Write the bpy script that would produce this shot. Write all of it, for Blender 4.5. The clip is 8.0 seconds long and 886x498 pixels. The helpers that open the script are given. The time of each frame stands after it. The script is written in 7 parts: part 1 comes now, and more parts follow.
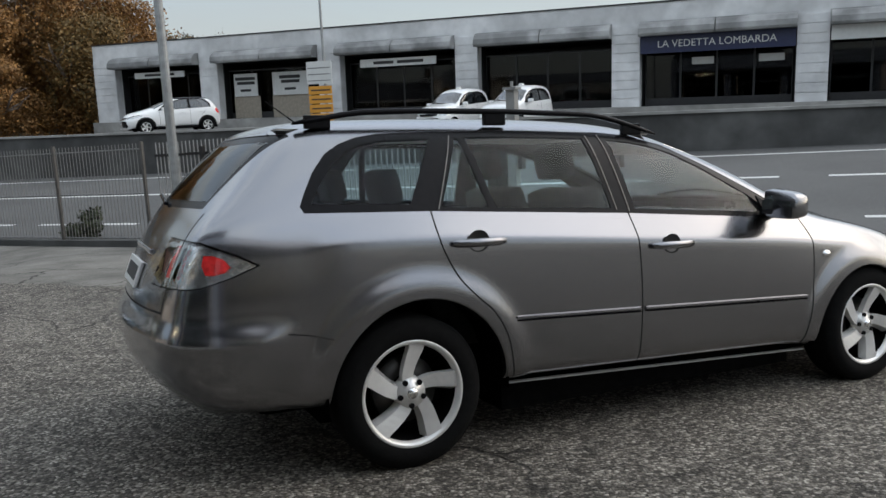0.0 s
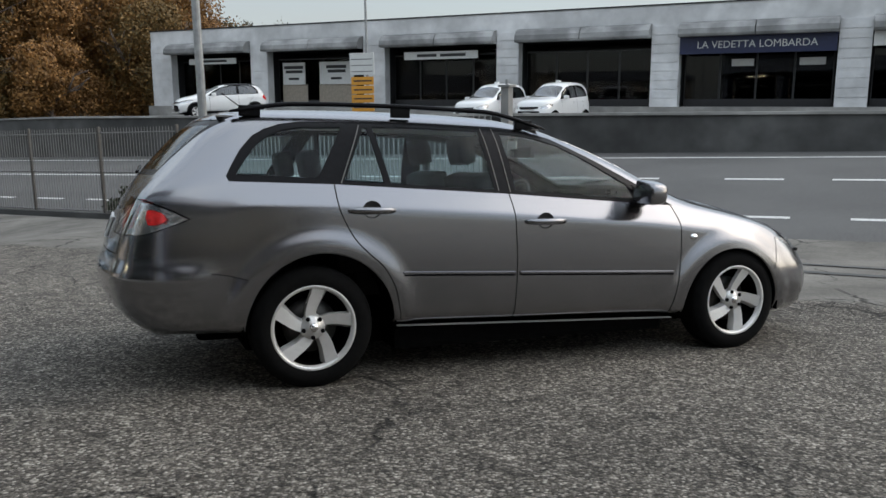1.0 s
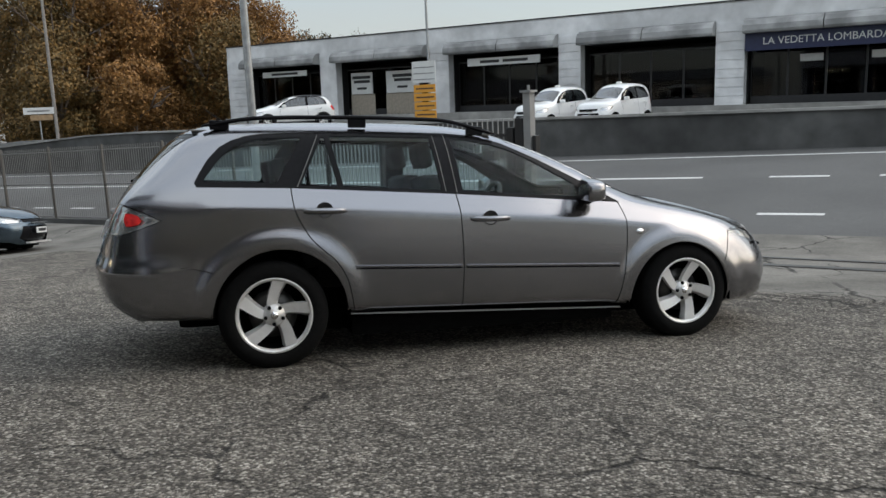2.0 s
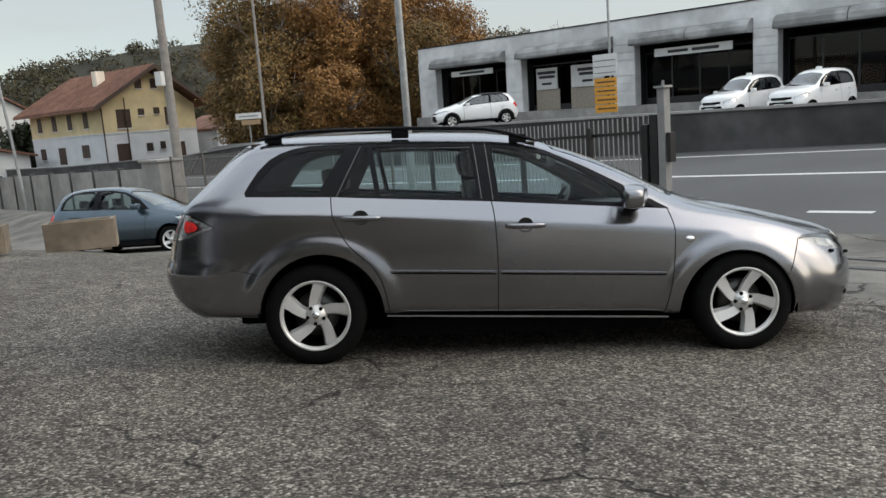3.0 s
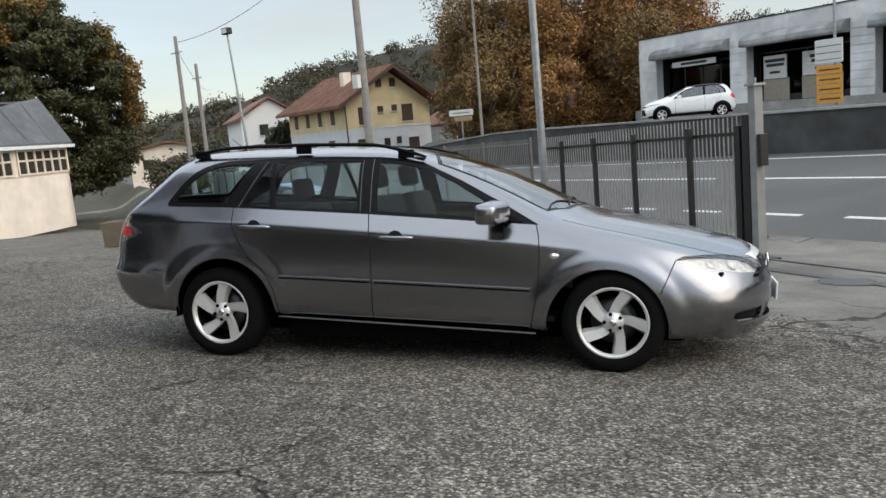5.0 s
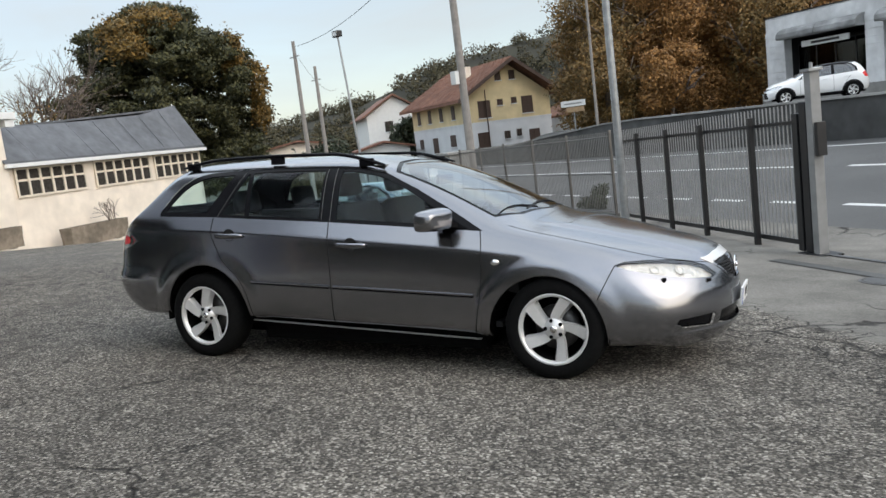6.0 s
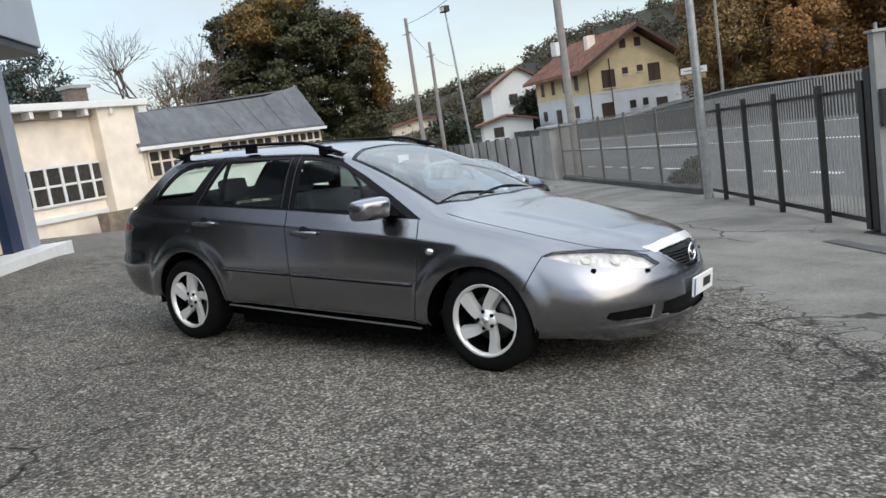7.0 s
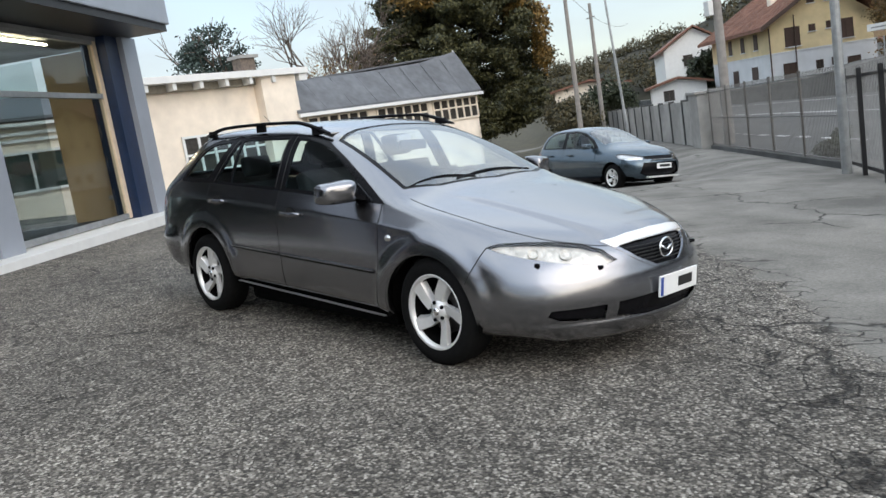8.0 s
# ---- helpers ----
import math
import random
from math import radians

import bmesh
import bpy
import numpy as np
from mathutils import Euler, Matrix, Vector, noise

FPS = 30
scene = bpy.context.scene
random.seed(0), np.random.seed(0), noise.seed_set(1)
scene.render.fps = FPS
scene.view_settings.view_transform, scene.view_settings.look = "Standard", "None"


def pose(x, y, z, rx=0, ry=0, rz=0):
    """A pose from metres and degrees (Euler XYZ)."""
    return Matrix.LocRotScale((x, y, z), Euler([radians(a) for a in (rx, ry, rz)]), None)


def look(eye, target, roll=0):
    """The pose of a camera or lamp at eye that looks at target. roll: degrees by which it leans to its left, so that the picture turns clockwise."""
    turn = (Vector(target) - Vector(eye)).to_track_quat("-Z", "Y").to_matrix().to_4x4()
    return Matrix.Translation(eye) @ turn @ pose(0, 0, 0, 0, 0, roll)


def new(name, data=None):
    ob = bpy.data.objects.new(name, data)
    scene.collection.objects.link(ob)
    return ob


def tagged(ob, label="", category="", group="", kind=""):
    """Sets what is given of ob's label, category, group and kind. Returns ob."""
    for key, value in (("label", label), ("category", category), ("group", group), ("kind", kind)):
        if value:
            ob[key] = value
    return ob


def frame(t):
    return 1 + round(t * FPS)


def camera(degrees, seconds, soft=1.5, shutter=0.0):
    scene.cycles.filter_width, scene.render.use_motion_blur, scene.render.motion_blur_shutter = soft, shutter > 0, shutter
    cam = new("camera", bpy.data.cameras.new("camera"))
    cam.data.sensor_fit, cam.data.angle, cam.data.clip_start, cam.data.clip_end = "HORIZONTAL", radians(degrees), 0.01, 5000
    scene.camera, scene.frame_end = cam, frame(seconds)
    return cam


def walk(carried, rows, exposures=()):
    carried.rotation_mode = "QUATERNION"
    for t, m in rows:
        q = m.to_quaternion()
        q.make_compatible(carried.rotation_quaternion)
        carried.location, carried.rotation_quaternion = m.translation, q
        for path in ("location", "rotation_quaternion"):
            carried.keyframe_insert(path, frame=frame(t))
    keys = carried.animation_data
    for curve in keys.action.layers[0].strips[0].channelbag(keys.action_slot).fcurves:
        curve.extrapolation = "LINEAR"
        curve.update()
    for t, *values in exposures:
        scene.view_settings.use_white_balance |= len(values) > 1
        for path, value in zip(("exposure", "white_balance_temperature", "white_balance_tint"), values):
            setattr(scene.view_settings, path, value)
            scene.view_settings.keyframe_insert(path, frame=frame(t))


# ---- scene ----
cam = camera(57.4, 8.0)
PATH = [
    (0, (0.631, 0.637, 1.419), (0.614, 2.607, 1.077), -2.6),
    (0.5, (1.014, 0.25, 1.417), (0.999, 2.217, 1.056), -2.2),
    (1, (1.395, -0.176, 1.412), (1.256, 1.787, 1.057), -0.8),
    (2.3, (2.443, -0.559, 1.419), (1.949, 1.351, 1.095), -3.6),
    (2.5, (2.624, -0.509, 1.428), (1.983, 1.358, 1.101), -4.2),
    (3, (3.189, -0.377, 1.45), (2.382, 1.424, 1.128), -4.3),
    (3.5, (3.695, -0.123, 1.436), (2.865, 1.668, 1.113), -4.1),
    (4, (4.277, 0.092, 1.445), (3.262, 1.785, 1.122), -4.8),
    (5.3, (5.596, 0.88, 1.41), (4.223, 2.307, 1.125), -5.6),
    (5.5, (5.778, 1.035, 1.408), (4.37, 2.427, 1.125), -6.2),
    (6, (6.196, 1.457, 1.397), (4.648, 2.694, 1.121), -7.1),
    (6.5, (6.538, 1.958, 1.366), (4.906, 3.082, 1.097), -8.5),
    (7, (6.832, 2.497, 1.319), (5.099, 3.45, 1.023), -8.7),
    (7.5, (7.017, 3.117, 1.275), (5.189, 3.879, 0.997), -8.6),
    (8, (7.169, 3.729, 1.234), (5.273, 4.281, 0.917), -9.0),
]
walk(cam, [(t, look(eye, target, roll)) for t, eye, target, roll in PATH], exposures=[(0, -0.03, 6700, 10), (1.2, 0.0, 6750, 10), (3, 0.14, 7000, 10), (5.5, 0.32, 6800, 10), (8, 0.38, 6550, 10)])

# ---- sky and sun ----
world = bpy.data.worlds.new("sky")
scene.world = world
world.use_nodes = True
wn = world.node_tree.nodes
sky = wn.new("ShaderNodeTexSky")
sky.sky_type, sky.sun_disc = "NISHITA", False
sky.sun_elevation, sky.sun_rotation = radians(30), radians(76)
sky.air_density, sky.dust_density, sky.ozone_density = 1.0, 1.4, 1.0
# thin broken cloud veils the blue; brighter towards the zenith, as under an overcast sky
wc = wn.new("ShaderNodeTexCoord")
wmap = wn.new("ShaderNodeMapping")
wmap.inputs["Scale"].default_value = (1.0, 1.0, 3.6)
wnoise = wn.new("ShaderNodeTexNoise")
wnoise.inputs["Scale"].default_value, wnoise.inputs["Detail"].default_value, wnoise.inputs["Distortion"].default_value = 2.6, 7, 0.6
wramp = wn.new("ShaderNodeValToRGB")
wramp.color_ramp.elements[0].position, wramp.color_ramp.elements[1].position = 0.36, 0.66
wramp.color_ramp.elements[0].color, wramp.color_ramp.elements[1].color = (0.5, 0.5, 0.5, 1), (0.9, 0.9, 0.9, 1)
wmix = wn.new("ShaderNodeMixRGB")
wmix.inputs[2].default_value = (3.1, 3.4, 3.6, 1)
wsep = wn.new("ShaderNodeSeparateXYZ")
wrange = wn.new("ShaderNodeMapRange")
wrange.interpolation_type = "SMOOTHSTEP"
for slot, value in ((1, 0.15), (2, 0.75), (3, 1.0), (4, 2.7)):
    wrange.inputs[slot].default_value = value
wmul = wn.new("ShaderNodeVectorMath")
wmul.operation = "SCALE"
wl = world.node_tree.links
wl.new(wc.outputs["Generated"], wmap.inputs[0])
wl.new(wmap.outputs[0], wnoise.inputs[0])
wl.new(wnoise.outputs[0], wramp.inputs[0])
wl.new(wramp.outputs[0], wmix.inputs[0])
wl.new(sky.outputs[0], wmix.inputs[1])
wl.new(wc.outputs["Generated"], wsep.inputs[0])
wl.new(wsep.outputs[2], wrange.inputs[0])
wl.new(wmix.outputs[0], wmul.inputs[0])
wl.new(wrange.outputs[0], wmul.inputs["Scale"])
wl.new(wmul.outputs[0], wn["Background"].inputs[0])
wn["Background"].inputs[1].default_value = 0.172

sun = new("sun", bpy.data.lights.new("sun", "SUN"))
sun.data.energy, sun.data.angle, sun.data.color = 0.8, radians(60), (1.0, 0.94, 0.87)
sun.matrix_world = look((0, 0, 0), (-0.97, -0.243, -0.58))

# ---- materials ----
def material(name, base, rough=0.6, metal=0.0, vary=0.15, scale=8.0, bump=0.0, bump_scale=60.0, coat=0.0, spec=0.5, tint=None, per_object=0.0, per_island=0.0, stain=0.0, stain_scale=0.7):
    """A procedural surface: base colour varied at two scales, with fine relief."""
    m = bpy.data.materials.new(name)
    m.use_nodes = True
    n, l = m.node_tree.nodes, m.node_tree.links
    b = n["Principled BSDF"]
    b.inputs["Roughness"].default_value, b.inputs["Metallic"].default_value = rough, metal
    b.inputs["Coat Weight"].default_value, b.inputs["Specular IOR Level"].default_value = coat, spec
    b.inputs["Coat Roughness"].default_value = 0.08
    tc = n.new("ShaderNodeTexCoord")
    noise_a = n.new("ShaderNodeTexNoise")
    noise_a.inputs["Scale"].default_value, noise_a.inputs["Detail"].default_value = scale, 6
    l.new(tc.outputs["Object"], noise_a.inputs[0])
    ramp = n.new("ShaderNodeValToRGB")
    lo = [max(0, c * (1 - vary)) for c in base]
    hi = [min(1, c * (1 + vary)) for c in (tint or base)]
    ramp.color_ramp.elements[0].position, ramp.color_ramp.elements[1].position = 0.3, 0.7
    ramp.color_ramp.elements[0].color, ramp.color_ramp.elements[1].color = (*lo, 1), (*hi, 1)
    l.new(noise_a.outputs[0], ramp.inputs[0])
    colour = ramp.outputs[0]
    if stain:
        noise_b = n.new("ShaderNodeTexNoise")
        noise_b.inputs["Scale"].default_value, noise_b.inputs["Detail"].default_value = stain_scale, 8
        l.new(tc.outputs["Object"], noise_b.inputs[0])
        r2 = n.new("ShaderNodeValToRGB")
        r2.color_ramp.elements[0].position, r2.color_ramp.elements[1].position = 0.42, 0.62
        r2.color_ramp.elements[0].color = (1 - stain, 1 - stain, 1 - stain, 1)
        l.new(noise_b.outputs[0], r2.inputs[0])
        mul = n.new("ShaderNodeMixRGB")
        mul.blend_type, mul.inputs[0].default_value = "MULTIPLY", 1.0
        l.new(colour, mul.inputs[1])
        l.new(r2.outputs[0], mul.inputs[2])
        colour = mul.outputs[0]
    if per_object or per_island:
        hsv = n.new("ShaderNodeHueSaturation")
        info = n.new("ShaderNodeObjectInfo" if per_object else "ShaderNodeNewGeometry")
        mr = n.new("ShaderNodeMapRange")
        amount = per_object or per_island
        mr.inputs[3].default_value, mr.inputs[4].default_value = 1 - amount, 1 + amount
        l.new(info.outputs["Random" if per_object else "Random Per Island"], mr.inputs[0])
        l.new(mr.outputs[0], hsv.inputs["Value"])
        l.new(colour, hsv.inputs["Color"])
        colour = hsv.outputs[0]
    l.new(colour, b.inputs["Base Color"])
    if bump:
        nb = n.new("ShaderNodeTexNoise")
        nb.inputs["Scale"].default_value, nb.inputs["Detail"].default_value = bump_scale, 4
        l.new(tc.outputs["Object"], nb.inputs[0])
        bp = n.new("ShaderNodeBump")
        bp.inputs["Strength"].default_value, bp.inputs["Distance"].default_value = bump, 0.01
        l.new(nb.outputs[0], bp.inputs["Height"])
        l.new(bp.outputs[0], b.inputs["Normal"])
    return m


def glass_material(name, tint, rough=0.02, gloss=1.0, f0=0.06):
    """Thin pane: tinted see-through with a gloss that grows towards grazing views."""
    m = bpy.data.materials.new(name)
    m.use_nodes = True
    n, l = m.node_tree.nodes, m.node_tree.links
    n.remove(n["Principled BSDF"])
    tr, gl, mx, lw = n.new("ShaderNodeBsdfTransparent"), n.new("ShaderNodeBsdfGlossy"), n.new("ShaderNodeMixShader"), n.new("ShaderNodeLayerWeight")
    tr.inputs[0].default_value = (*tint, 1)
    gl.inputs[0].default_value = (gloss, gloss, gloss, 1)
    gl.inputs["Roughness"].default_value = rough
    lw.inputs["Blend"].default_value = 0.5
    pw, mr = n.new("ShaderNodeMath"), n.new("ShaderNodeMapRange")
    pw.operation, pw.inputs[1].default_value = "POWER", 4.0
    mr.inputs[3].default_value, mr.inputs[4].default_value = f0, 1.0
    l.new(lw.outputs["Facing"], pw.inputs[0])
    l.new(pw.outputs[0], mr.inputs[0])
    l.new(mr.outputs[0], mx.inputs[0])
    l.new(tr.outputs[0], mx.inputs[1])
    l.new(gl.outputs[0], mx.inputs[2])
    l.new(mx.outputs[0], n["Material Output"].inputs[0])
    return m


def glow_material(name, colour, strength):
    m = bpy.data.materials.new(name)
    m.use_nodes = True
    b = m.node_tree.nodes["Principled BSDF"]
    b.inputs["Base Color"].default_value = (*colour, 1)
    b.inputs["Emission Color"].default_value = (*colour, 1)
    b.inputs["Emission Strength"].default_value = strength
    return m


PAINT = material("grey_car_paint", (0.25, 0.25, 0.264), 0.22, 1.0, 0.05, 500, coat=0.8)
GAP_DARK = material("dark_panel_gap", (0.006, 0.006, 0.006), 0.9)
BLACK_TRIM = material("black_plastic_trim", (0.006, 0.006, 0.007), 0.26, 0, 0.2, 30, spec=0.1)
# black liner tone, deepened so that wells and undersides carry their shade
WELL_SHADE_BLACK = material("wheel_well_shade_black", (0.005, 0.005, 0.005), 1.0, 0, 0.2, 30, spec=0.0)
DARK_PLASTIC = material("dark_unpainted_plastic", (0.011, 0.011, 0.011), 0.7, 0, 0.2, 40)
RUBBER = material("tyre_rubber", (0.006, 0.006, 0.006), 0.9, 0, 0.25, 40, 0.2, 150, spec=0.12)
ALLOY = material("silver_alloy", (0.74, 0.73, 0.71), 0.3, 0.4, 0.05, 20, coat=0.3)
CHROME = material("chrome", (0.8, 0.8, 0.8), 0.08, 1.0, 0.02)
STEEL_DARK = material("brake_steel", (0.12, 0.115, 0.11), 0.45, 0.8, 0.2)
SEAT_CLOTH = material("dark_seat_cloth", (0.014, 0.0145, 0.016), 0.9, 0, 0.2, 60)
DASH = material("dashboard_plastic", (0.018, 0.018, 0.019), 0.6, 0, 0.15, 50)
LINING = material("pale_headlining", (0.32, 0.31, 0.29), 0.9, 0, 0.08, 30)
GLASS_CLEAR = glass_material("windscreen_glass", (0.78, 0.83, 0.82), f0=0.14)
GLASS_TINT = glass_material("side_window_glass", (0.80, 0.93, 0.94), gloss=0.8, f0=0.02)
LENS_CLEAR = glass_material("clear_lamp_lens", (0.9, 0.9, 0.9))
LAMP_RED = material("red_lamp_lens", (0.72, 0.03, 0.03), 0.12, 0, 0.35, 26, coat=1.0)
LAMP_SILVER = material("lamp_reflector", (0.8, 0.79, 0.78), 0.18, 0.85, 0.45, 28, 0.5, 40)
LAMP_BRIGHT = material("bright_lamp_bowl", (0.66, 0.63, 0.57), 0.3, 0.25, 0.35, 30)
PLATE_WHITE = material("number_plate_white", (0.75, 0.75, 0.74), 0.4, 0, 0.05)
INK = material("black_ink", (0.015, 0.015, 0.015), 0.5)
BADGE_RED = material("badge_red", (0.5, 0.03, 0.03), 0.4)

ASPHALT_ROAD = material("road_asphalt", (0.092, 0.09, 0.087), 0.85, 0, 0.18, 30, 0.4, 120, stain=0.25, stain_scale=0.25)
PAINT_WHITE = material("road_marking_white", (0.55, 0.55, 0.53), 0.7, 0, 0.15, 15)
CONCRETE = material("weathered_concrete", (0.33, 0.32, 0.3), 0.85, 0, 0.14, 3, 0.25, 40, stain=0.3, stain_scale=0.5)
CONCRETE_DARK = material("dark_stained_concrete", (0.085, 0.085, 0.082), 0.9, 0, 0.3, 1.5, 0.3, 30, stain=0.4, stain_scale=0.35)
FACADE = material("grey_facade_blocks", (0.7, 0.7, 0.7), 0.8, 0, 0.1, 2, 0.2, 30, stain=0.25, stain_scale=0.4)
AWNING = material("weathered_metal_fascia", (0.3, 0.3, 0.295), 0.6, 0.1, 0.2, 1.2, stain=0.45, stain_scale=0.6)
# near-black colour that stands in for the shade of unlit rooms
UNLIT_DARK = material("unlit_interior_dark", (0.012, 0.012, 0.013), 0.6)
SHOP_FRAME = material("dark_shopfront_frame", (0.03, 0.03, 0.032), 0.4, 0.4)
SHOP_GLASS = glass_material("shop_glass", (0.25, 0.27, 0.28), gloss=0.3)
NAVY = material("navy_sign_board", (0.012, 0.018, 0.06), 0.45)
WHITE_PAINT = material("white_paint", (0.72, 0.72, 0.7), 0.5, 0, 0.04, 3)
CAR_WHITE = material("white_car_paint", (0.78, 0.78, 0.77), 0.3, 0, 0.02, coat=0.8)
CAR_TEAL = material("blue_grey_car_paint", (0.06, 0.09, 0.115), 0.25, 0.75, 0.05, coat=0.9)
GALV = material("galvanised_steel", (0.36, 0.37, 0.37), 0.5, 0.6, 0.15, 10, stain=0.2)
FENCE_GREY = material("fence_grey_paint", (0.24, 0.24, 0.235), 0.6, 0.2, 0.15, 6)
FENCE_WIRE = material("dull_fence_wire", (0.15, 0.15, 0.145), 0.6, 0.3, 0.15, 6)
GATE_BLACK = material("gate_black_paint", (0.012, 0.012, 0.013), 0.45, 0.2, 0.2)
CREAM_WALL = material("cream_render", (0.86, 0.755, 0.63), 0.9, 0, 0.06, 2, 0.1, 30, stain=0.1)
ROOF_FELT = material("grey_sheet_roof", (0.13, 0.135, 0.145), 0.75, 0.1, 0.15, 3, stain=0.2)
WINDOW_DARK = material("dark_window_pane", (0.05, 0.045, 0.04), 0.15, 0, 0.3)
YELLOW_WALL = material("yellow_render", (0.72, 0.585, 0.345), 0.9, 0, 0.06, 1, stain=0.12)
BASE_WALL = material("pale_grey_render", (0.64, 0.65, 0.66), 0.9, 0, 0.07, 1)
ROOF_TILE = material("terracotta_roof_tiles", (0.21, 0.1, 0.065), 0.85, 0, 0.25, 2, stain=0.25)
SHUTTER = material("brown_shutter", (0.06, 0.035, 0.025), 0.6)
BARK = material("grey_brown_bark", (0.13, 0.1, 0.08), 0.9, 0, 0.3, 8, 0.5, 30)
BLUE_PANEL = material("blue_pillar_cladding", (0.006, 0.02, 0.06), 0.4, 0.2)
GREY_PANEL = material("grey_aluminium_cladding", (0.36, 0.385, 0.43), 0.4, 0.4, 0.06, 2)
TIMBER_FRAME = material("pale_timber_frame", (0.66, 0.54, 0.4), 0.5, 0, 0.1, 6)
WOOD_POLE = material("concrete_utility_pole", (0.24, 0.22, 0.2), 0.85, 0, 0.15, 6)
ORANGE = material("orange_sign", (0.62, 0.28, 0.03), 0.5, 0, 0.1)
SIGN_WHITE = material("white_sign_board", (0.6, 0.6, 0.58), 0.5, 0, 0.05)
PLANTER_TAN = material("tan_stained_concrete", (0.27, 0.22, 0.165), 0.9, 0, 0.2, 4, 0.3, 40, stain=0.35, stain_scale=1.5)


def leaf_material(name, a, b):
    m = bpy.data.materials.new(name)
    m.use_nodes = True
    n, l = m.node_tree.nodes, m.node_tree.links
    p = n["Principled BSDF"]
    p.inputs["Roughness"].default_value = 0.7
    geo, ramp = n.new("ShaderNodeNewGeometry"), n.new("ShaderNodeValToRGB")
    ramp.color_ramp.elements[0].color, ramp.color_ramp.elements[1].color = (*a, 1), (*b, 1)
    l.new(geo.outputs["Random Per Island"], ramp.inputs[0])
    l.new(ramp.outputs[0], p.inputs["Base Color"])
    return m


LEAF_RUSSET = leaf_material("russet_leaves", (0.13, 0.066, 0.02), (0.36, 0.175, 0.045))
LEAF_OLIVE = leaf_material("olive_leaves", (0.075, 0.056, 0.018), (0.27, 0.15, 0.042))
LEAF_GREEN = leaf_material("dark_green_needles", (0.012, 0.017, 0.006), (0.085, 0.08, 0.024))
LEAF_GOLD = leaf_material("golden_leaves", (0.06, 0.045, 0.012), (0.24, 0.135, 0.024))
LEAF_CONIFER = leaf_material("blue_green_needles", (0.015, 0.028, 0.024), (0.06, 0.09, 0.075))
LEAF_PALE = leaf_material("pale_thin_leaves", (0.16, 0.13, 0.07), (0.42, 0.38, 0.28))
LEAF_BUSH = leaf_material("bush_leaves", (0.012, 0.02, 0.01), (0.04, 0.05, 0.02))
ANNEX_GLASS = material("dark_green_window_pane", (0.02, 0.035, 0.03), 0.2, 0, 0.2)
GLASS_FAR = glass_material("dark_far_car_glass", (0.3, 0.32, 0.33), f0=0.12)
SHOWROOM_GLASS = glass_material("showroom_glass", (0.82, 0.86, 0.86), gloss=0.5, f0=0.06)
TAN_PANEL = material("tan_wall_panel", (0.72, 0.52, 0.3), 0.6, 0, 0.08, 3)
LEAF_HILL = leaf_material("hillside_leaves", (0.02, 0.022, 0.01), (0.095, 0.075, 0.03))
TRIM_BEIGE = material("beige_window_bars", (0.72, 0.63, 0.51), 0.7, 0, 0.08, 5)
SILL_GLINT = material("sill_glint_edge", (0.42, 0.42, 0.42), 0.35, 0.8, 0.05, 20)

# ---- building helpers ----
def part(name, bm, mat, parent, label="", smooth=False):
    """Links a bmesh as one mesh object under a thing or a part."""
    me = bpy.data.meshes.new(name)
    bmesh.ops.recalc_face_normals(bm, faces=bm.faces[:])
    bm.to_mesh(me)
    bm.free()
    return part_mesh(name, me, mat, parent, label, smooth)


def part_mesh(name, me, mat, parent, label="", smooth=False):
    if mat and not me.materials:
        me.materials.append(mat)
    if smooth:
        for p in me.polygons:
            p.use_smooth = True
    ob = new(name, me)
    if parent:
        ob.parent = parent
    if label:
        ob["label"] = label
    return ob


def thing(name, label, category, m=None, group="", kind=""):
    ob = new(name)
    ob.empty_display_size = 0.1
    if m is not None:
        ob.matrix_world = m
    return tagged(ob, label, category, group, kind)


def solo(name, bm, mat, label, category, m=None, group="", kind="", smooth=False):
    """A thing of a single mesh."""
    ob = part(name, bm, mat, None, smooth=smooth)
    if m is not None:
        ob.matrix_world = m
    return tagged(ob, label, category, group, kind)


def box(bm, x0, x1, y0, y1, z0, z1, bevel=0.0, m=None):
    vs = bmesh.ops.create_cube(bm, size=1)["verts"]
    for v in vs:
        v.co = Vector(((x0 + x1) / 2 + v.co.x * (x1 - x0), (y0 + y1) / 2 + v.co.y * (y1 - y0), (z0 + z1) / 2 + v.co.z * (z1 - z0)))
    if bevel:
        es = list({e for v in vs for e in v.link_edges})
        out = bmesh.ops.bevel(bm, geom=es, offset=bevel, segments=2, profile=0.7, affect="EDGES")
        vs = list({v for f in out["faces"] for v in f.verts} | {v for v in vs if v.is_valid})
    if m is not None:
        bmesh.ops.transform(bm, matrix=m, verts=vs)
    return vs


def boxed(*dims, bevel=0.0, m=None):
    bm = bmesh.new()
    box(bm, *dims, bevel=bevel, m=m)
    return bm


def tube(bm, a, b, r0, r1=None, seg=10):
    """A tapered rod from a to b."""
    a, b = Vector(a), Vector(b)
    r1 = r0 if r1 is None else r1
    vs = bmesh.ops.create_cone(bm, cap_ends=True, segments=seg, radius1=r0, radius2=r1, depth=(b - a).length)["verts"]
    turn = (b - a).to_track_quat("Z", "Y").to_matrix().to_4x4()
    bmesh.ops.transform(bm, matrix=Matrix.Translation((a + b) / 2) @ turn, verts=vs)
    return vs


def tubed(a, b, r0, r1=None, seg=10):
    bm = bmesh.new()
    tube(bm, a, b, r0, r1, seg)
    return bm


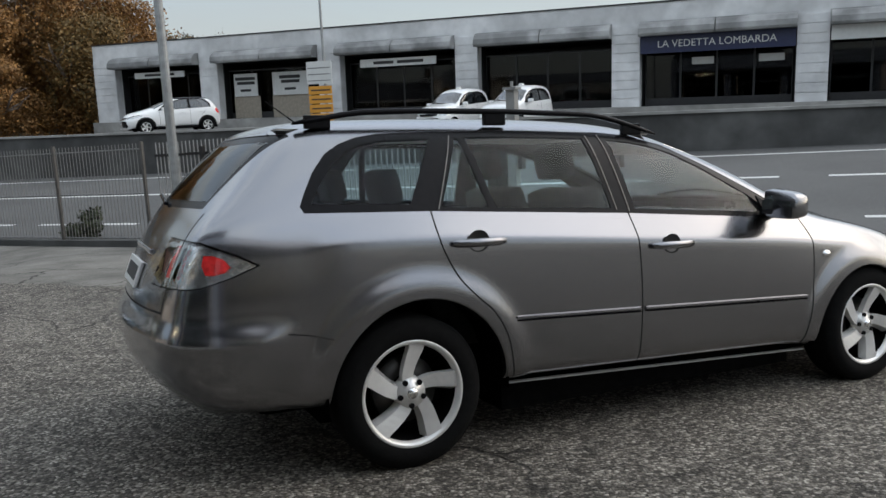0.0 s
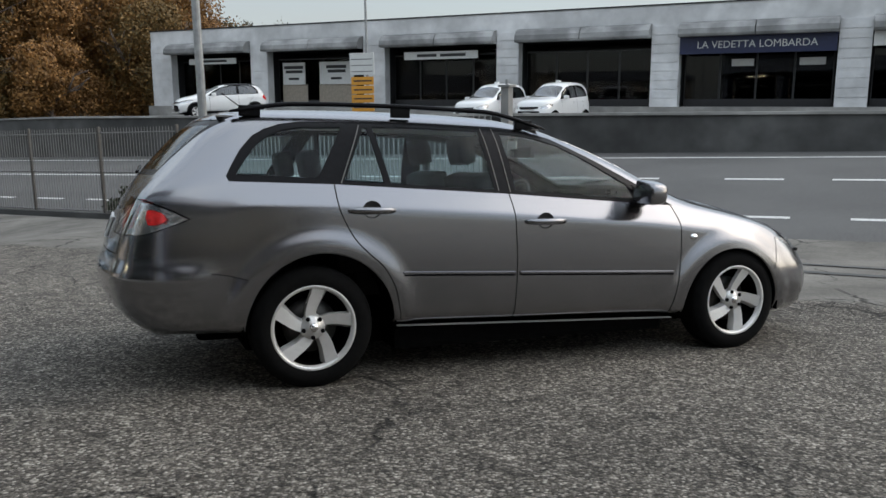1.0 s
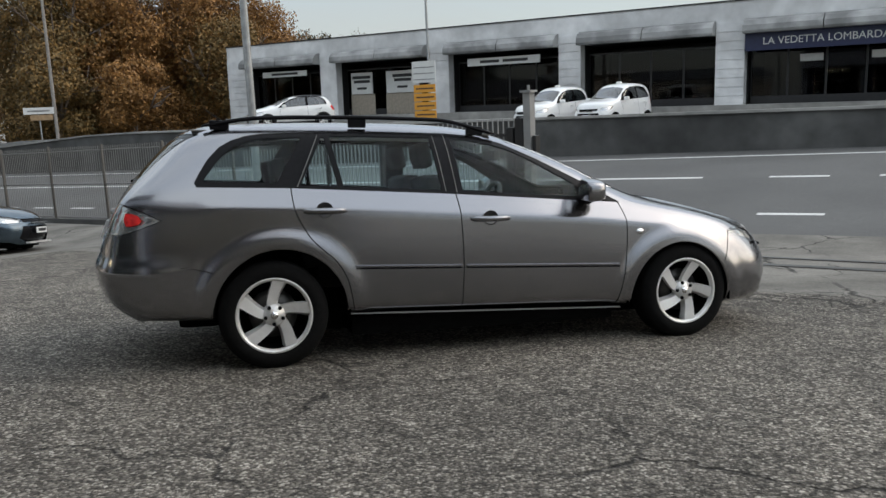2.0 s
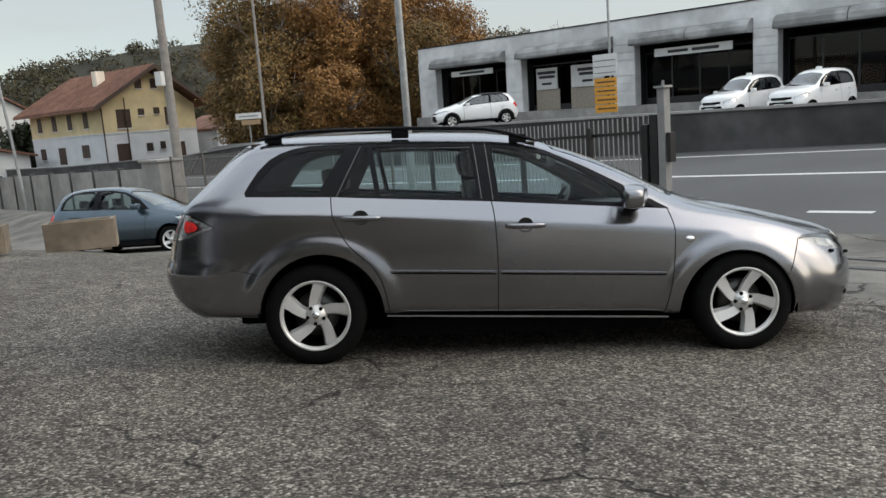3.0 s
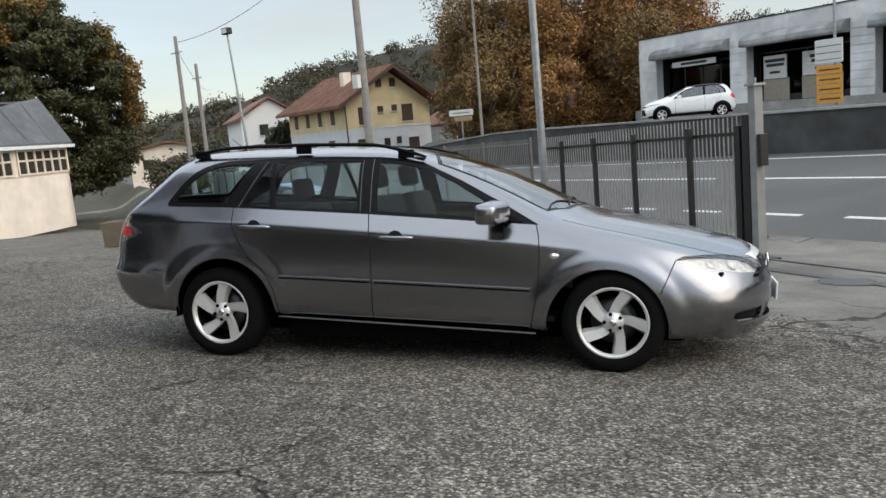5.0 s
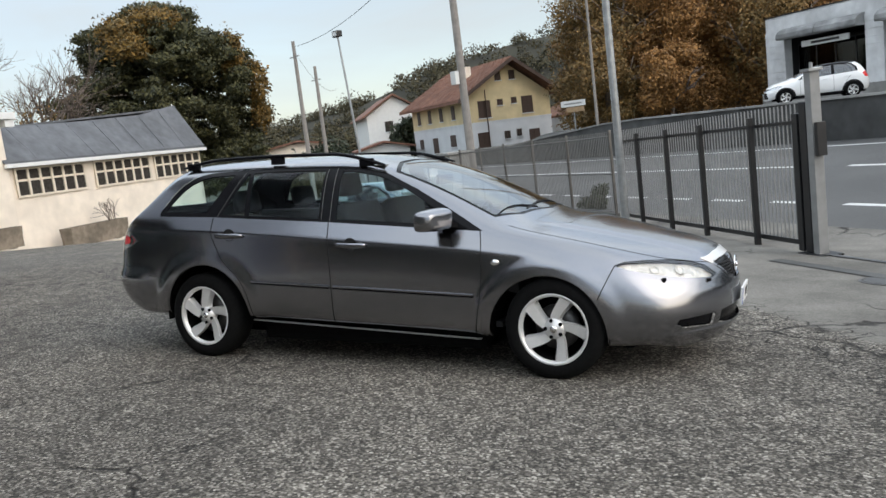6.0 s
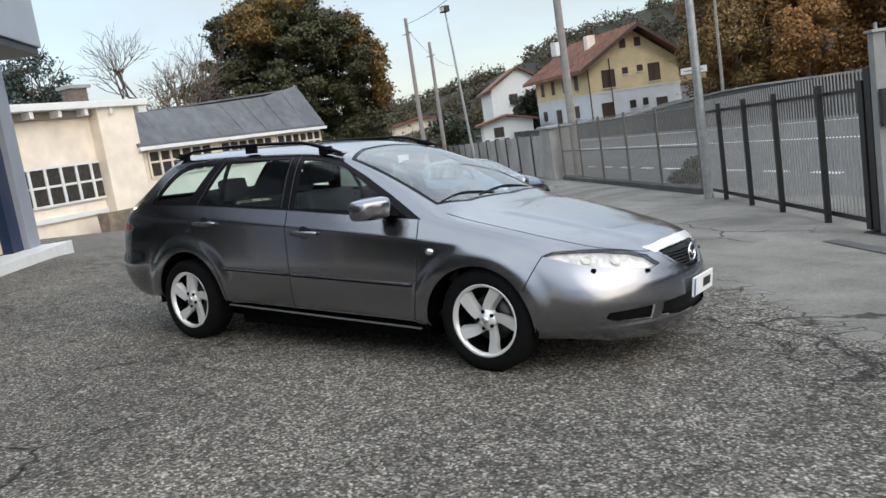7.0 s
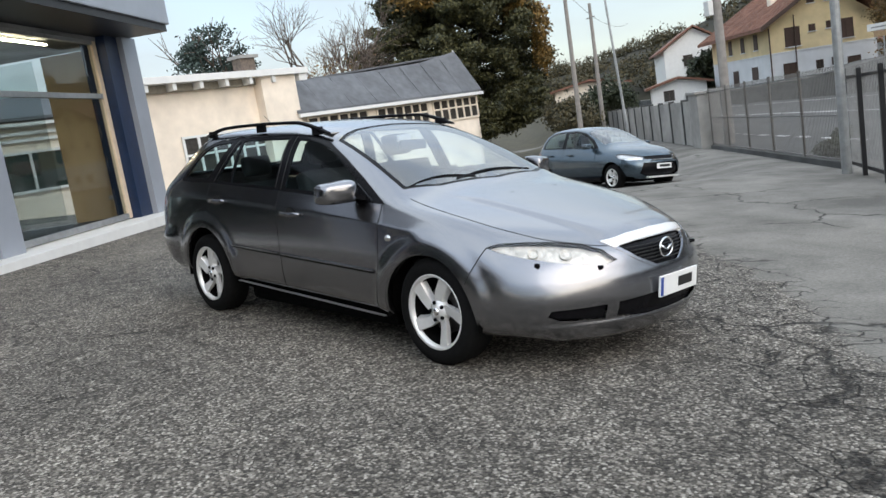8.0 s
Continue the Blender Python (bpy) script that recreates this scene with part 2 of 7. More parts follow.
def prism(bm, outline, lift):
    """A flat outline of 3D points, pulled along lift into a solid."""
    vs = [bm.verts.new(p) for p in outline]
    f = bm.faces.new(vs)
    ext = bmesh.ops.extrude_face_region(bm, geom=[f])["geom"]
    bmesh.ops.translate(bm, vec=Vector(lift), verts=[g for g in ext if isinstance(g, bmesh.types.BMVert)])
    return vs


def prismed(outline, lift):
    bm = bmesh.new()
    prism(bm, outline, lift)
    return bm


def lathe(bm, profile, seg=32, axis="Y"):
    """Turns a profile of (radius, along) pairs round the axis."""
    rings = []
    for r, a in profile:
        ring = []
        for k in range(seg):
            c, s = math.cos(2 * math.pi * k / seg), math.sin(2 * math.pi * k / seg)
            ring.append(bm.verts.new((r * c, a, r * s) if axis == "Y" else (r * c, r * s, a)))
        rings.append(ring)
    for p, q in zip(rings, rings[1:]):
        for k in range(seg):
            bm.faces.new((p[k], p[(k + 1) % seg], q[(k + 1) % seg], q[k]))
    return rings


# the road's own frame: s runs along it, d across it
SX, SY, DX, DY = 0.922, -0.387, 0.387, 0.922
ROAD_YAW = math.degrees(math.atan2(SY, SX))


def rd(s, d, z=0.0):
    return Vector((s * SX + d * DX, s * SY + d * DY, z))


def smooth01(a, b, v):
    t = min(1.0, max(0.0, (v - a) / (b - a)))
    return t * t * (3 - 2 * t)


def yard_z(x, y):
    d, z = x * DX + y * DY, 0.287 - 0.0174 * x - 0.0766 * y
    z = 0.287 - 0.0174 * max(x, -30) - 0.0766 * max(min(y, 30), -12)
    dip = 0.055 * min(max(0.0, -8 - x), 30) * (1 - smooth01(7.5, 11.5, d))
    hollow = 0.3 * smooth01(5.0, 8.2, -x) * (1 - smooth01(16.0, 30.0, -x)) * smooth01(5.4, 7.2, d) * (1 - smooth01(9.2, 11.8, d))
    return z - dip - hollow


ROAD_D, ROAD_Z = (12.4, 14.0, 17.4, 21.0, 22.6), (-0.58, -0.45, -0.15, 0.05, 0.12)


def road_z(s, d):
    return float(np.interp(d, ROAD_D, ROAD_Z)) + 0.022 * max(-90.0, min(s, 40.0))


def ground_z(x, y):
    s, d = x * SX + y * SY, x * DX + y * DY
    a, b = yard_z(x, y), road_z(s, d)
    return a + (b - a) * smooth01(10.9, 12.6, d)

# ---- ground ----
def ground_material():
    """Coarse worn asphalt in the yard, smoother concrete apron at the gate, road asphalt beyond."""
    m = bpy.data.materials.new("yard_asphalt_and_apron")
    m.use_nodes = True
    n, l = m.node_tree.nodes, m.node_tree.links
    b = n["Principled BSDF"]
    b.inputs["Roughness"].default_value = 0.9
    b.inputs["Specular IOR Level"].default_value = 0.3
    tc = n.new("ShaderNodeTexCoord")

    def noise_node(scale, detail=5, rough=0.55):
        t = n.new("ShaderNodeTexNoise")
        t.inputs["Scale"].default_value, t.inputs["Detail"].default_value, t.inputs["Roughness"].default_value = scale, detail, rough
        l.new(tc.outputs["Object"], t.inputs[0])
        return t

    def math_node(op, a, c=None, clamp=False):
        t = n.new("ShaderNodeMath")
        t.operation, t.use_clamp = op, clamp
        for k, v in enumerate((a, c)):
            if v is None:
                continue
            if isinstance(v, (int, float)):
                t.inputs[k].default_value = v
            else:
                l.new(v, t.inputs[k])
        return t.outputs[0]

    def ramp_node(src, stops):
        r = n.new("ShaderNodeValToRGB")
        while len(r.color_ramp.elements) < len(stops):
            r.color_ramp.elements.new(0.5)
        for e, (p, c) in zip(r.color_ramp.elements, stops):
            e.position, e.color = p, (*c, 1)
        l.new(src, r.inputs[0])
        return r.outputs[0]

    def mix_node(f, a, c, mode="MIX"):
        t = n.new("ShaderNodeMixRGB")
        t.blend_type = mode
        for k, v in enumerate((f, a, c)):
            if isinstance(v, (int, float)):
                t.inputs[k].default_value = v
            elif isinstance(v, tuple):
                t.inputs[k].default_value = (*v, 1)
            else:
                l.new(v, t.inputs[k])
        return t.outputs[0]

    # chippings
    vor = n.new("ShaderNodeTexVoronoi")
    vor.inputs["Scale"].default_value, vor.inputs["Randomness"].default_value = 70, 1
    warp = n.new("ShaderNodeTexNoise")
    warp.inputs["Scale"].default_value, warp.inputs["Detail"].default_value = 38, 3
    l.new(tc.outputs["Object"], warp.inputs[0])
    shift = n.new("ShaderNodeVectorMath")
    shift.operation = "MULTIPLY_ADD"
    shift.inputs[1].default_value = (0.022, 0.022, 0.022)
    l.new(warp.outputs["Color"], shift.inputs[0])
    l.new(tc.outputs["Object"], shift.inputs[2])
    l.new(shift.outputs[0], vor.inputs[0])
    sep = n.new("ShaderNodeSeparateColor")
    l.new(vor.outputs["Color"], sep.inputs[0])
    chips = ramp_node(sep.outputs[0], ((0.0, (0.052, 0.049, 0.045)), (0.45, (0.138, 0.131, 0.12)), (0.8, (0.285, 0.273, 0.253)), (1.0, (0.5, 0.488, 0.458))))
    gaps = ramp_node(vor.outputs["Distance"], ((0.35, (1, 1, 1)), (0.75, (0.45, 0.44, 0.42))))
    chips = mix_node(1.0, chips, gaps, "MULTIPLY")
    big = ramp_node(noise_node(0.55, 6, 0.6).outputs[0], ((0.32, (0.68, 0.645, 0.6)), (0.68, (1.13, 1.07, 0.99))))
    chips = mix_node(1.0, chips, big, "MULTIPLY")
    mid = ramp_node(noise_node(7, 4).outputs[0], ((0.3, (0.68, 0.68, 0.68)), (0.7, (1.24, 1.24, 1.24))))
    chips = mix_node(1.0, chips, mid, "MULTIPLY")
    # apron concrete
    fine = ramp_node(noise_node(45, 5).outputs[0], ((0.3, (0.14, 0.133, 0.121)), (0.7, (0.225, 0.213, 0.194))))
    patch = ramp_node(noise_node(0.9, 7, 0.62).outputs[0], ((0.35, (0.56, 0.55, 0.53)), (0.65, (1.12, 1.11, 1.08))))
    apron = mix_node(1.0, fine, patch, "MULTIPLY")
    # where the apron begins, with a ragged edge
    xyz = n.new("ShaderNodeSeparateXYZ")
    l.new(tc.outputs["Object"], xyz.inputs[0])
    d = math_node("ADD", math_node("MULTIPLY", xyz.outputs[0], DX), math_node("MULTIPLY", xyz.outputs[1], DY))
    s = math_node("ADD", math_node("MULTIPLY", xyz.outputs[0], SX), math_node("MULTIPLY", xyz.outputs[1], SY))
    wob = math_node("MULTIPLY", math_node("SUBTRACT", noise_node(1.1, 6, 0.65).outputs[0], 0.5), 1.1)
    edge = math_node("ADD", math_node("ADD", d, wob), math_node("MULTIPLY", math_node("ABSOLUTE", s), 0.05))
    is_apron = ramp_node(math_node("DIVIDE", edge, 20.0), ((0.394, (0, 0, 0)), (0.4, (1, 1, 1))))
    col = mix_node(is_apron, chips, apron)
    # cracks
    warp = noise_node(1.3, 4)
    wv = n.new("ShaderNodeVectorMath")
    wv.operation = "MULTIPLY_ADD"
    wv.inputs[1].default_value = (0.9, 0.9, 0.0)
    l.new(warp.outputs["Color"], wv.inputs[0])
    l.new(tc.outputs["Object"], wv.inputs[2])
    crack = n.new("ShaderNodeTexVoronoi")
    crack.feature = "DISTANCE_TO_EDGE"
    crack.inputs["Scale"].default_value = 0.62
    l.new(wv.outputs[0], crack.inputs[0])
    lines = ramp_node(crack.outputs["Distance"], ((0.0, (0.0, 0.0, 0.0)), (0.012, (1, 1, 1))))
    where = ramp_node(noise_node(0.35, 3).outputs[0], ((0.5, (1, 1, 1)), (0.56, (0, 0, 0))))
    lines = mix_node(1.0, lines, where, "LIGHTEN")
    # crazed strip along the apron's edge
    craze = n.new("ShaderNodeTexVoronoi")
    craze.feature = "DISTANCE_TO_EDGE"
    craze.inputs["Scale"].default_value = 3.6
    l.new(wv.outputs[0], craze.inputs[0])
    cl = ramp_node(craze.outputs["Distance"], ((0.0, (0, 0, 0)), (0.03, (1, 1, 1))))
    strip = ramp_node(math_node("DIVIDE", edge, 20.0), ((0.34, (1, 1, 1)), (0.365, (0, 0, 0)), (0.401, (0, 0, 0)), (0.41, (1, 1, 1))))
    lines = mix_node(1.0, lines, mix_node(1.0, cl, strip, "LIGHTEN"), "MULTIPLY")
    col = mix_node(1.0, col, mix_node(1.0, lines, (0.22, 0.21, 0.2), "LIGHTEN"), "MULTIPLY")
    l.new(col, b.inputs["Base Color"])
    hgt = math_node("SUBTRACT", 1.0, vor.outputs["Distance"])
    apf = math_node("SUBTRACT", 1.0, math_node("MULTIPLY", is_apron, 0.85))
    h2 = math_node("ADD", math_node("MULTIPLY", hgt, apf), math_node("MULTIPLY", lines, 2.0))
    bp = n.new("ShaderNodeBump")
    bp.inputs["Strength"].default_value, bp.inputs["Distance"].default_value = 0.75, 0.009
    l.new(h2, bp.inputs["Height"])
    l.new(bp.outputs[0], b.inputs["Normal"])
    return m


GROUND_MAT = ground_material()
GRASS_MAT = material("rough_grass_and_leaf_litter", (0.06, 0.05, 0.025), 0.95, 0, 0.4, 3, 0.4, 12, stain=0.3)
TERRACE_MAT = material("terrace_asphalt", (0.12, 0.118, 0.112), 0.9, 0, 0.15, 10, 0.2, 60, stain=0.2)


def build_ground():
    """One sheet: the yard falls to the gate, the road rises beyond it, the terrace and the far land follow."""
    s_list = sorted(set([round(v, 3) for v in np.r_[np.linspace(-900, -100, 9), np.linspace(-100, -30, 36), np.linspace(-30, 20, 126), np.linspace(20, 100, 17), np.linspace(100, 900, 8)]]))
    d_list = sorted(set([round(v, 3) for v in np.r_[np.linspace(-900, -60, 8), np.linspace(-60, -12, 13), np.linspace(-12, 22.6, 88), (22.66, 23.2, 26, 30, 36, 40, 45, 55, 70, 90, 120, 200, 400, 900)]]))
    verts, faces, mats = [], [], []
    for s in s_list:
        for d in d_list:
            p = rd(s, d)
            if d <= 22.6:
                z = ground_z(p.x, p.y)
            else:
                base = road_z(s, 22.6)
                z = base + (1.04 - base) * smooth01(-48, -36, s) - 0.2 * smooth01(-48, -36, s) - 0.5 * smooth01(-21, -15, s)
            verts.append((p.x, p.y, z))
    nd = len(d_list)
    for a in range(len(s_list) - 1):
        for b in range(nd - 1):
            faces.append((a * nd + b, (a + 1) * nd + b, (a + 1) * nd + b + 1, a * nd + b + 1))
            dm, sm = (d_list[b] + d_list[b + 1]) / 2, (s_list[a] + s_list[a + 1]) / 2
            mats.append(1 if 12.5 < dm < 22.6 else (2 if dm > 22.6 and sm > -42 and dm < 60 else (3 if dm > 22.6 or sm < -75 or abs(sm) > 90 or dm < -60 else 0)))
    me = bpy.data.meshes.new("ground")
    me.from_pydata(verts, [], faces)
    for m in (GROUND_MAT, ASPHALT_ROAD, TERRACE_MAT, GRASS_MAT):
        me.materials.append(m)
    me.polygons.foreach_set("material_index", mats)
    me.polygons.foreach_set("use_smooth", [True] * len(faces))
    ob = new("ground", me)
    tagged(ob, "sloping cracked asphalt yard meeting a grey asphalt road", "ground", kind="structure")


build_ground()


def strip_on_road(name, s0, s1, d0, d1, lift, mat, label, category, step=2.0, height=None):
    """A thin painted strip that follows the road's slope."""
    bm = bmesh.new()
    n = max(1, int((s1 - s0) / step))
    rows = []
    for k in range(n + 1):
        s = s0 + (s1 - s0) * k / n
        rows.append([bm.verts.new(rd(s, d, (height(s, d) if height else road_z(s, d)) + lift)) for d in (d0, d1)])
    for p, q in zip(rows, rows[1:]):
        bm.faces.new((p[0], q[0], q[1], p[1]))
    return solo(name, bm, mat, label, category, kind="structure")


for k in range(-28, 14):
    strip_on_road("lane_marking", k * 1.85 - 0.45, k * 1.85 + 0.55, 13.95, 14.1, 0.006, PAINT_WHITE, "short worn white dash on grey asphalt road", "road marking", step=1.0)
for s0, s1 in [(-90, -10.4), (-9.5, -2.2)] + [(-0.9 + 1.95 * k, 0.2 + 1.95 * k) for k in range(14)]:
    strip_on_road("centre_line", s0, s1, 17.33, 17.5, 0.006, PAINT_WHITE, "long worn white line along the road", "road marking")
strip_on_road("edge_line", -110, 60, 20.9, 21.06, 0.006, PAINT_WHITE, "continuous white edge line of the road", "road marking")

# retaining wall of the terrace, with a coping
def retaining_wall():
    wall = thing("retaining_wall", "dark stained concrete retaining wall with a thin coping", "wall", kind="structure")
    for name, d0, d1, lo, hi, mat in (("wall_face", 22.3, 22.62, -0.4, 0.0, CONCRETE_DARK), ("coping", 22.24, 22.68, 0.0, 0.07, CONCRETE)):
        bm = bmesh.new()
        prev = None
        for s in (-120, -60, -48, -42, -36, -30, -27, -20, -10, 0, 10, 20, 40, 80):
            top = 1.02 - 0.9 * (1 - smooth01(-46, -27, s)) if s > -60 else 0.12 + road_z(s, 22.3) + 0.9
            top = max(top, road_z(s, 22.3) + 0.55)
            low = road_z(s, 22.3) - 0.3 if name == "wall_face" else top
            high = top if name == "wall_face" else top + 0.07
            ring = [bm.verts.new(rd(s, d, z)) for d, z in ((d0, low), (d0, high), (d1, high), (d1, low))]
            if prev:
                for k in range(4):
                    bm.faces.new((prev[k], prev[(k + 1) % 4], ring[(k + 1) % 4], ring[k]))
            else:
                bm.faces.new(ring)
            prev = ring
        bm.faces.new(prev)
        part(name, bm, mat, wall)


retaining_wall()

# ---- fence, gate and poles along the yard ----
def palisade(name, pts, label, height, slat_gap, slat_w, mat, post_mat, every=2.0, stuff_from=None, zf=None):
    """A fence of thin uprights between rails along a line of ground points."""
    f = thing(name, label, "fence", kind="structure")
    zf = zf or ground_z
    slat = bpy.data.meshes.new("slat")
    bm = boxed(-slat_w / 2, slat_w / 2, -0.006, 0.006, 0.0, 1.0)
    bm.to_mesh(slat)
    bm.free()
    slat.materials.append(mat)
    post = bpy.data.meshes.new("post")
    bm = boxed(-0.025, 0.025, -0.025, 0.025, 0, 1.0)
    bm.to_mesh(post)
    bm.free()
    post.materials.append(post_mat)
    for (x0, y0), (x1, y1) in zip(pts, pts[1:]):
        a, b = Vector((x0, y0, zf(x0, y0))), Vector((x1, y1, zf(x1, y1)))
        L = (b - a).length
        yaw = math.degrees(math.atan2(y1 - y0, x1 - x0))
        n = max(1, round(L / every))
        for k in range(n + 1):
            p = a.lerp(b, k / n)
            o = new("post", post)
            o.parent = f
            o.matrix_basis = pose(p.x, p.y, p.z, 0, 0, yaw) @ Matrix.Diagonal((1, 1, height + 0.03, 1))
        for h in (0.16, height * 0.52, height - 0.1):
            bm = bmesh.new()
            tube(bm, a + Vector((0, 0, h)), b + Vector((0, 0, h)), 0.013, seg=6)
            part("rail", bm, mat, f)
        m = int(L / slat_gap)
        for k in range(m):
            p = a.lerp(b, (k + 0.5) / m)
            o = new("slat", slat)
            o.parent = f
            o.matrix_basis = pose(p.x, p.y, p.z + 0.06, 0, 0, yaw) @ Matrix.Diagonal((1, 1, height - 0.06, 1))
    return f


palisade("boundary_fence", [(-4.7, 14.93), (-14.6, 19.3)], "dark steel fence of thin wires between slim posts", 1.85, 0.082, 0.0065, FENCE_WIRE, STEEL_DARK, 2.2)


def kerb_wall(name, pts, height, thick, mat, label):
    """A low wall that follows the ground."""
    bm = bmesh.new()
    for (x0, y0), (x1, y1) in zip(pts, pts[1:]):
        n = max(1, int(math.hypot(x1 - x0, y1 - y0) / 2))
        nx, ny = -(y1 - y0), x1 - x0
        ln = math.hypot(nx, ny)
        nx, ny = nx / ln * thick / 2, ny / ln * thick / 2
        prev = None
        for k in range(n + 1):
            x, y = x0 + (x1 - x0) * k / n, y0 + (y1 - y0) * k / n
            z = ground_z(x, y)
            ring = [bm.verts.new(c) for c in ((x + nx, y + ny, z - 0.3), (x + nx, y + ny, z + height), (x - nx, y - ny, z + height), (x - nx, y - ny, z - 0.3))]
            if prev:
                for e in range(4):
                    bm.faces.new((prev[e], prev[(e + 1) % 4], ring[(e + 1) % 4], ring[e]))
            else:
                bm.faces.new(ring)
            prev = ring
        bm.faces.new(prev)
    return solo(name, bm, mat, label, "wall", kind="structure")


kerb_wall("fence_kerb", [(-4.7, 14.93), (-14.6, 19.3)], 0.12, 0.16, CONCRETE_DARK, "low dark concrete kerb under the fence")
# concrete panel wall and block beyond the fence
kerb_wall("concrete_panel_wall", [(-16.1, 19.95), (-40.0, 29.9)], 1.55, 0.12, CONCRETE, "grey weathered concrete panel wall")


def panel_wall_posts():
    for k in range(12):
        t = k / 11
        x, y = -16.1 + (-40 + 16.1) * t, 19.95 + (29.9 - 19.95) * t
        bm = boxed(-0.07, 0.07, -0.1, 0.1, -0.2, 1.62, bevel=0.01)
        solo("wall_post", bm, CONCRETE_DARK, "dark concrete post of the panel wall", "post", pose(x, y, ground_z(x, y), 0, 0, 157), group="posts of the panel wall", kind="structure")


panel_wall_posts()
x, y = -15.3, 19.6
blk = thing("concrete_meter_block", "pale concrete utility block with a flat cap", "block", pose(x, y, ground_z(x, y), 0, 0, -23))
part("block_body", boxed(-0.65, 0.65, -0.35, 0.35, -0.2, 1.75, bevel=0.02), CONCRETE, blk)
part("cap", boxed(-0.72, 0.72, -0.42, 0.42, 1.75, 1.83, bevel=0.015), CONCRETE, blk)


def sliding_gate():
    """Steel gate leaf with heavy black stakes and thin pale bars."""
    a, b = Vector((-4.45, 14.85, 0)), Vector((1.32, 11.12, 0))
    yaw = math.degrees(math.atan2(b.y - a.y, b.x - a.x))
    za, zb = ground_z(a.x, a.y), ground_z(b.x, b.y)
    a.z, b.z = za, zb
    g = thing("steel_gate", "black steel gate with heavy stakes and thin grey bars", "gate", pose(a.x, a.y, a.z, 0, 0, yaw))
    L = math.hypot(b.x - a.x, b.y - a.y)
    rise = zb - za
    zz = lambda u: rise * u / L
    ends = ((-3.33, 14.15), (-2.14, 13.38), (-0.98, 12.61), (0.31, 11.67))
    for x, y in ends:
        u = math.hypot(x - a.x, y - a.y)
        part("stake", boxed(u - 0.035, u + 0.035, -0.11, -0.04, zz(u) - 0.05, zz(u) + 1.74, bevel=0.006), GATE_BLACK, g, "heavy black stake")
    n = int(L / 0.098)
    for k in range(n):
        u = (k + 0.5) * L / n
        part("bar", boxed(u - 0.009, u + 0.009, -0.006, 0.006, zz(u) + 0.1, zz(u) + 1.84), FENCE_GREY, g)
    for h, r in ((0.12, 0.03), (1.62, 0.022)):
        part("rail", prismed([(0, -0.02, h - r), (0, 0.02, h - r), (0, 0.02, h + r), (0, -0.02, h + r)], (L, 0, rise)), GATE_BLACK, g)
    part("end_stile", boxed(L - 0.16, L - 0.04, -0.05, 0.05, zz(L) + 0.02, zz(L) + 1.72, bevel=0.008), GATE_BLACK, g)
    return g


sliding_gate()
gp = thing("gate_pillar", "tall grey steel gate pillar with a lamp bracket and lock box", "pillar", pose(1.5, 11.05, ground_z(1.5, 11.05), 0, 0, -30))
part("post", boxed(-0.06, 0.06, -0.065, 0.065, -0.1, 2.2, bevel=0.012), FENCE_GREY, gp)
part("guide_column", boxed(-0.2, -0.065, -0.07, 0.07, 0.02, 1.85, bevel=0.01), GATE_BLACK, gp)
part("cap", boxed(-0.09, 0.09, -0.09, 0.09, 2.2, 2.23), GALV, gp)
part("lamp_bracket", tubed((0, 0, 2.23), (0, 0, 2.3), 0.02), GALV, gp)
part("lock_box", boxed(0.08, 0.14, -0.06, 0.06, 1.2, 1.6, bevel=0.01), GATE_BLACK, gp)
part("foot_plate", boxed(-0.24, 0.2, -0.16, 0.16, -0.02, 0.015), GATE_BLACK, gp)
def strip_on_yard(name, p, q, w, lift, mat, label):
    bm = bmesh.new()
    (x0, y0), (x1, y1) = p, q
    ln = math.hypot(x1 - x0, y1 - y0)
    nx, ny = -(y1 - y0) / ln * w / 2, (x1 - x0) / ln * w / 2
    rows = []
    n = max(2, int(ln / 0.5))
    for k in range(n + 1):
        x, y = x0 + (x1 - x0) * k / n, y0 + (y1 - y0) * k / n
        rows.append([bm.verts.new((x + s * nx, y + s * ny, ground_z(x + s * nx, y + s * ny) + lift)) for s in (1, -1)])
    for a, b in zip(rows, rows[1:]):
        bm.faces.new((a[0], b[0], b[1], a[1]))
    return solo(name, bm, mat, label, "drain", kind="structure")


strip_on_yard("gate_track", (1.6, 11.0), (14.0, 5.3), 0.11, 0.012, STEEL_DARK, "dark steel gate track set in concrete")
strip_on_yard("drain_channel", (1.3, 10.3), (14.0, 4.5), 0.2, 0.01, CONCRETE_DARK, "dark drain channel across the entrance")


def street_pole(x, y, h, r0, r1, label, mat, lean=(0, 0)):
    p = thing("utility_pole", label, "pole", pose(x, y, ground_z(x, y) if y < 23 else 0))
    part("shaft", tubed((0, 0, -0.3), (lean[0], lean[1], h), r0, r1, 14), mat, p, "tapered shaft")
    return p


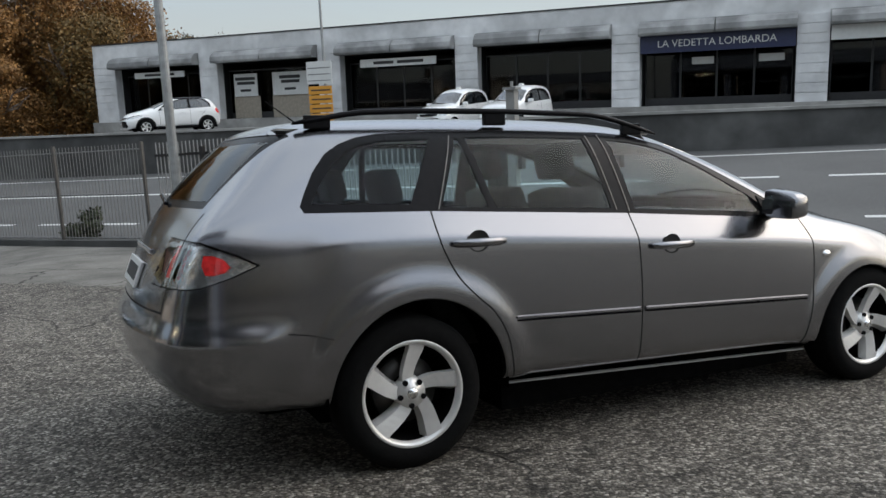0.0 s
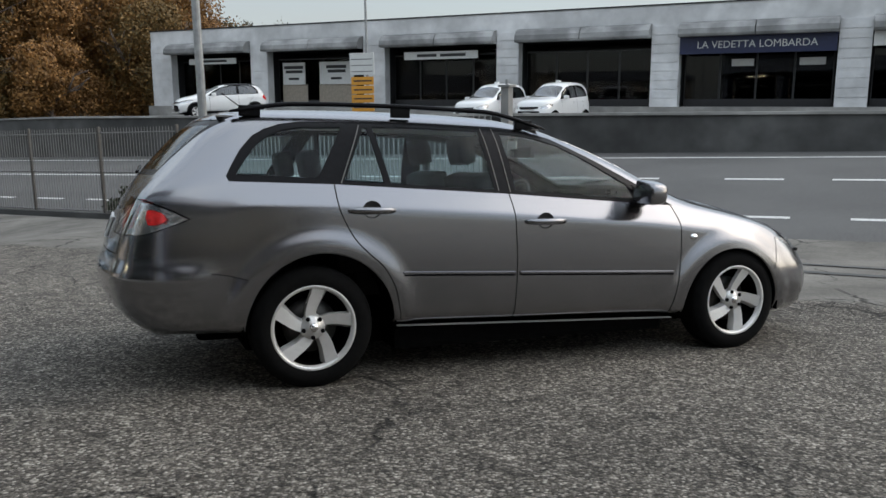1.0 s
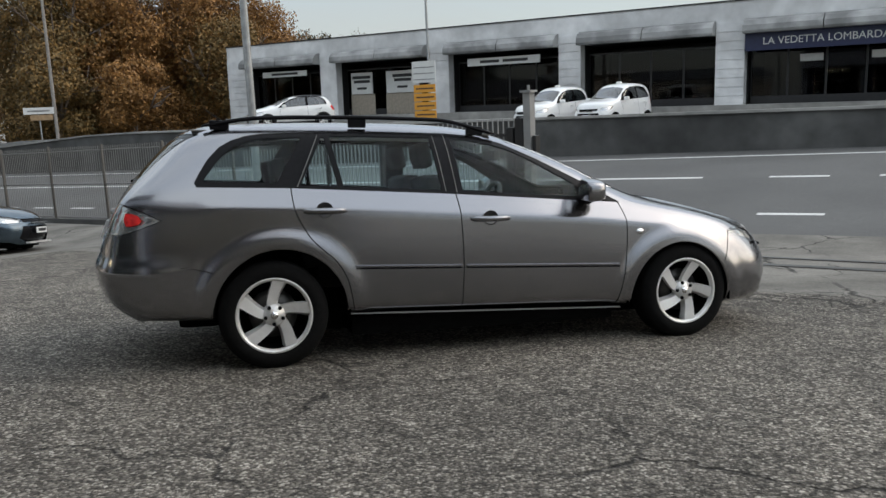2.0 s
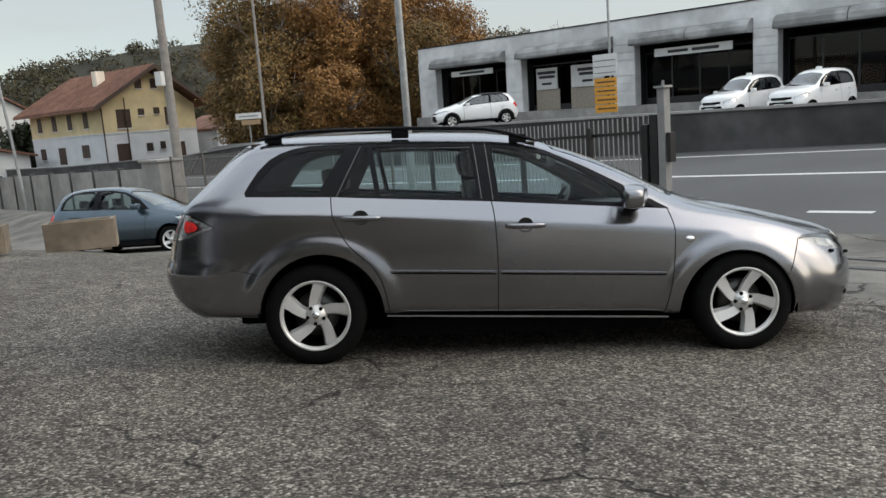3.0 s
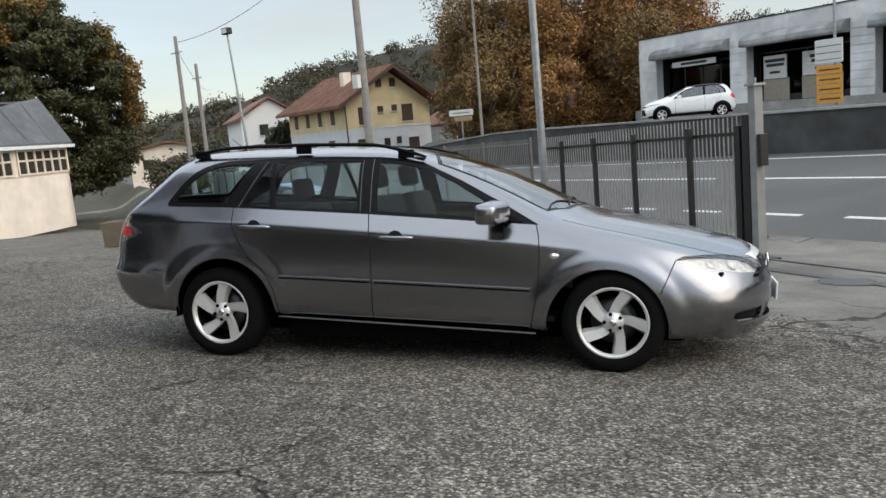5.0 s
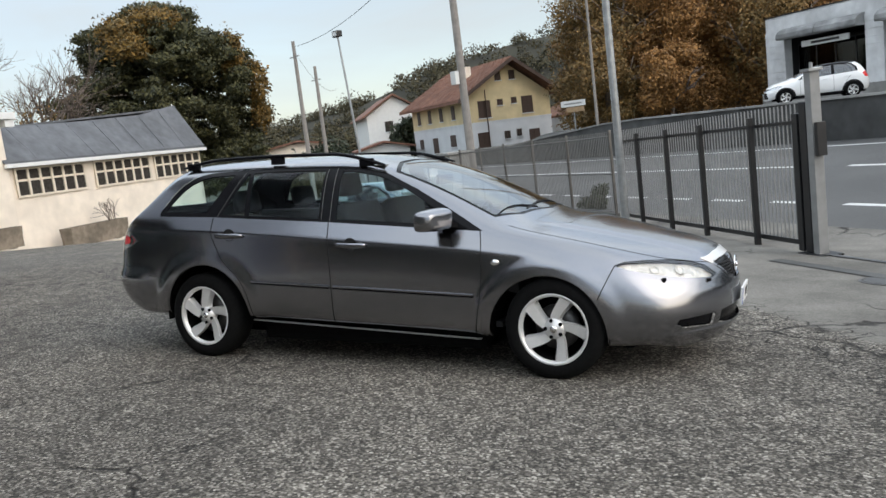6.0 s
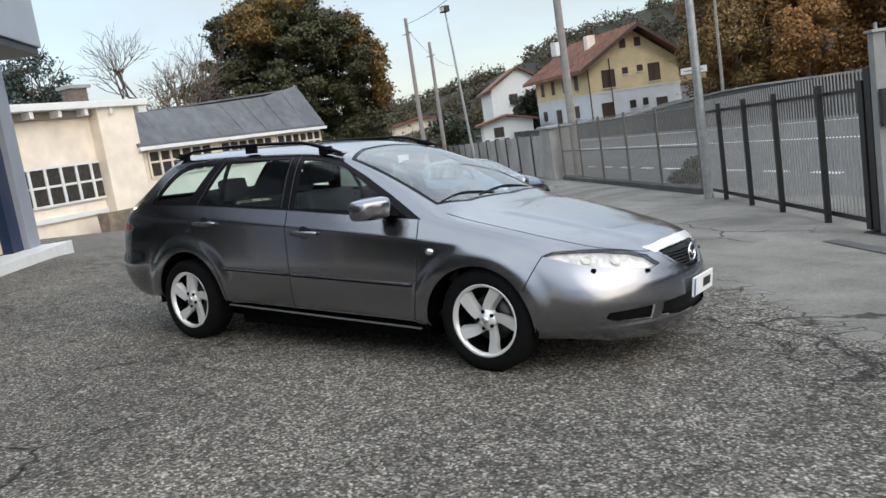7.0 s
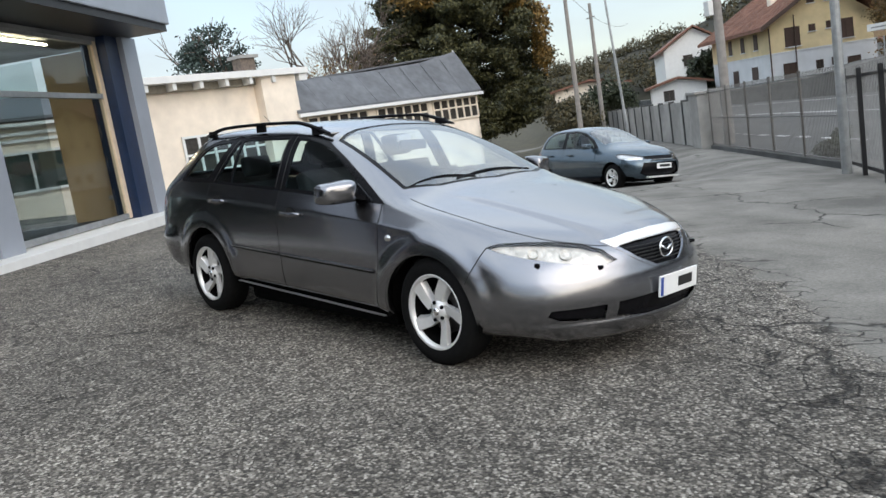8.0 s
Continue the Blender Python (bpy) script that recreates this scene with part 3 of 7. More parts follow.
lp = street_pole(-3.91, 14.21, 9.0, 0.085, 0.055, "slim galvanised steel lamp pole beside the fence", GALV)
up = street_pole(-15.3, 20.43, 10.0, 0.16, 0.11, "thick concrete utility pole beside the fence", WOOD_POLE, (-0.15, 0.1))
part("transformer_box", boxed(-0.28, -0.02, -0.3, -0.12, 4.1, 4.55, bevel=0.02), SIGN_WHITE, up, "small pale junction box")
for px, py, h, z0 in ((-26.2, 40.5, 11.5, 0.0), (-32.6, 24.0, 8.5, -1.2), (-36.5, 27.5, 7.6, -1.2)):
    q = thing("utility_pole", "distant slim grey utility pole", "pole", pose(px, py, z0), group="distant poles")
    part("shaft", tubed((0, 0, -1), (0.05, 0, h), 0.15 if h < 9 else 0.1, 0.09 if h < 9 else 0.065, 10), WOOD_POLE, q)
    if h < 9:
        part("crossarm", tubed((-0.5, 0, h - 0.8), (0.5, 0, h - 0.8), 0.03), GALV, q)
lm = thing("floodlight_mast", "thin tilted mast with a square floodlight head", "lamp", pose(-25.6, 22.3, -1.0))
part("mast", tubed((0.5, 0.2, -0.5), (0, 0, 7.4), 0.07, 0.04), GALV, lm)
part("lamp_head", boxed(-0.24, 0.2, -0.14, 0.14, 7.38, 7.66, bevel=0.03), GATE_BLACK, lm, "square floodlight head")
part("lens", boxed(-0.2, 0.16, -0.155, -0.141, 7.43, 7.61), SIGN_WHITE, lm)


def wire(a, b, sag, name="overhead_wire"):
    cu = bpy.data.curves.new(name, "CURVE")
    cu.dimensions, cu.bevel_depth, cu.bevel_resolution = "3D", 0.012, 1
    sp = cu.splines.new("POLY")
    sp.points.add(16)
    for k in range(17):
        t = k / 16
        p = Vector(a).lerp(Vector(b), t)
        sp.points[k].co = (p.x, p.y, p.z - sag * 4 * t * (1 - t), 1)
    cu.materials.append(GATE_BLACK)
    tagged(new(name, cu), "thin black overhead wire between poles", "wire", group="overhead wires")


wire((-15.45, 20.53, 8.6), (-32.6, 24.0, 7.0), 0.7)
wire((-32.6, 24.0, 6.8), (-60, 44, 7.0), 0.9)
wire((-15.45, 20.53, 8.9), (-4.0, 3.0, 9.5), 0.5)


def manhole(x, y, r):
    """Round cast cover in its frame, flush with the sloping apron."""
    m = thing("manhole_cover", "round dark cast iron manhole cover in the apron", "manhole cover", pose(x, y, ground_z(x, y), math.degrees(math.atan(-0.0766)), 0, 0), kind="structure")
    bm = bmesh.new()
    lathe(bm, [(r, -0.02), (r, 0.008), (r - 0.03, 0.01), (r - 0.032, 0.004)], 32, axis="Z")
    part("frame_ring", bm, STEEL_DARK, m, smooth=False)
    bm = bmesh.new()
    lathe(bm, [(0.0005, 0.011), (r - 0.04, 0.011), (r - 0.038, 0.002)], 32, axis="Z")
    part("lid", bm, STEEL_DARK, m, "worn cast lid")


manhole(2.97, 9.42, 0.3)

# ---- shop building across the road ----
SHOP = Matrix.Translation(rd(0, 37.53, 1.02)) @ pose(0, 0, 0, 0, 0.69, ROAD_YAW)


def lettering(name, text, size, mat, parent, m, depth=0.01, squash=1.0):
    cu = bpy.data.curves.new(name, "FONT")
    cu.body, cu.size, cu.extrude, cu.align_x, cu.align_y = text, size, depth, "CENTER", "CENTER"
    tmp = bpy.data.objects.new(name, cu)
    scene.collection.objects.link(tmp)
    me = bpy.data.meshes.new_from_object(tmp.evaluated_get(bpy.context.evaluated_depsgraph_get()))
    bpy.data.objects.remove(tmp)
    me.name = name
    me.materials.clear()
    ob = part_mesh(name, me, mat, parent)
    ob.matrix_basis = m @ Matrix.Diagonal((squash, 1, 1, 1))
    return ob


def shop_building():
    b = thing("shop_building", "low grey concrete commercial building with dark shopfronts and metal fascias", "building", SHOP)
    piers = [(-37.0, -35.4), (-29.4, -28.2), (-21.9, -20.6), (-14.35, -13.2), (-6.93, -5.7), (0.53, 1.74), (8.0, 9.2), (15.5, 16.7), (23.0, 24.2)]
    H = 4.28
    # body behind, roof, parapet band
    part("rear_wall", boxed(-37.0, 24.2, 10.0, 10.3, -0.4, H - 0.1), FACADE, b)
    part("side_wall", boxed(-37.0, -36.7, 0.36, 10.0, 0, H - 0.1), FACADE, b)
    part("side_wall", boxed(23.9, 24.2, 0.36, 10.0, 0, H - 0.1), FACADE, b)
    part("roof", boxed(-37.1, 24.3, 0.2, 10.4, H - 0.1, H + 0.05), ROOF_FELT, b)
    part("floor_slab", boxed(-37.0, 24.2, -0.6, 10.0, -1.0, 0.02), CONCRETE, b)
    part("parapet", boxed(-37.05, 24.25, -0.06, 0.2, H - 0.75, H + 0.1, bevel=0.02), FACADE, b)
    part("parapet_cap", boxed(-37.1, 24.3, -0.1, 0.24, H + 0.1, H + 0.16), SHOP_FRAME, b)
    for a, c in piers:
        p = part("pier", boxed(a, c, -0.12, 0.4, 0, H - 0.75), FACADE, b)
        rows = 9
        for k in range(rows):
            z0 = k * (H - 0.78) / rows
            part("block", boxed(a + 0.01, c - 0.01, -0.16, -0.121, z0 + 0.012, z0 + (H - 0.78) / rows - 0.012, bevel=0.008), FACADE, p)
    for i, ((_, a), (c, _)) in enumerate(zip(piers, piers[1:])):
        # curved metal fascia over the shopfront
        bm = bmesh.new()
        prof = [(-0.12, 3.62), (-0.3, 3.6), (-0.55, 3.5), (-0.72, 3.3), (-0.76, 3.08), (-0.72, 2.98), (-0.12, 2.98)]
        for x0, x1 in ((a + 0.0, (a + c) / 2 - 0.02), ((a + c) / 2 + 0.02, c)):
            prism(bm, [(x0, y, z) for y, z in prof], (x1 - x0, 0, 0))
        part("fascia", bm, AWNING, b)
        # shopfront recess, its unlit depth painted near black on every face
        part("recess_back", boxed(a, c, 4.0, 4.1, 0, 3.5), UNLIT_DARK, b)
        part("recess_ceiling", boxed(a, c, -0.1, 4.0, 3.0, 3.1), UNLIT_DARK, b)
        part("recess_side", boxed(a, a + 0.03, 0.36, 4.0, 0, 3.0), UNLIT_DARK, b)
        part("recess_side", boxed(c - 0.03, c, 0.36, 4.0, 0, 3.0), UNLIT_DARK, b)
        part("shop_floor", boxed(a + 0.03, c - 0.03, 0.3, 4.0, 0.02, 0.03), UNLIT_DARK, b)
        n = 4
        w = (c - a - 0.2) / n
        for k in range(n):
            x0 = a + 0.1 + k * w
            win = part("shop_window", boxed(x0 + 0.04, x0 + w - 0.04, 0.75, 0.76, 0.35, 2.55), SHOP_GLASS, b)
            bm = bmesh.new()
            box(bm, x0, x0 + 0.04, 0.72, 0.79, 0.02, 2.62)
            box(bm, x0 + w - 0.04, x0 + w, 0.72, 0.79, 0.02, 2.62)
            box(bm, x0 + 0.04, x0 + w - 0.04, 0.72, 0.79, 2.55, 2.62)
            box(bm, x0 + 0.04, x0 + w - 0.04, 0.72, 0.79, 0.02, 0.35)
            part("window_frame", bm, SHOP_FRAME, win)
    return b


shop_building()

# ---- shop details ----
def on_shop(name, label, category, s, y, z, kind=""):
    return thing(name, label, category, SHOP @ pose(s, y, z), kind=kind)


def shop_sign(s0, s1, z0, z1, y, mat, label, bars=(), text="", ink=None, size=0.4):
    sg = on_shop("shop_sign", label, "sign", (s0 + s1) / 2, y, (z0 + z1) / 2)
    w, h = (s1 - s0) / 2, (z1 - z0) / 2
    part("board", boxed(-w, w, -0.04, 0.04, -h, h, bevel=0.01), mat, sg)
    for bx0, bx1, bz0, bz1 in bars:
        part("bar_of_writing", boxed(bx0, bx1, -0.05, -0.042, bz0, bz1), ink or INK, sg)
    if text:
        lettering("letters", text, size, ink or SIGN_WHITE, sg, pose(0, -0.045, 0, 90, 0, 0), 0.01)
    return sg


shop_sign(-33.9, -30.4, 2.4, 2.72, -0.2, SIGN_WHITE, "narrow white shop sign with dark script", [(-1.0, 1.1, -0.06, 0.07)])
shop_sign(-19.4, -15.3, 2.34, 2.72, -0.2, SIGN_WHITE, "narrow white shop sign with dark script", [(-1.3, -0.2, -0.07, 0.07), (0.0, 1.4, -0.07, 0.07)])
shop_sign(-5.66, 0.5, 2.25, 2.97, -0.3, NAVY, "navy shop sign with white capital letters", text="LA VEDETTA LOMBARDA", size=0.42)
shop_sign(1.78, 7.96, 2.4, 2.97, -0.3, SIGN_WHITE, "white shop sign with a red panel", [(1.0, 2.0, -0.15, 0.2)], ink=BADGE_RED)
for s0, s1, z0, z1 in ((-27.7, -26.2, 1.2, 2.4), (-25.2, -23.0, 1.2, 2.4)):
    shop_sign(s0, s1, z0, z1, 0.6, SIGN_WHITE, "white poster with dark lettering in a shop window", [(-0.65, 0.65, 0.25, 0.42), (-0.55, 0.6, 0.02, 0.18), (-0.35, 0.35, -0.35, -0.22)])
for s0, s1 in ((-27.8, -26.1), (-25.3, -22.9)):
    pb = on_shop("window_panel", "plain beige panel behind the shop window", "panel", (s0 + s1) / 2, 0.66, 0.62)
    part("sheet", boxed(-(s1 - s0) / 2, (s1 - s0) / 2, -0.02, 0.02, -0.6, 0.58), material("beige_panel", (0.3, 0.26, 0.21), 0.7), pb)
for s0, w in ((-3.6, 0.9), (-0.9, 1.0)):
    shop_sign(s0, s0 + w, 1.75, 2.05, 0.6, SIGN_WHITE, "small pale notice in a dark shop window", [])

# road sign boards on a pole
rs = thing("direction_sign", "white and orange direction sign boards on a steel pole", "sign", Matrix.Translation(rd(-17.95, 31.0, 1.05)) @ pose(0, 0, 0, 0, 0, ROAD_YAW + 10))
part("pole", tubed((0.2, 0.1, -0.2), (0.2, 0.1, 6.2), 0.06, 0.05), GALV, rs)
part("white_board", boxed(-0.56, 0.56, -0.03, 0.03, 1.62, 2.55, bevel=0.01), SIGN_WHITE, rs)
for k in range(4):
    part("orange_board", boxed(-0.52, 0.52, -0.03, 0.03, 0.05 + k * 0.38, 0.39 + k * 0.38, bevel=0.01), ORANGE, rs, "orange arrow board")
    part("bar_of_writing", boxed(-0.4, 0.45, -0.036, -0.031, 0.19 + k * 0.38, 0.25 + k * 0.38), SHUTTER, rs)
for k in range(3):
    part("bar_of_writing", boxed(-0.5, 0.5, -0.036, -0.031, 1.74 + k * 0.26, 1.78 + k * 0.26), AWNING, rs)

shd = thing("name_sign", "small white roadside sign over a brown board on a post", "sign", pose(-23.6, 35.5, 0.4, 0, 0, 25))
part("board", boxed(-0.68, 0.68, -0.03, 0.03, 1.68, 2.0, bevel=0.01), SIGN_WHITE, shd)
part("lower_board", boxed(-0.4, 0.6, -0.03, 0.03, 1.38, 1.64, bevel=0.01), material("faded_brown_board", (0.3, 0.2, 0.11), 0.6), shd, "faded brown lower board")
part("post", tubed((0, 0.06, -0.5), (0, 0.06, 2.0), 0.035), GALV, shd)
part("bar_of_writing", boxed(-0.5, 0.5, -0.036, -0.031, 1.8, 1.87), AWNING, shd)


# ---- shed and wall at the end of the yard ----
def shed():
    A, B = Vector((-33.75, 9.6, 0)), Vector((-41.55, 21.5, 0))
    yaw = math.degrees(math.atan2(B.y - A.y, B.x - A.x)) + 180

    # x is counted along the wall from A to B; y towards the yard
    def wbox(x0, x1, *rest, bevel=0.0):
        return boxed(-x1, -x0, *rest, bevel=bevel)

    def wprism(outline, lift):
        return prismed([(-x, y, z) for x, y, z in outline], (-lift[0], lift[1], lift[2]))

    s = thing("workshop_shed", "cream rendered workshop with a grey sheet roof and gridded windows", "shed", pose(A.x, A.y, 0, 0, 0, yaw))
    part("wall", wbox(-0.1, 14.4, -6.0, 0.0, -2.2, 2.45), CREAM_WALL, s)
    # pitched roof: eave in front, ridge behind and rising
    bm = bmesh.new()
    low = [(-0.6, 0.35, 2.45), (14.6, 0.35, 2.5)]
    ridge = [(-0.6, -1.2, 4.05), (6.5, -1.2, 4.3), (11.0, -1.2, 4.55), (14.4, -1.2, 5.1)]
    outline = [low[0], low[1], ridge[3], ridge[2], ridge[1], ridge[0]]
    vs = [bm.verts.new((-p[0], p[1], p[2])) for p in outline]
    bm.faces.new((vs[0], vs[1], vs[2], vs[3], vs[4], vs[5]))
    bmesh.ops.triangulate(bm, faces=bm.faces[:])
    ext = bmesh.ops.extrude_face_region(bm, geom=bm.faces[:])["geom"]
    bmesh.ops.translate(bm, vec=(0, 0, 0.12), verts=[g for g in ext if isinstance(g, bmesh.types.BMVert)])
    part("roof_slope", bm, ROOF_FELT, s, "grey sheet roof slope")
    for k in range(1, 8):
        u = -0.6 + k * 1.9
        zr = np.interp(u, (-0.6, 6.5, 11.0, 14.4), (4.05, 4.3, 4.55, 5.1))
        part("roof_seam", wprism([(u, 0.35, 2.6), (u + 0.03, 0.35, 2.6), (u + 0.03, -1.2, zr + 0.14), (u, -1.2, zr + 0.14)], (0, 0, 0.02)), ROOF_FELT, s)
    part("back_slope", wprism([(-0.6, -1.25, 4.05), (14.4, -1.25, 5.0), (14.4, -7.0, 2.6), (-0.6, -7.0, 2.6)], (0, 0, 0.1)), ROOF_FELT, s)
    part("gable_wall", wprism([(14.38, 0.0, 2.4), (14.38, -1.2, 4.95), (14.38, -6.0, 3.0), (14.38, -6.0, -2.0), (14.38, 0, -2.0)], (-0.2, 0, 0)), CREAM_WALL, s)
    part("verge_board", wprism([(14.6, 0.4, 2.3), (14.6, 0.15, 2.6), (14.45, -1.35, 5.3), (14.45, -1.1, 4.95)], (-0.08, 0, 0)), WHITE_PAINT, s, "white verge board")
    part("gutter", wbox(-0.6, 14.65, 0.3, 0.46, 2.3, 2.48, bevel=0.02), WHITE_PAINT, s, "white gutter board")
    for x0, n in ((0.15, 6), (5.2, 6), (10.0, 6)):
        w = part("window", wbox(x0, x0 + n * 0.72, 0.002, 0.03, 1.05, 2.2), WINDOW_DARK, s, "gridded dark window")
        for k in range(n + 1):
            part("mullion", wbox(x0 + k * 0.72 - 0.06, x0 + k * 0.72 + 0.06, 0.031, 0.09, 1.0, 2.25), TRIM_BEIGE, w)
        for z in (1.0, 1.72, 2.25):
            part("transom", wbox(x0 - 0.06, x0 + n * 0.72 + 0.06, 0.031, 0.085, z - 0.05, z + 0.05), TRIM_BEIGE, w)
    # flat-roofed wing with a broad pier and cornice
    wg = thing("workshop_wing", "cream flat-roofed workshop wing with a broad pier and white cornice", "building", pose(A.x, A.y, 0, 0, 0, yaw))
    part("wall", wbox(-8.9, -0.3, -6.5, -0.35, -2.2, 4.1), CREAM_WALL, wg)
    part("pier", wbox(-2.45, -0.35, -0.35, 0.25, -2.2, 4.5), CREAM_WALL, wg)
    part("cornice", wbox(-9.1, 0.35, -6.6, 0.5, 4.42, 4.72, bevel=0.02), WHITE_PAINT, wg, "white projecting cornice")
    # the cornice's shade is painted into the frieze as a darker cream
    part("frieze", wbox(-8.9, -0.3, -6.4, -0.15, 4.1, 4.42), material("shadowed_frieze", (0.3, 0.27, 0.22), 0.9), wg)
    for k in range(6):
        part("bracket", wbox(-8.6 + k * 1.35, -8.42 + k * 1.35, -0.15, 0.4, 4.12, 4.42), WHITE_PAINT, wg)
    part("opening", wbox(-0.2, 0.3, 0.1, 0.4, 4.1, 4.42), WHITE_PAINT, wg)
    for x0, n in ((-6.85, 6),):
        w = part("window", wbox(x0, x0 + n * 0.78, -0.348, -0.3, 0.5, 2.1), WINDOW_DARK, wg, "gridded dark window")
        for k in range(n + 1):
            part("mullion", wbox(x0 + k * 0.78 - 0.06, x0 + k * 0.78 + 0.06, -0.299, -0.24, 0.45, 2.15), WHITE_PAINT, w)
        for z in (0.5, 1.3, 2.1):
            part("transom", wbox(x0 - 0.06, x0 + n * 0.78 + 0.06, -0.299, -0.245, z - 0.05, z + 0.05), WHITE_PAINT, w)
    part("sill_band", wbox(-8.9, -2.5, -0.348, -0.2, -0.2, 0.0), WHITE_PAINT, wg)
    ax = thing("workshop_annex", "low cream annex with a grey roof and dark green windows", "building", pose(A.x, A.y, 0, 0, 0, yaw))
    part("wall", wbox(-24.0, -8.92, -6.5, -0.1, -2.2, 3.5), CREAM_WALL, ax)
    part("roof", wprism([(-24.3, 0.3, 3.5), (-8.95, 0.3, 3.5), (-8.95, -3.4, 4.6), (-24.3, -3.4, 4.6)], (0, 0, 0.12)), ROOF_FELT, ax, "grey sheet roof")
    part("rear_slope", wprism([(-24.3, -3.42, 4.6), (-8.95, -3.42, 4.6), (-8.95, -6.8, 3.4), (-24.3, -6.8, 3.4)], (0, 0, 0.12)), ROOF_FELT, ax)
    for z, y in ((3.36, 0.36), (3.05, 0.12), (2.8, 0.06)):
        part("cornice_band", wbox(-24.2, -8.95, -0.098, y, z - 0.06, z + 0.06), WHITE_PAINT, ax, "white cornice band")
    for x0, x1, z0, z1, n in ((-9.95, -9.2, 0.7, 2.45, 1), (-15.2, -11.9, 0.9, 2.35, 2), (-20.6, -17.3, 0.9, 2.35, 2)):
        w = part("window", wbox(x0, x1, -0.098, -0.06, z0, z1), ANNEX_GLASS if n > 1 else UNLIT_DARK, ax, "dark green window")
        for k in range(n + 1):
            u = x0 + (x1 - x0) * k / n
            part("mullion", wbox(u - 0.05, u + 0.05, -0.059, 0.0, z0 - 0.05, z1 + 0.05), WHITE_PAINT, w)
        for z in (z0, z1):
            part("sill", wbox(x0, x1, -0.059, 0.02, z - 0.05, z + 0.05), WHITE_PAINT, w)
    part("base_band", wbox(-24, -8.95, -0.098, -0.02, -0.55, -0.45), CONCRETE_DARK, ax, "dark base line")
    for x0 in (-9.9, -14.2):
        part("vent", wbox(x0, x0 + 0.7, -0.098, -0.04, -1.1, -0.75), CONCRETE_DARK, ax, "dark grille in the wall")
    ch = thing("chimney", "small brick chimney on the workshop roof", "chimney", pose(A.x, A.y, 0, 0, 0, yaw) @ pose(0.7, -3.0, 4.7))
    part("stack", wbox(-0.45, 0.45, -0.35, 0.35, 0, 1.0), BARK, ch)
    part("cap", wbox(-0.6, 0.6, -0.5, 0.5, 1.0, 1.15), CONCRETE, ch)


shed()


def planter(x, y, yaw, L, W, H, mat, label, z=None):
    p = thing("concrete_planter", label, "planter", pose(x, y, ground_z(x, y) if z is None else z, 0, 0, yaw), group="concrete planters")
    bm = bmesh.new()
    prism(bm, [(-L / 2, -W / 2, H), (L / 2, -W / 2, H), (L / 2 - 0.05, -W / 2 + 0.06, 0.04), (-L / 2 + 0.05, -W / 2 + 0.06, 0.04)], (0, 0.06, 0))
    prism(bm, [(-L / 2, W / 2, H), (L / 2, W / 2, H), (L / 2 - 0.05, W / 2 - 0.06, 0.04), (-L / 2 + 0.05, W / 2 - 0.06, 0.04)], (0, -0.06, 0))
    box(bm, -L / 2, -L / 2 + 0.07, -W / 2 + 0.06, W / 2 - 0.06, 0.04, H)
    box(bm, L / 2 - 0.07, L / 2, -W / 2 + 0.06, W / 2 - 0.06, 0.04, H)
    part("trough", bm, mat, p)
    part("soil", boxed(-L / 2 + 0.07, L / 2 - 0.07, -W / 2 + 0.07, W / 2 - 0.07, 0.1, H - 0.06), GRASS_MAT, p, "dry soil")
    for sx in (-1, 1):
        part("foot", boxed(sx * L / 3 - 0.08, sx * L / 3 + 0.08, -W / 2 + 0.08, W / 2 - 0.08, 0, 0.05), mat, p)
    return p


planter(-7.85, 9.5, 40, 1.1, 0.5, 0.52, PLANTER_TAN, "weathered concrete planter trough standing on the asphalt")
planter(-9.3, 8.4, 40, 1.35, 0.5, 0.5, PLANTER_TAN, "tan stained concrete planter trough with dry soil")
planter(-34.57, 12.95, 123, 3.9, 0.7, 0.95, PLANTER_TAN, "long concrete planter with bare twigs against the workshop")
planter(-31.3, 7.93, 123, 2.6, 0.7, 0.9, PLANTER_TAN, "concrete planter trough against the workshop wing")



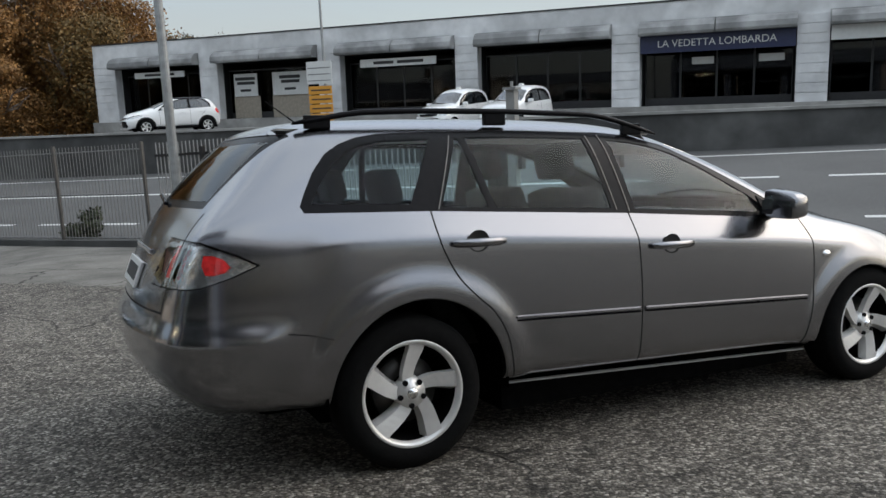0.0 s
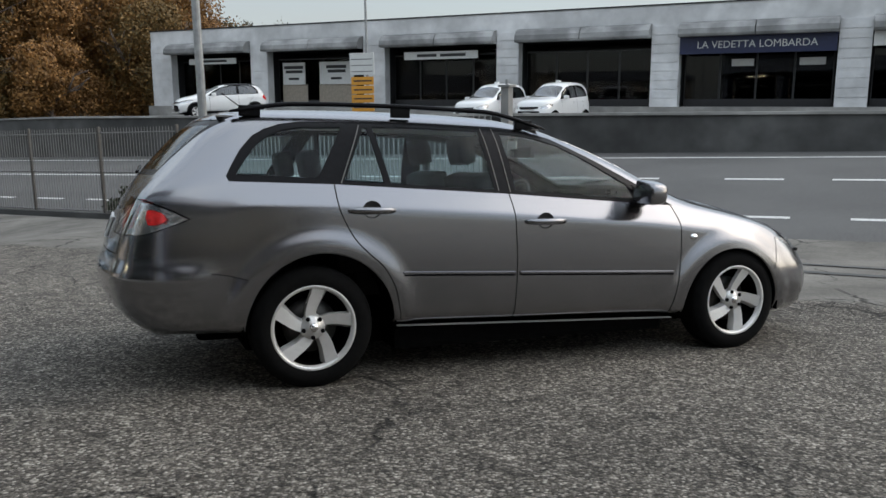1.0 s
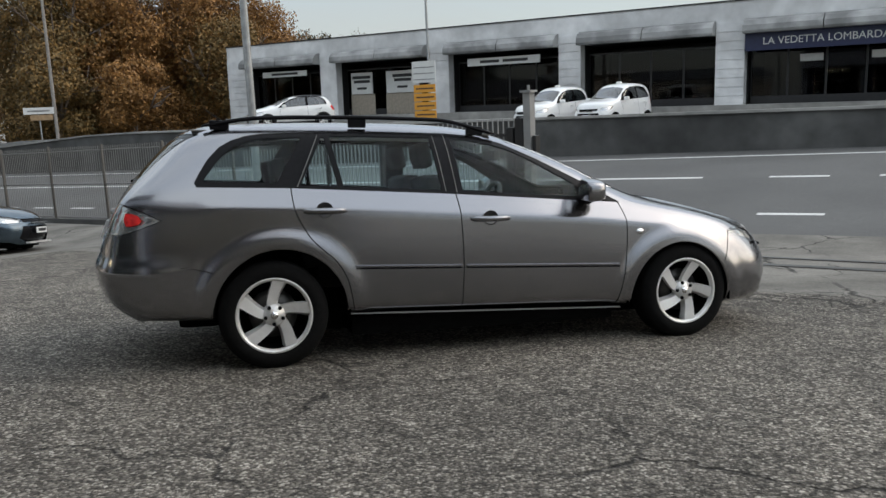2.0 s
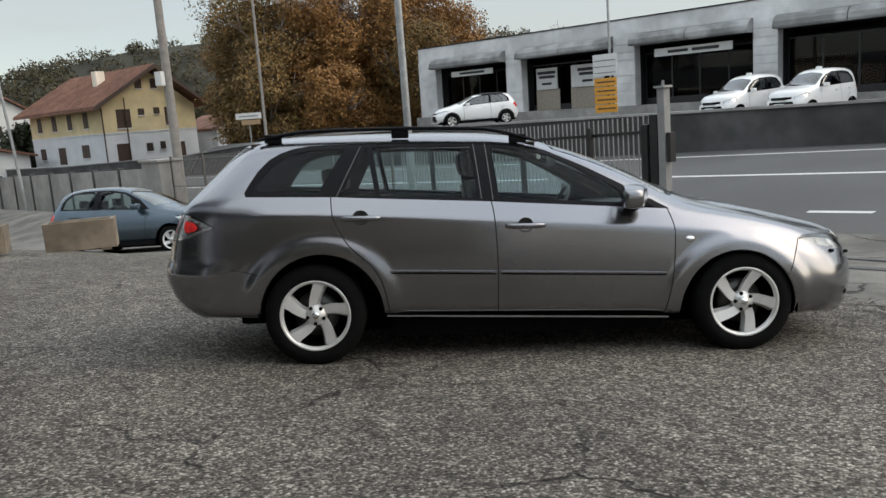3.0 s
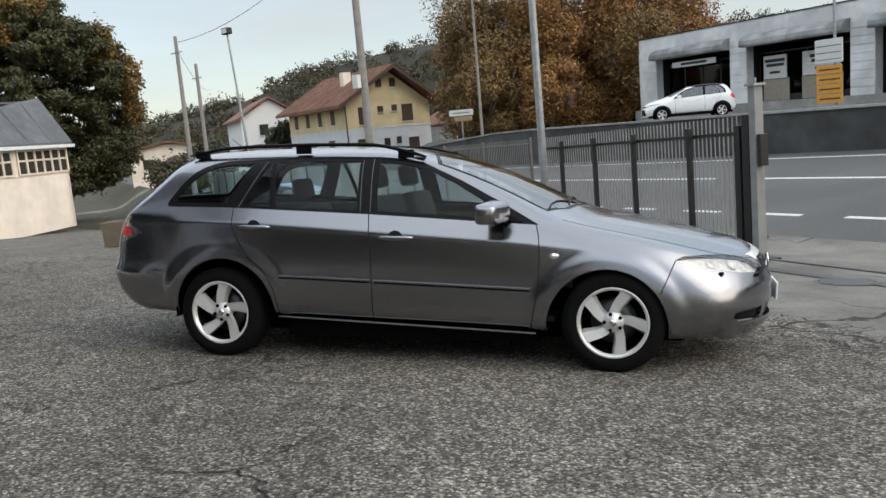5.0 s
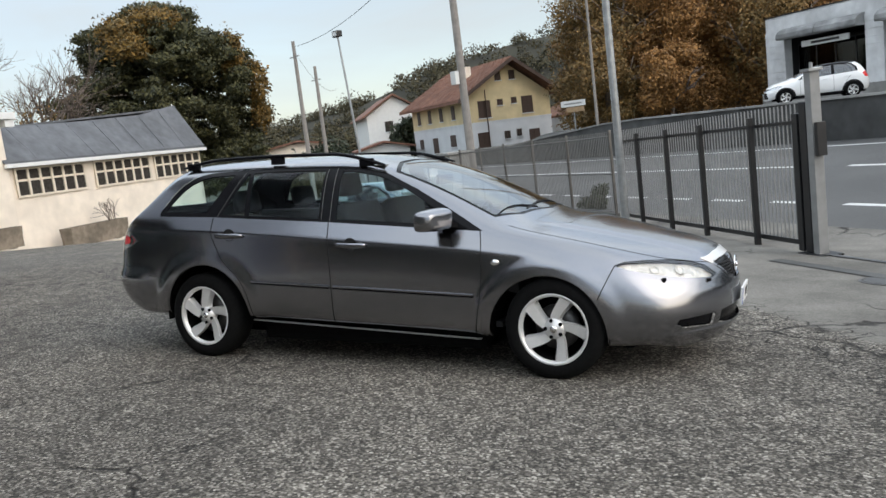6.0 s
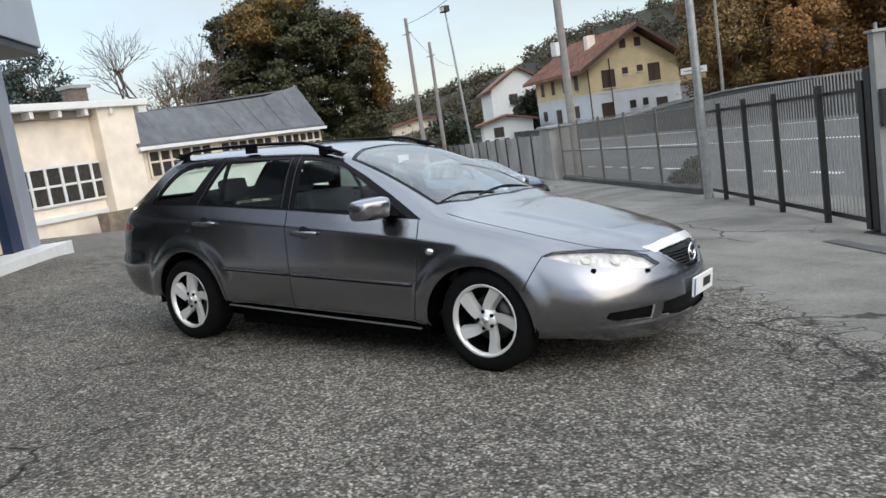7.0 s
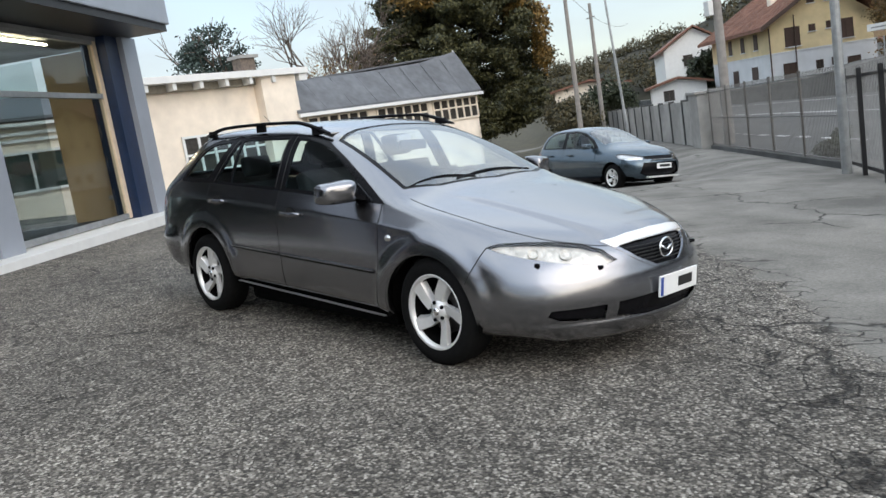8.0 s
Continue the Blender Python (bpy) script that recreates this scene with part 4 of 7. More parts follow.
# ---- showroom along the near side of the yard ----
def showroom():
    m = Matrix.Translation(rd(0, -0.7, 0.0)) @ pose(0, 0, 0, 0, 0, ROAD_YAW)
    s = thing("showroom", "glass-fronted showroom with blue and grey cladding and a deep fascia", "building", m)
    # unseen beyond x = -5; lengthened to 7.3 to shade car side and yard
    part("plinth", boxed(-9.6, 7.3, -14, 0.72, -0.5, 0.34, bevel=0.01), material("pale_plinth", (0.66, 0.65, 0.62), 0.7, 0, 0.06, 4), s, "pale stone kerb slab")
    # the room's dimness is put into the near-black floor and rear wall
    part("inner_floor", boxed(-9.2, 7.0, -13.8, -0.4, 0.345, 0.36), DARK_PLASTIC, s, "interior floor with its dimness painted dark")
    part("fascia", boxed(-9.35, 7.4, -14, 1.0, 3.62, 4.75, bevel=0.02), GREY_PANEL, s, "grey metal fascia")
    # unseen block, added to hold off sky and darken the car's reflections
    part("reflection_blocker", boxed(-9.2, -0.3, -13.9, 0.3, 4.75, 8.2, bevel=0.02), material("dark_blocker_grey", (0.05, 0.054, 0.062), 0.45, 0.2, 0.1, 2), s, "unseen dark block added above the fascia")
    part("soffit", boxed(-9.3, 7.35, -13.9, 0.95, 3.5, 3.615), SHOP_FRAME, s, "dark soffit")
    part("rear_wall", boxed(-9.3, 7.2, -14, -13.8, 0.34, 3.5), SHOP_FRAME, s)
    for y0 in (-13.6, -9.6, -5.6):
        sw = part("side_glazing", boxed(-9.31, -9.30, y0, y0 + 3.9, 0.45, 3.4), SHOWROOM_GLASS, s, "large side pane")
        sw.visible_shadow = False
        part("mullion", boxed(-9.36, -9.24, y0 - 0.1, y0, 0.34, 3.4), GALV, sw)
    part("side_wall", boxed(7.0, 7.2, -13.8, -0.35, 0.34, 3.5), GREY_PANEL, s)
    part("inner_ceiling", boxed(-9.2, 7.0, -13.8, 0.0, 3.42, 3.49), AWNING, s)
    part("inner_panel", boxed(-9.29, -9.2, -1.47, -0.36, 0.36, 3.41), TAN_PANEL, s, "tan interior wall panel")
    part("wall_socket", boxed(-9.2, -9.19, -0.75, -0.62, 0.7, 0.78), WHITE_PAINT, s, "small wall socket")
    for k, x in enumerate((-9.45, -4.9, -0.35, 6.6)):
        part("pillar_cladding", boxed(x, x + 0.5, -0.35, 0.25, 0.34, 3.5, bevel=0.01), GREY_PANEL, s, "grey clad pillar")
        part("blue_return", boxed(x + 0.5, (x + 0.95 if x < 4 else x + 0.6), -0.3, 0.15, 0.34, 3.5, bevel=0.01), BLUE_PANEL, s, "blue pillar face")
        if x < 4:
            w = part("glazing", boxed(x + 1.08, x + (4.5 if x < -1 else 6.9), -0.06, -0.05, 0.45, 3.36), SHOWROOM_GLASS, s, "large shop pane")
            w.visible_shadow = False
            e = x + (4.44 if x < -1 else 6.84)
            for x0, x1, z0, z1 in ((x + 0.96, x + 1.08, 0.36, 3.44), (e, e + 0.1, 0.36, 3.44), (x + 1.08, e, 2.45, 2.53), (x + 1.08, e, 0.36, 0.45), (x + 1.08, e, 3.36, 3.44)):
                part("mullion", boxed(x0, x1, -0.1, -0.01, z0, z1), GALV if z1 - z0 < 0.2 else TIMBER_FRAME, w)
    part("ceiling_tube", boxed(-7.45, -5.9, -0.32, -0.28, 3.32, 3.35), glow_material("fluorescent_tube", (1.0, 0.86, 0.6), 40.0), s, "lit fluorescent tube")


showroom()


# ---- houses across the road ----
# plain unseen wall added to close the yard's far side and block low sky
def boundary_wall():
    pts = [rd(7.0, -15.0), rd(34.0, -15.0), rd(34.0, 9.0)]
    w = thing("added_wall_south", "unseen plain cream rendered wall added to close the yard", "wall", kind="structure")
    for p, q in zip(pts, pts[1:]):
        yaw, ln = math.degrees(math.atan2(q.y - p.y, q.x - p.x)), (q - p).length
        seg = part("wall_face", boxed(0, ln, -0.15, 0.15, -1.0, 4.2, bevel=0.02), CREAM_WALL, w)
        seg.matrix_basis = pose(p.x, p.y, 0.0, 0, 0, yaw)
        cap = part("coping", boxed(-0.05, ln + 0.05, -0.22, 0.22, 4.2, 4.3, bevel=0.02), CONCRETE, w)
        cap.matrix_basis = pose(p.x, p.y, 0.0, 0, 0, yaw)


boundary_wall()


def window_unit(parent, x0, x1, z0, z1, y, mat, shutters=False):
    w = part("window", boxed(x0, x1, y - 0.02, y + 0.05, z0, z1), mat, parent, "dark shuttered window")
    part("sill", boxed(x0 - 0.08, x1 + 0.08, y - 0.12, y + 0.0, z0 - 0.08, z0 - 0.01), BASE_WALL, w)
    bm = bmesh.new()
    box(bm, x0, x0 + 0.06, y - 0.05, y - 0.021, z0, z1)
    box(bm, x1 - 0.06, x1, y - 0.05, y - 0.021, z0, z1)
    box(bm, x0 + 0.06, x1 - 0.06, y - 0.05, y - 0.021, z1 - 0.06, z1)
    box(bm, (x0 + x1) / 2 - 0.03, (x0 + x1) / 2 + 0.03, y - 0.05, y - 0.021, z0, z1 - 0.06)
    part("frame", bm, SHUTTER, w)


def yellow_house():
    ang = math.degrees(math.atan2(0.954, 0.294))
    # local x along the gable front, y back along the house
    h = thing("yellow_house", "yellow rendered house with a terracotta gable roof and pale base", "house", pose(-49.5, 50.6, 0, 0, 0, ang))
    W, L = 8.7, 14.0
    part("base_wall", boxed(0, W, 0, L, -3, 2.1), BASE_WALL, h, "pale grey ground floor")
    bm = bmesh.new()
    prism(bm, [(0, 0, 2.1), (W, 0, 2.1), (W, 0, 4.3), (4.6, 0, 7.15), (0, 0, 4.5)], (0, L, 0))
    part("wall", bm, YELLOW_WALL, h, "yellow upper floors")
    part("string_course", boxed(-0.05, W + 0.05, -0.05, L + 0.05, 2.05, 2.17), BASE_WALL, h)
    for a, b in (((-1.1, 4.05), (4.6, 7.45)), ((4.6, 7.45), (9.6, 4.0))):
        bm = bmesh.new()
        prism(bm, [(a[0], -1.1, a[1]), (b[0], -1.1, b[1]), (b[0], -1.1, b[1] + 0.25), (a[0], -1.1, a[1] + 0.25)], (0, L + 2.0, 0))
        part("roof_slope", bm, ROOF_TILE, h, "terracotta tiled slope")
    # courses of tile ridges on the slope that shows
    sl = math.hypot(5.7, 3.4)
    for k in range(36):
        y = -1.05 + k * 0.44
        part("roof_tile_course", prismed([(-1.12, y, 4.31), (4.6, y, 7.71), (4.6, y + 0.2, 7.71), (-1.12, y + 0.2, 4.31)], (0, 0, 0.06)), ROOF_TILE, h)
    part("barge_board", prismed([(-1.15, -1.12, 3.95), (4.6, -1.12, 7.38), (9.65, -1.12, 3.9), (9.65, -1.12, 4.25), (4.6, -1.12, 7.72), (-1.15, -1.12, 4.32)], (0, -0.06, 0)), SHUTTER, h, "dark barge board")
    part("chimney", boxed(2.2, 3.0, 4.5, 5.3, 5.8, 7.6), CREAM_WALL, h, "cream chimney")
    for x0, x1, z0, z1 in ((1.2, 2.45, 2.5, 4.05), (5.7, 6.85, 2.55, 4.1), (3.2, 3.75, 3.5, 4.05), (4.65, 5.2, 3.55, 4.1), (3.2, 3.8, 5.75, 6.55), (4.65, 5.25, 5.75, 6.55), (0.9, 2.0, -0.9, 1.2), (3.6, 4.2, 0.4, 1.1), (4.9, 5.4, 0.5, 1.15), (6.2, 7.3, -0.4, 1.0)):
        window_unit(h, x0, x1, z0, z1, 0, SHUTTER if z0 > 1.5 or z0 < 0 else WINDOW_DARK)
    # side windows (on x = 0)
    for y0, y1, z0, z1 in ((2.6, 3.4, 2.7, 4.0), (5.6, 6.4, 2.7, 4.0), (8.6, 9.4, 2.7, 4.0), (11.6, 12.4, 2.7, 4.0), (3.0, 4.3, 0.2, 1.3), (7.5, 8.8, -0.3, 1.2), (11.5, 12.5, 0.2, 1.2)):
        w = part("window", boxed(-0.05, 0.02, y0, y1, z0, z1), SHUTTER, h, "dark shuttered window")
        part("sill", boxed(-0.12, 0.0, y0 - 0.08, y1 + 0.08, z0 - 0.08, z0 - 0.01), BASE_WALL, w)
    part("drainpipe", tubed((-0.1, -0.1, -2), (-0.1, -0.1, 4.2), 0.06), SHUTTER, h)
    part("drainpipe", tubed((2.0, -0.1, -2), (2.0, -0.1, 5.0), 0.05), SHUTTER, h)


yellow_house()


def plain_house(name, label, x, y, z, yaw, W, L, eave, ridge, wall_mat, wins):
    h = thing(name, label, "house", pose(x, y, z, 0, 0, yaw))
    bm = bmesh.new()
    prism(bm, [(0, 0, -3), (W, 0, -3), (W, 0, eave), (W / 2, 0, ridge), (0, 0, eave)], (0, L, 0))
    part("wall", bm, wall_mat, h)
    for a, b in (((-0.6, eave - 0.25), (W / 2, ridge + 0.1)), ((W / 2, ridge + 0.1), (W + 0.6, eave - 0.25))):
        bm = bmesh.new()
        prism(bm, [(a[0], -0.6, a[1]), (b[0], -0.6, b[1]), (b[0], -0.6, b[1] + 0.2), (a[0], -0.6, a[1] + 0.2)], (0, L + 1.2, 0))
        part("roof_slope", bm, ROOF_TILE, h)
    for x0, x1, z0, z1 in wins:
        window_unit(h, x0, x1, z0, z1, 0, WINDOW_DARK)


plain_house("white_house", "white rendered house with a terracotta roof among bushes", -72.5, 55.5, 0, 62, 6.5, 14, 4.6, 6.6, WHITE_PAINT, ((2.0, 3.0, 2.6, 3.8), (4.2, 5.0, 2.6, 3.8), (2.2, 3.0, 0.0, 1.2)))
plain_house("pink_house", "low pale pink building with a flat-looking roof", -74, 42.5, -1.0, 60, 7.6, 8, 3.1, 3.5, CREAM_WALL, ((1.2, 2.2, 1.0, 2.0), (3.6, 4.6, 1.0, 2.0), (5.8, 6.6, 1.0, 2.0)))
plain_house("low_annex", "low white annex building far along the road", -62, 47, -1.0, 60, 5, 6, 1.9, 2.3, WHITE_PAINT, ((1.0, 2.0, 0.4, 1.4),))
plain_house("far_barn", "grey hut with a dark door beside the yellow house", -46.0, 60.5, 0, 73, 4.5, 5, 2.0, 3.0, BASE_WALL, ((1.2, 2.4, -0.5, 1.3),))


# ---- trees and hill ----
def leaf_cloud(rng, blobs, count, size, flat=0.55):
    """Many small leaf facets spread through overlapping uneven clumps."""
    vol = np.array([b[3] * b[4] * b[5] for b in blobs]) ** (2 / 3)
    pick = rng.choice(len(blobs), count, p=vol / vol.sum())
    b = np.array(blobs)[pick]
    dirs = rng.normal(size=(count, 3))
    dirs /= np.linalg.norm(dirs, axis=1)[:, None]
    rad = rng.uniform(0.45, 1.08, count) ** 0.6
    rad[rng.uniform(size=count) < 0.14] *= 1.32
    lump = 1 + 0.22 * np.sin(dirs[:, 0] * 5 + pick) * np.sin(dirs[:, 1] * 4 + 2 * pick) + 0.12 * np.sin(dirs[:, 2] * 9 + pick)
    c = b[:, :3] + dirs * b[:, 3:] * (rad * lump)[:, None]
    a = rng.normal(size=(count, 3))
    a /= np.linalg.norm(a, axis=1)[:, None]
    q = np.cross(a, dirs + 0.4 * rng.normal(size=(count, 3)))
    q /= np.maximum(np.linalg.norm(q, axis=1), 1e-6)[:, None]
    sz = size * rng.uniform(0.5, 1.4, count)[:, None]
    verts = np.stack([c - a * sz, c + q * sz * flat, c + a * sz, c - q * sz * flat], 1).reshape(-1, 3)
    return verts


def cloud_mesh(name, verts, mat):
    me = bpy.data.meshes.new(name)
    n = len(verts) // 4
    me.vertices.add(len(verts))
    me.vertices.foreach_set("co", verts.ravel())
    me.loops.add(4 * n)
    me.loops.foreach_set("vertex_index", np.arange(4 * n))
    me.polygons.add(n)
    me.polygons.foreach_set("loop_start", np.arange(0, 4 * n, 4))
    me.update()
    me.validate()
    me.materials.append(mat)
    return me


def limbs(bm, rng, p, direction, length, r, depth):
    """A tapered limb that forks."""
    q = p + direction * length
    tube(bm, p, q, r, r * 0.68, 7 if depth > 1 else 5)
    if depth:
        for _ in range(3 if depth > 1 else 2):
            d = (direction + Vector(rng.normal(size=3)) * 0.42 + Vector((0, 0, 0.12))).normalized()
            limbs(bm, rng, q, d, length * rng.uniform(0.6, 0.85), r * 0.6, depth - 1)


def tree(label, x, y, z, height, blobs, count, size, mat, seed, trunk_r=0.25, second=None, depth=3):
    rng = np.random.default_rng(seed)
    t = thing("tree", label, "tree", pose(x, y, z), group="trees round the yard")
    bm = bmesh.new()
    limbs(bm, rng, Vector((0, 0, -0.5)), Vector((0.03, 0.02, 1)).normalized(), height * 0.36, trunk_r, depth)
    part("trunk", bm, BARK, t, "forked grey-brown trunk and limbs", smooth=True)
    me = cloud_mesh("crown", leaf_cloud(rng, blobs, count, size), mat)
    part_mesh("crown", me, None, t, "uneven crown of small leaves")
    if second:
        part_mesh("crown", cloud_mesh("crown", leaf_cloud(rng, second[0], second[1], size), second[2]), None, t, "lighter golden leaves of the crown")
    return t


def crown_blobs(rng, r, h0, h1, n):
    out = []
    for _ in range(n):
        a, u = rng.uniform(0, 2 * math.pi), rng.uniform(0, 1)
        rr = r * (0.35 + 0.6 * rng.uniform()) * (1 - 0.5 * abs(u - 0.4))
        out.append((rr * math.cos(a) * 0.8, rr * math.sin(a) * 0.8, h0 + (h1 - h0) * u, r * rng.uniform(0.3, 0.5), r * rng.uniform(0.3, 0.5), r * rng.uniform(0.28, 0.45)))
    return out


def russet_wood():
    rng = np.random.default_rng(5)
    spots = [(-37.5, 55, 9.5), (-34.5, 50, 11.3), (-35, 61, 11.5), (-31, 49, 11.8), (-30.5, 57, 12.1), (-27.5, 50.5, 12.0), (-26.5, 60, 12.1), (-24.5, 53.5, 11.6), (-22.8, 58, 11.4), (-21.6, 53.5, 8.0), (-20.0, 58.5, 9.5), (-39.5, 56, 8.5), (-33, 54, 11.6), (-29, 53, 12.1), (-25.5, 56, 12.0), (-29, 45, 6.0), (-25, 46.5, 5.5)]
    for k, (x, y, hh) in enumerate(spots):
        r = 3.4 if hh > 7 else 2.2
        tree("tall russet autumn tree in a dense roadside bank", x, y, 0.2, hh, crown_blobs(rng, r, 1.0, hh - 0.8, 26), 24000, 0.1, (LEAF_OLIVE, LEAF_RUSSET, LEAF_RUSSET)[(k % 3) if k > 3 else 0], 20 + k, 0.17, depth=3)


russet_wood()
rngt = np.random.default_rng(9)
# big evergreen behind the workshop, golden at the top
def layered_crown(rng, r, h0, h1, n):
    """Flat sprays in tiers, widest below the middle, with ragged tips."""
    out = []
    for _ in range(n):
        u, a = rng.uniform(), rng.uniform(0, 2 * math.pi)
        reach = r * float(np.interp(u, (0, 0.25, 0.6, 0.85, 1.0), (0.78, 0.95, 0.9, 0.68, 0.22)))
        q = reach * math.sqrt(rng.uniform(0.12, 1.0)) * rng.uniform(0.9, 1.06)
        w = rng.uniform(0.5, 1.15)
        out.append((q * math.cos(a), q * math.sin(a), h0 + (h1 - h0) * u, w, w, w * rng.uniform(0.4, 0.75)))
    return out


big = layered_crown(rngt, 7.6, 0.6, 13.4, 420)
gold = [(3.0, -3.2, 11.6, 1.6, 1.6, 0.9), (3.4, -1.4, 12.3, 1.5, 1.7, 0.8), (4.3, -3.4, 10.4, 1.0, 1.5, 0.7), (4.4, 3.4, 9.8, 1.0, 0.9, 1.6), (4.6, 5.0, 7.8, 0.8, 0.8, 1.6), (4.0, 5.4, 5.6, 0.7, 0.7, 1.2)]
tree("broad dense dark green tree with golden top behind the workshop", -51.8, 24.1, -1.0, 13.2, big, 220000, 0.125, LEAF_GREEN, 41, 0.35, (gold, 13000, LEAF_GOLD))
tree("slender blue-green conifer behind the workshop roof", -50, 6.8, -1.0, 10.5, layered_crown(rngt, 2.7, 3.0, 10.4, 46), 9000, 0.12, LEAF_CONIFER, 42, 0.2, depth=4)
tree("leafless brown tree behind the workshop roof", -45.2, 12.9, -1.0, 8.5, crown_blobs(rngt, 3.0, 5.0, 8.2, 8), 500, 0.09, LEAF_OLIVE, 43, 0.2, depth=6)
tree("leafless brown tree behind the workshop roof", -47, 15.0, -1.0, 8.0, crown_blobs(rngt, 3.0, 5.0, 7.6, 8), 400, 0.09, LEAF_OLIVE, 44, 0.18, depth=6)
tree("round dark bush beside the white house", -66, 56, -1.0, 5.0, crown_blobs(rngt, 2.6, 0.8, 4.0, 12), 5000, 0.22, LEAF_BUSH, 45, 0.15, depth=1)
tree("overgrown dark bush at the end of the panel wall", -42.5, 31.5, -1.2, 4.0, crown_blobs(rngt, 2.2, 0.5, 2.6, 10), 9000, 0.11, LEAF_BUSH, 46, 0.12, depth=1)
tree("overgrown olive bush at the end of the yard", -37.5, 26.0, -1.3, 3.0, crown_blobs(rngt, 2.0, 0.4, 1.8, 10), 8000, 0.11, LEAF_HILL, 47, 0.1, depth=1)


tree("half-bare tall roadside tree with few pale leaves", -38.5, 53.5, 0.2, 15.0, crown_blobs(rngt, 3.6, 8.0, 14.0, 14), 2600, 0.13, LEAF_PALE, 49, 0.2, depth=5)
tree("small dark roadside bush outside the fence", -6.5, 16.45, ground_z(-6.5, 16.45), 0.5, crown_blobs(rngt, 0.42, 0.15, 0.5, 8), 1500, 0.05, LEAF_BUSH, 48, 0.03, depth=1)


def litter_verge():
    """Brown leaf litter at the end of the yard, heaped unevenly."""
    rng = np.random.default_rng(23)
    bm = bmesh.new()
    rows = []
    for i in range(23):
        row = []
        for j in range(17):
            x, y = -38.0 - i * 1.1 + 0.6 * math.sin(j * 1.3), 22.4 + j * 0.55 + 0.35 * i * (j / 16)
            edge = min(i, j, 16 - j) / 3.0
            row.append(bm.verts.new((x, y, ground_z(x, y) + 0.02 + min(1.0, edge) * (0.12 + 0.16 * rng.uniform()))))
        rows.append(row)
    for a, b in zip(rows, rows[1:]):
        for j in range(16):
            bm.faces.new((a[j], b[j], b[j + 1], a[j + 1]))
    solo("leaf_litter_verge", bm, GRASS_MAT, "brown leaf litter and soil at the end of the yard", "ground", kind="structure", smooth=True)


litter_verge()


def bare_shrub():
    """Thin leafless twigs growing out of the planter."""
    rng = np.random.default_rng(17)
    bm = bmesh.new()
    for k in range(9):
        limbs(bm, rng, Vector((rng.uniform(-0.3, 0.3), rng.uniform(-0.15, 0.15), 0)), Vector((rng.normal() * 0.25, rng.normal() * 0.25, 1)).normalized(), 0.55, 0.022, 2)
    x, y = -35.3, 14.0
    solo("bare_shrub", bm, BARK, "leafless grey shrub growing in a concrete planter", "shrub", pose(x, y, ground_z(x, y) + 0.85))


bare_shrub()


def far_hill():
    """A wooded ridge far behind: land form and its tree canopy."""
    bm = bmesh.new()
    prof = [(-300, 60, 6), (-230, 85, 8), (-190, 108, 9), (-166, 118, 11), (-152, 132, 17.5), (-140, 150, 22), (-120, 170, 24), (-90, 190, 22), (-62, 205, 20), (-30, 220, 15), (20, 240, 9), (80, 260, 6)]
    rows = []
    for x, y, h in prof:
        rows.append([bm.verts.new((x * f + ox, y * f, z)) for f, z, ox in ((0.78, -3, 0), (0.88, h * 0.45, 0), (1.0, h, 0), (1.25, h * 0.85, 0), (1.6, -3, 0))])
    for a, b in zip(rows, rows[1:]):
        for k in range(4):
            bm.faces.new((a[k], b[k], b[k + 1], a[k + 1]))
    solo("hillside", bm, material("wooded_hill_ground", (0.022, 0.02, 0.01), 0.95, 0, 0.4, 0.1), "dark wooded hillside behind the houses", "hill", kind="structure", smooth=True)
    rng = np.random.default_rng(3)
    blobs = []
    for (x0, y0, h0), (x1, y1, h1) in zip(prof, prof[1:]):
        n = int(math.hypot(x1 - x0, y1 - y0) / 0.42)
        for k in range(n):
            t = rng.uniform()
            f = rng.uniform(0.8, 1.04)
            h = (h0 + (h1 - h0) * t) * float(np.interp(f, (0.78, 0.88, 1.0, 1.1), (0, 0.45, 1.0, 1.05)))
            r = rng.uniform(1.3, 2.7)
            blobs.append(((x0 + (x1 - x0) * t) * f, (y0 + (y1 - y0) * t) * f, h + 0.4, r, r, r * rng.uniform(0.7, 1.2)))
    me = cloud_mesh("hill_woods", leaf_cloud(rng, blobs, 230000, 0.3), LEAF_HILL)
    tagged(new("hill_woods", me), "dense olive and brown woods on the far hillside", "woods", kind="stuff")


far_hill()

from mathutils.bvhtree import BVHTree
from mathutils.interpolate import poly_3d_calc


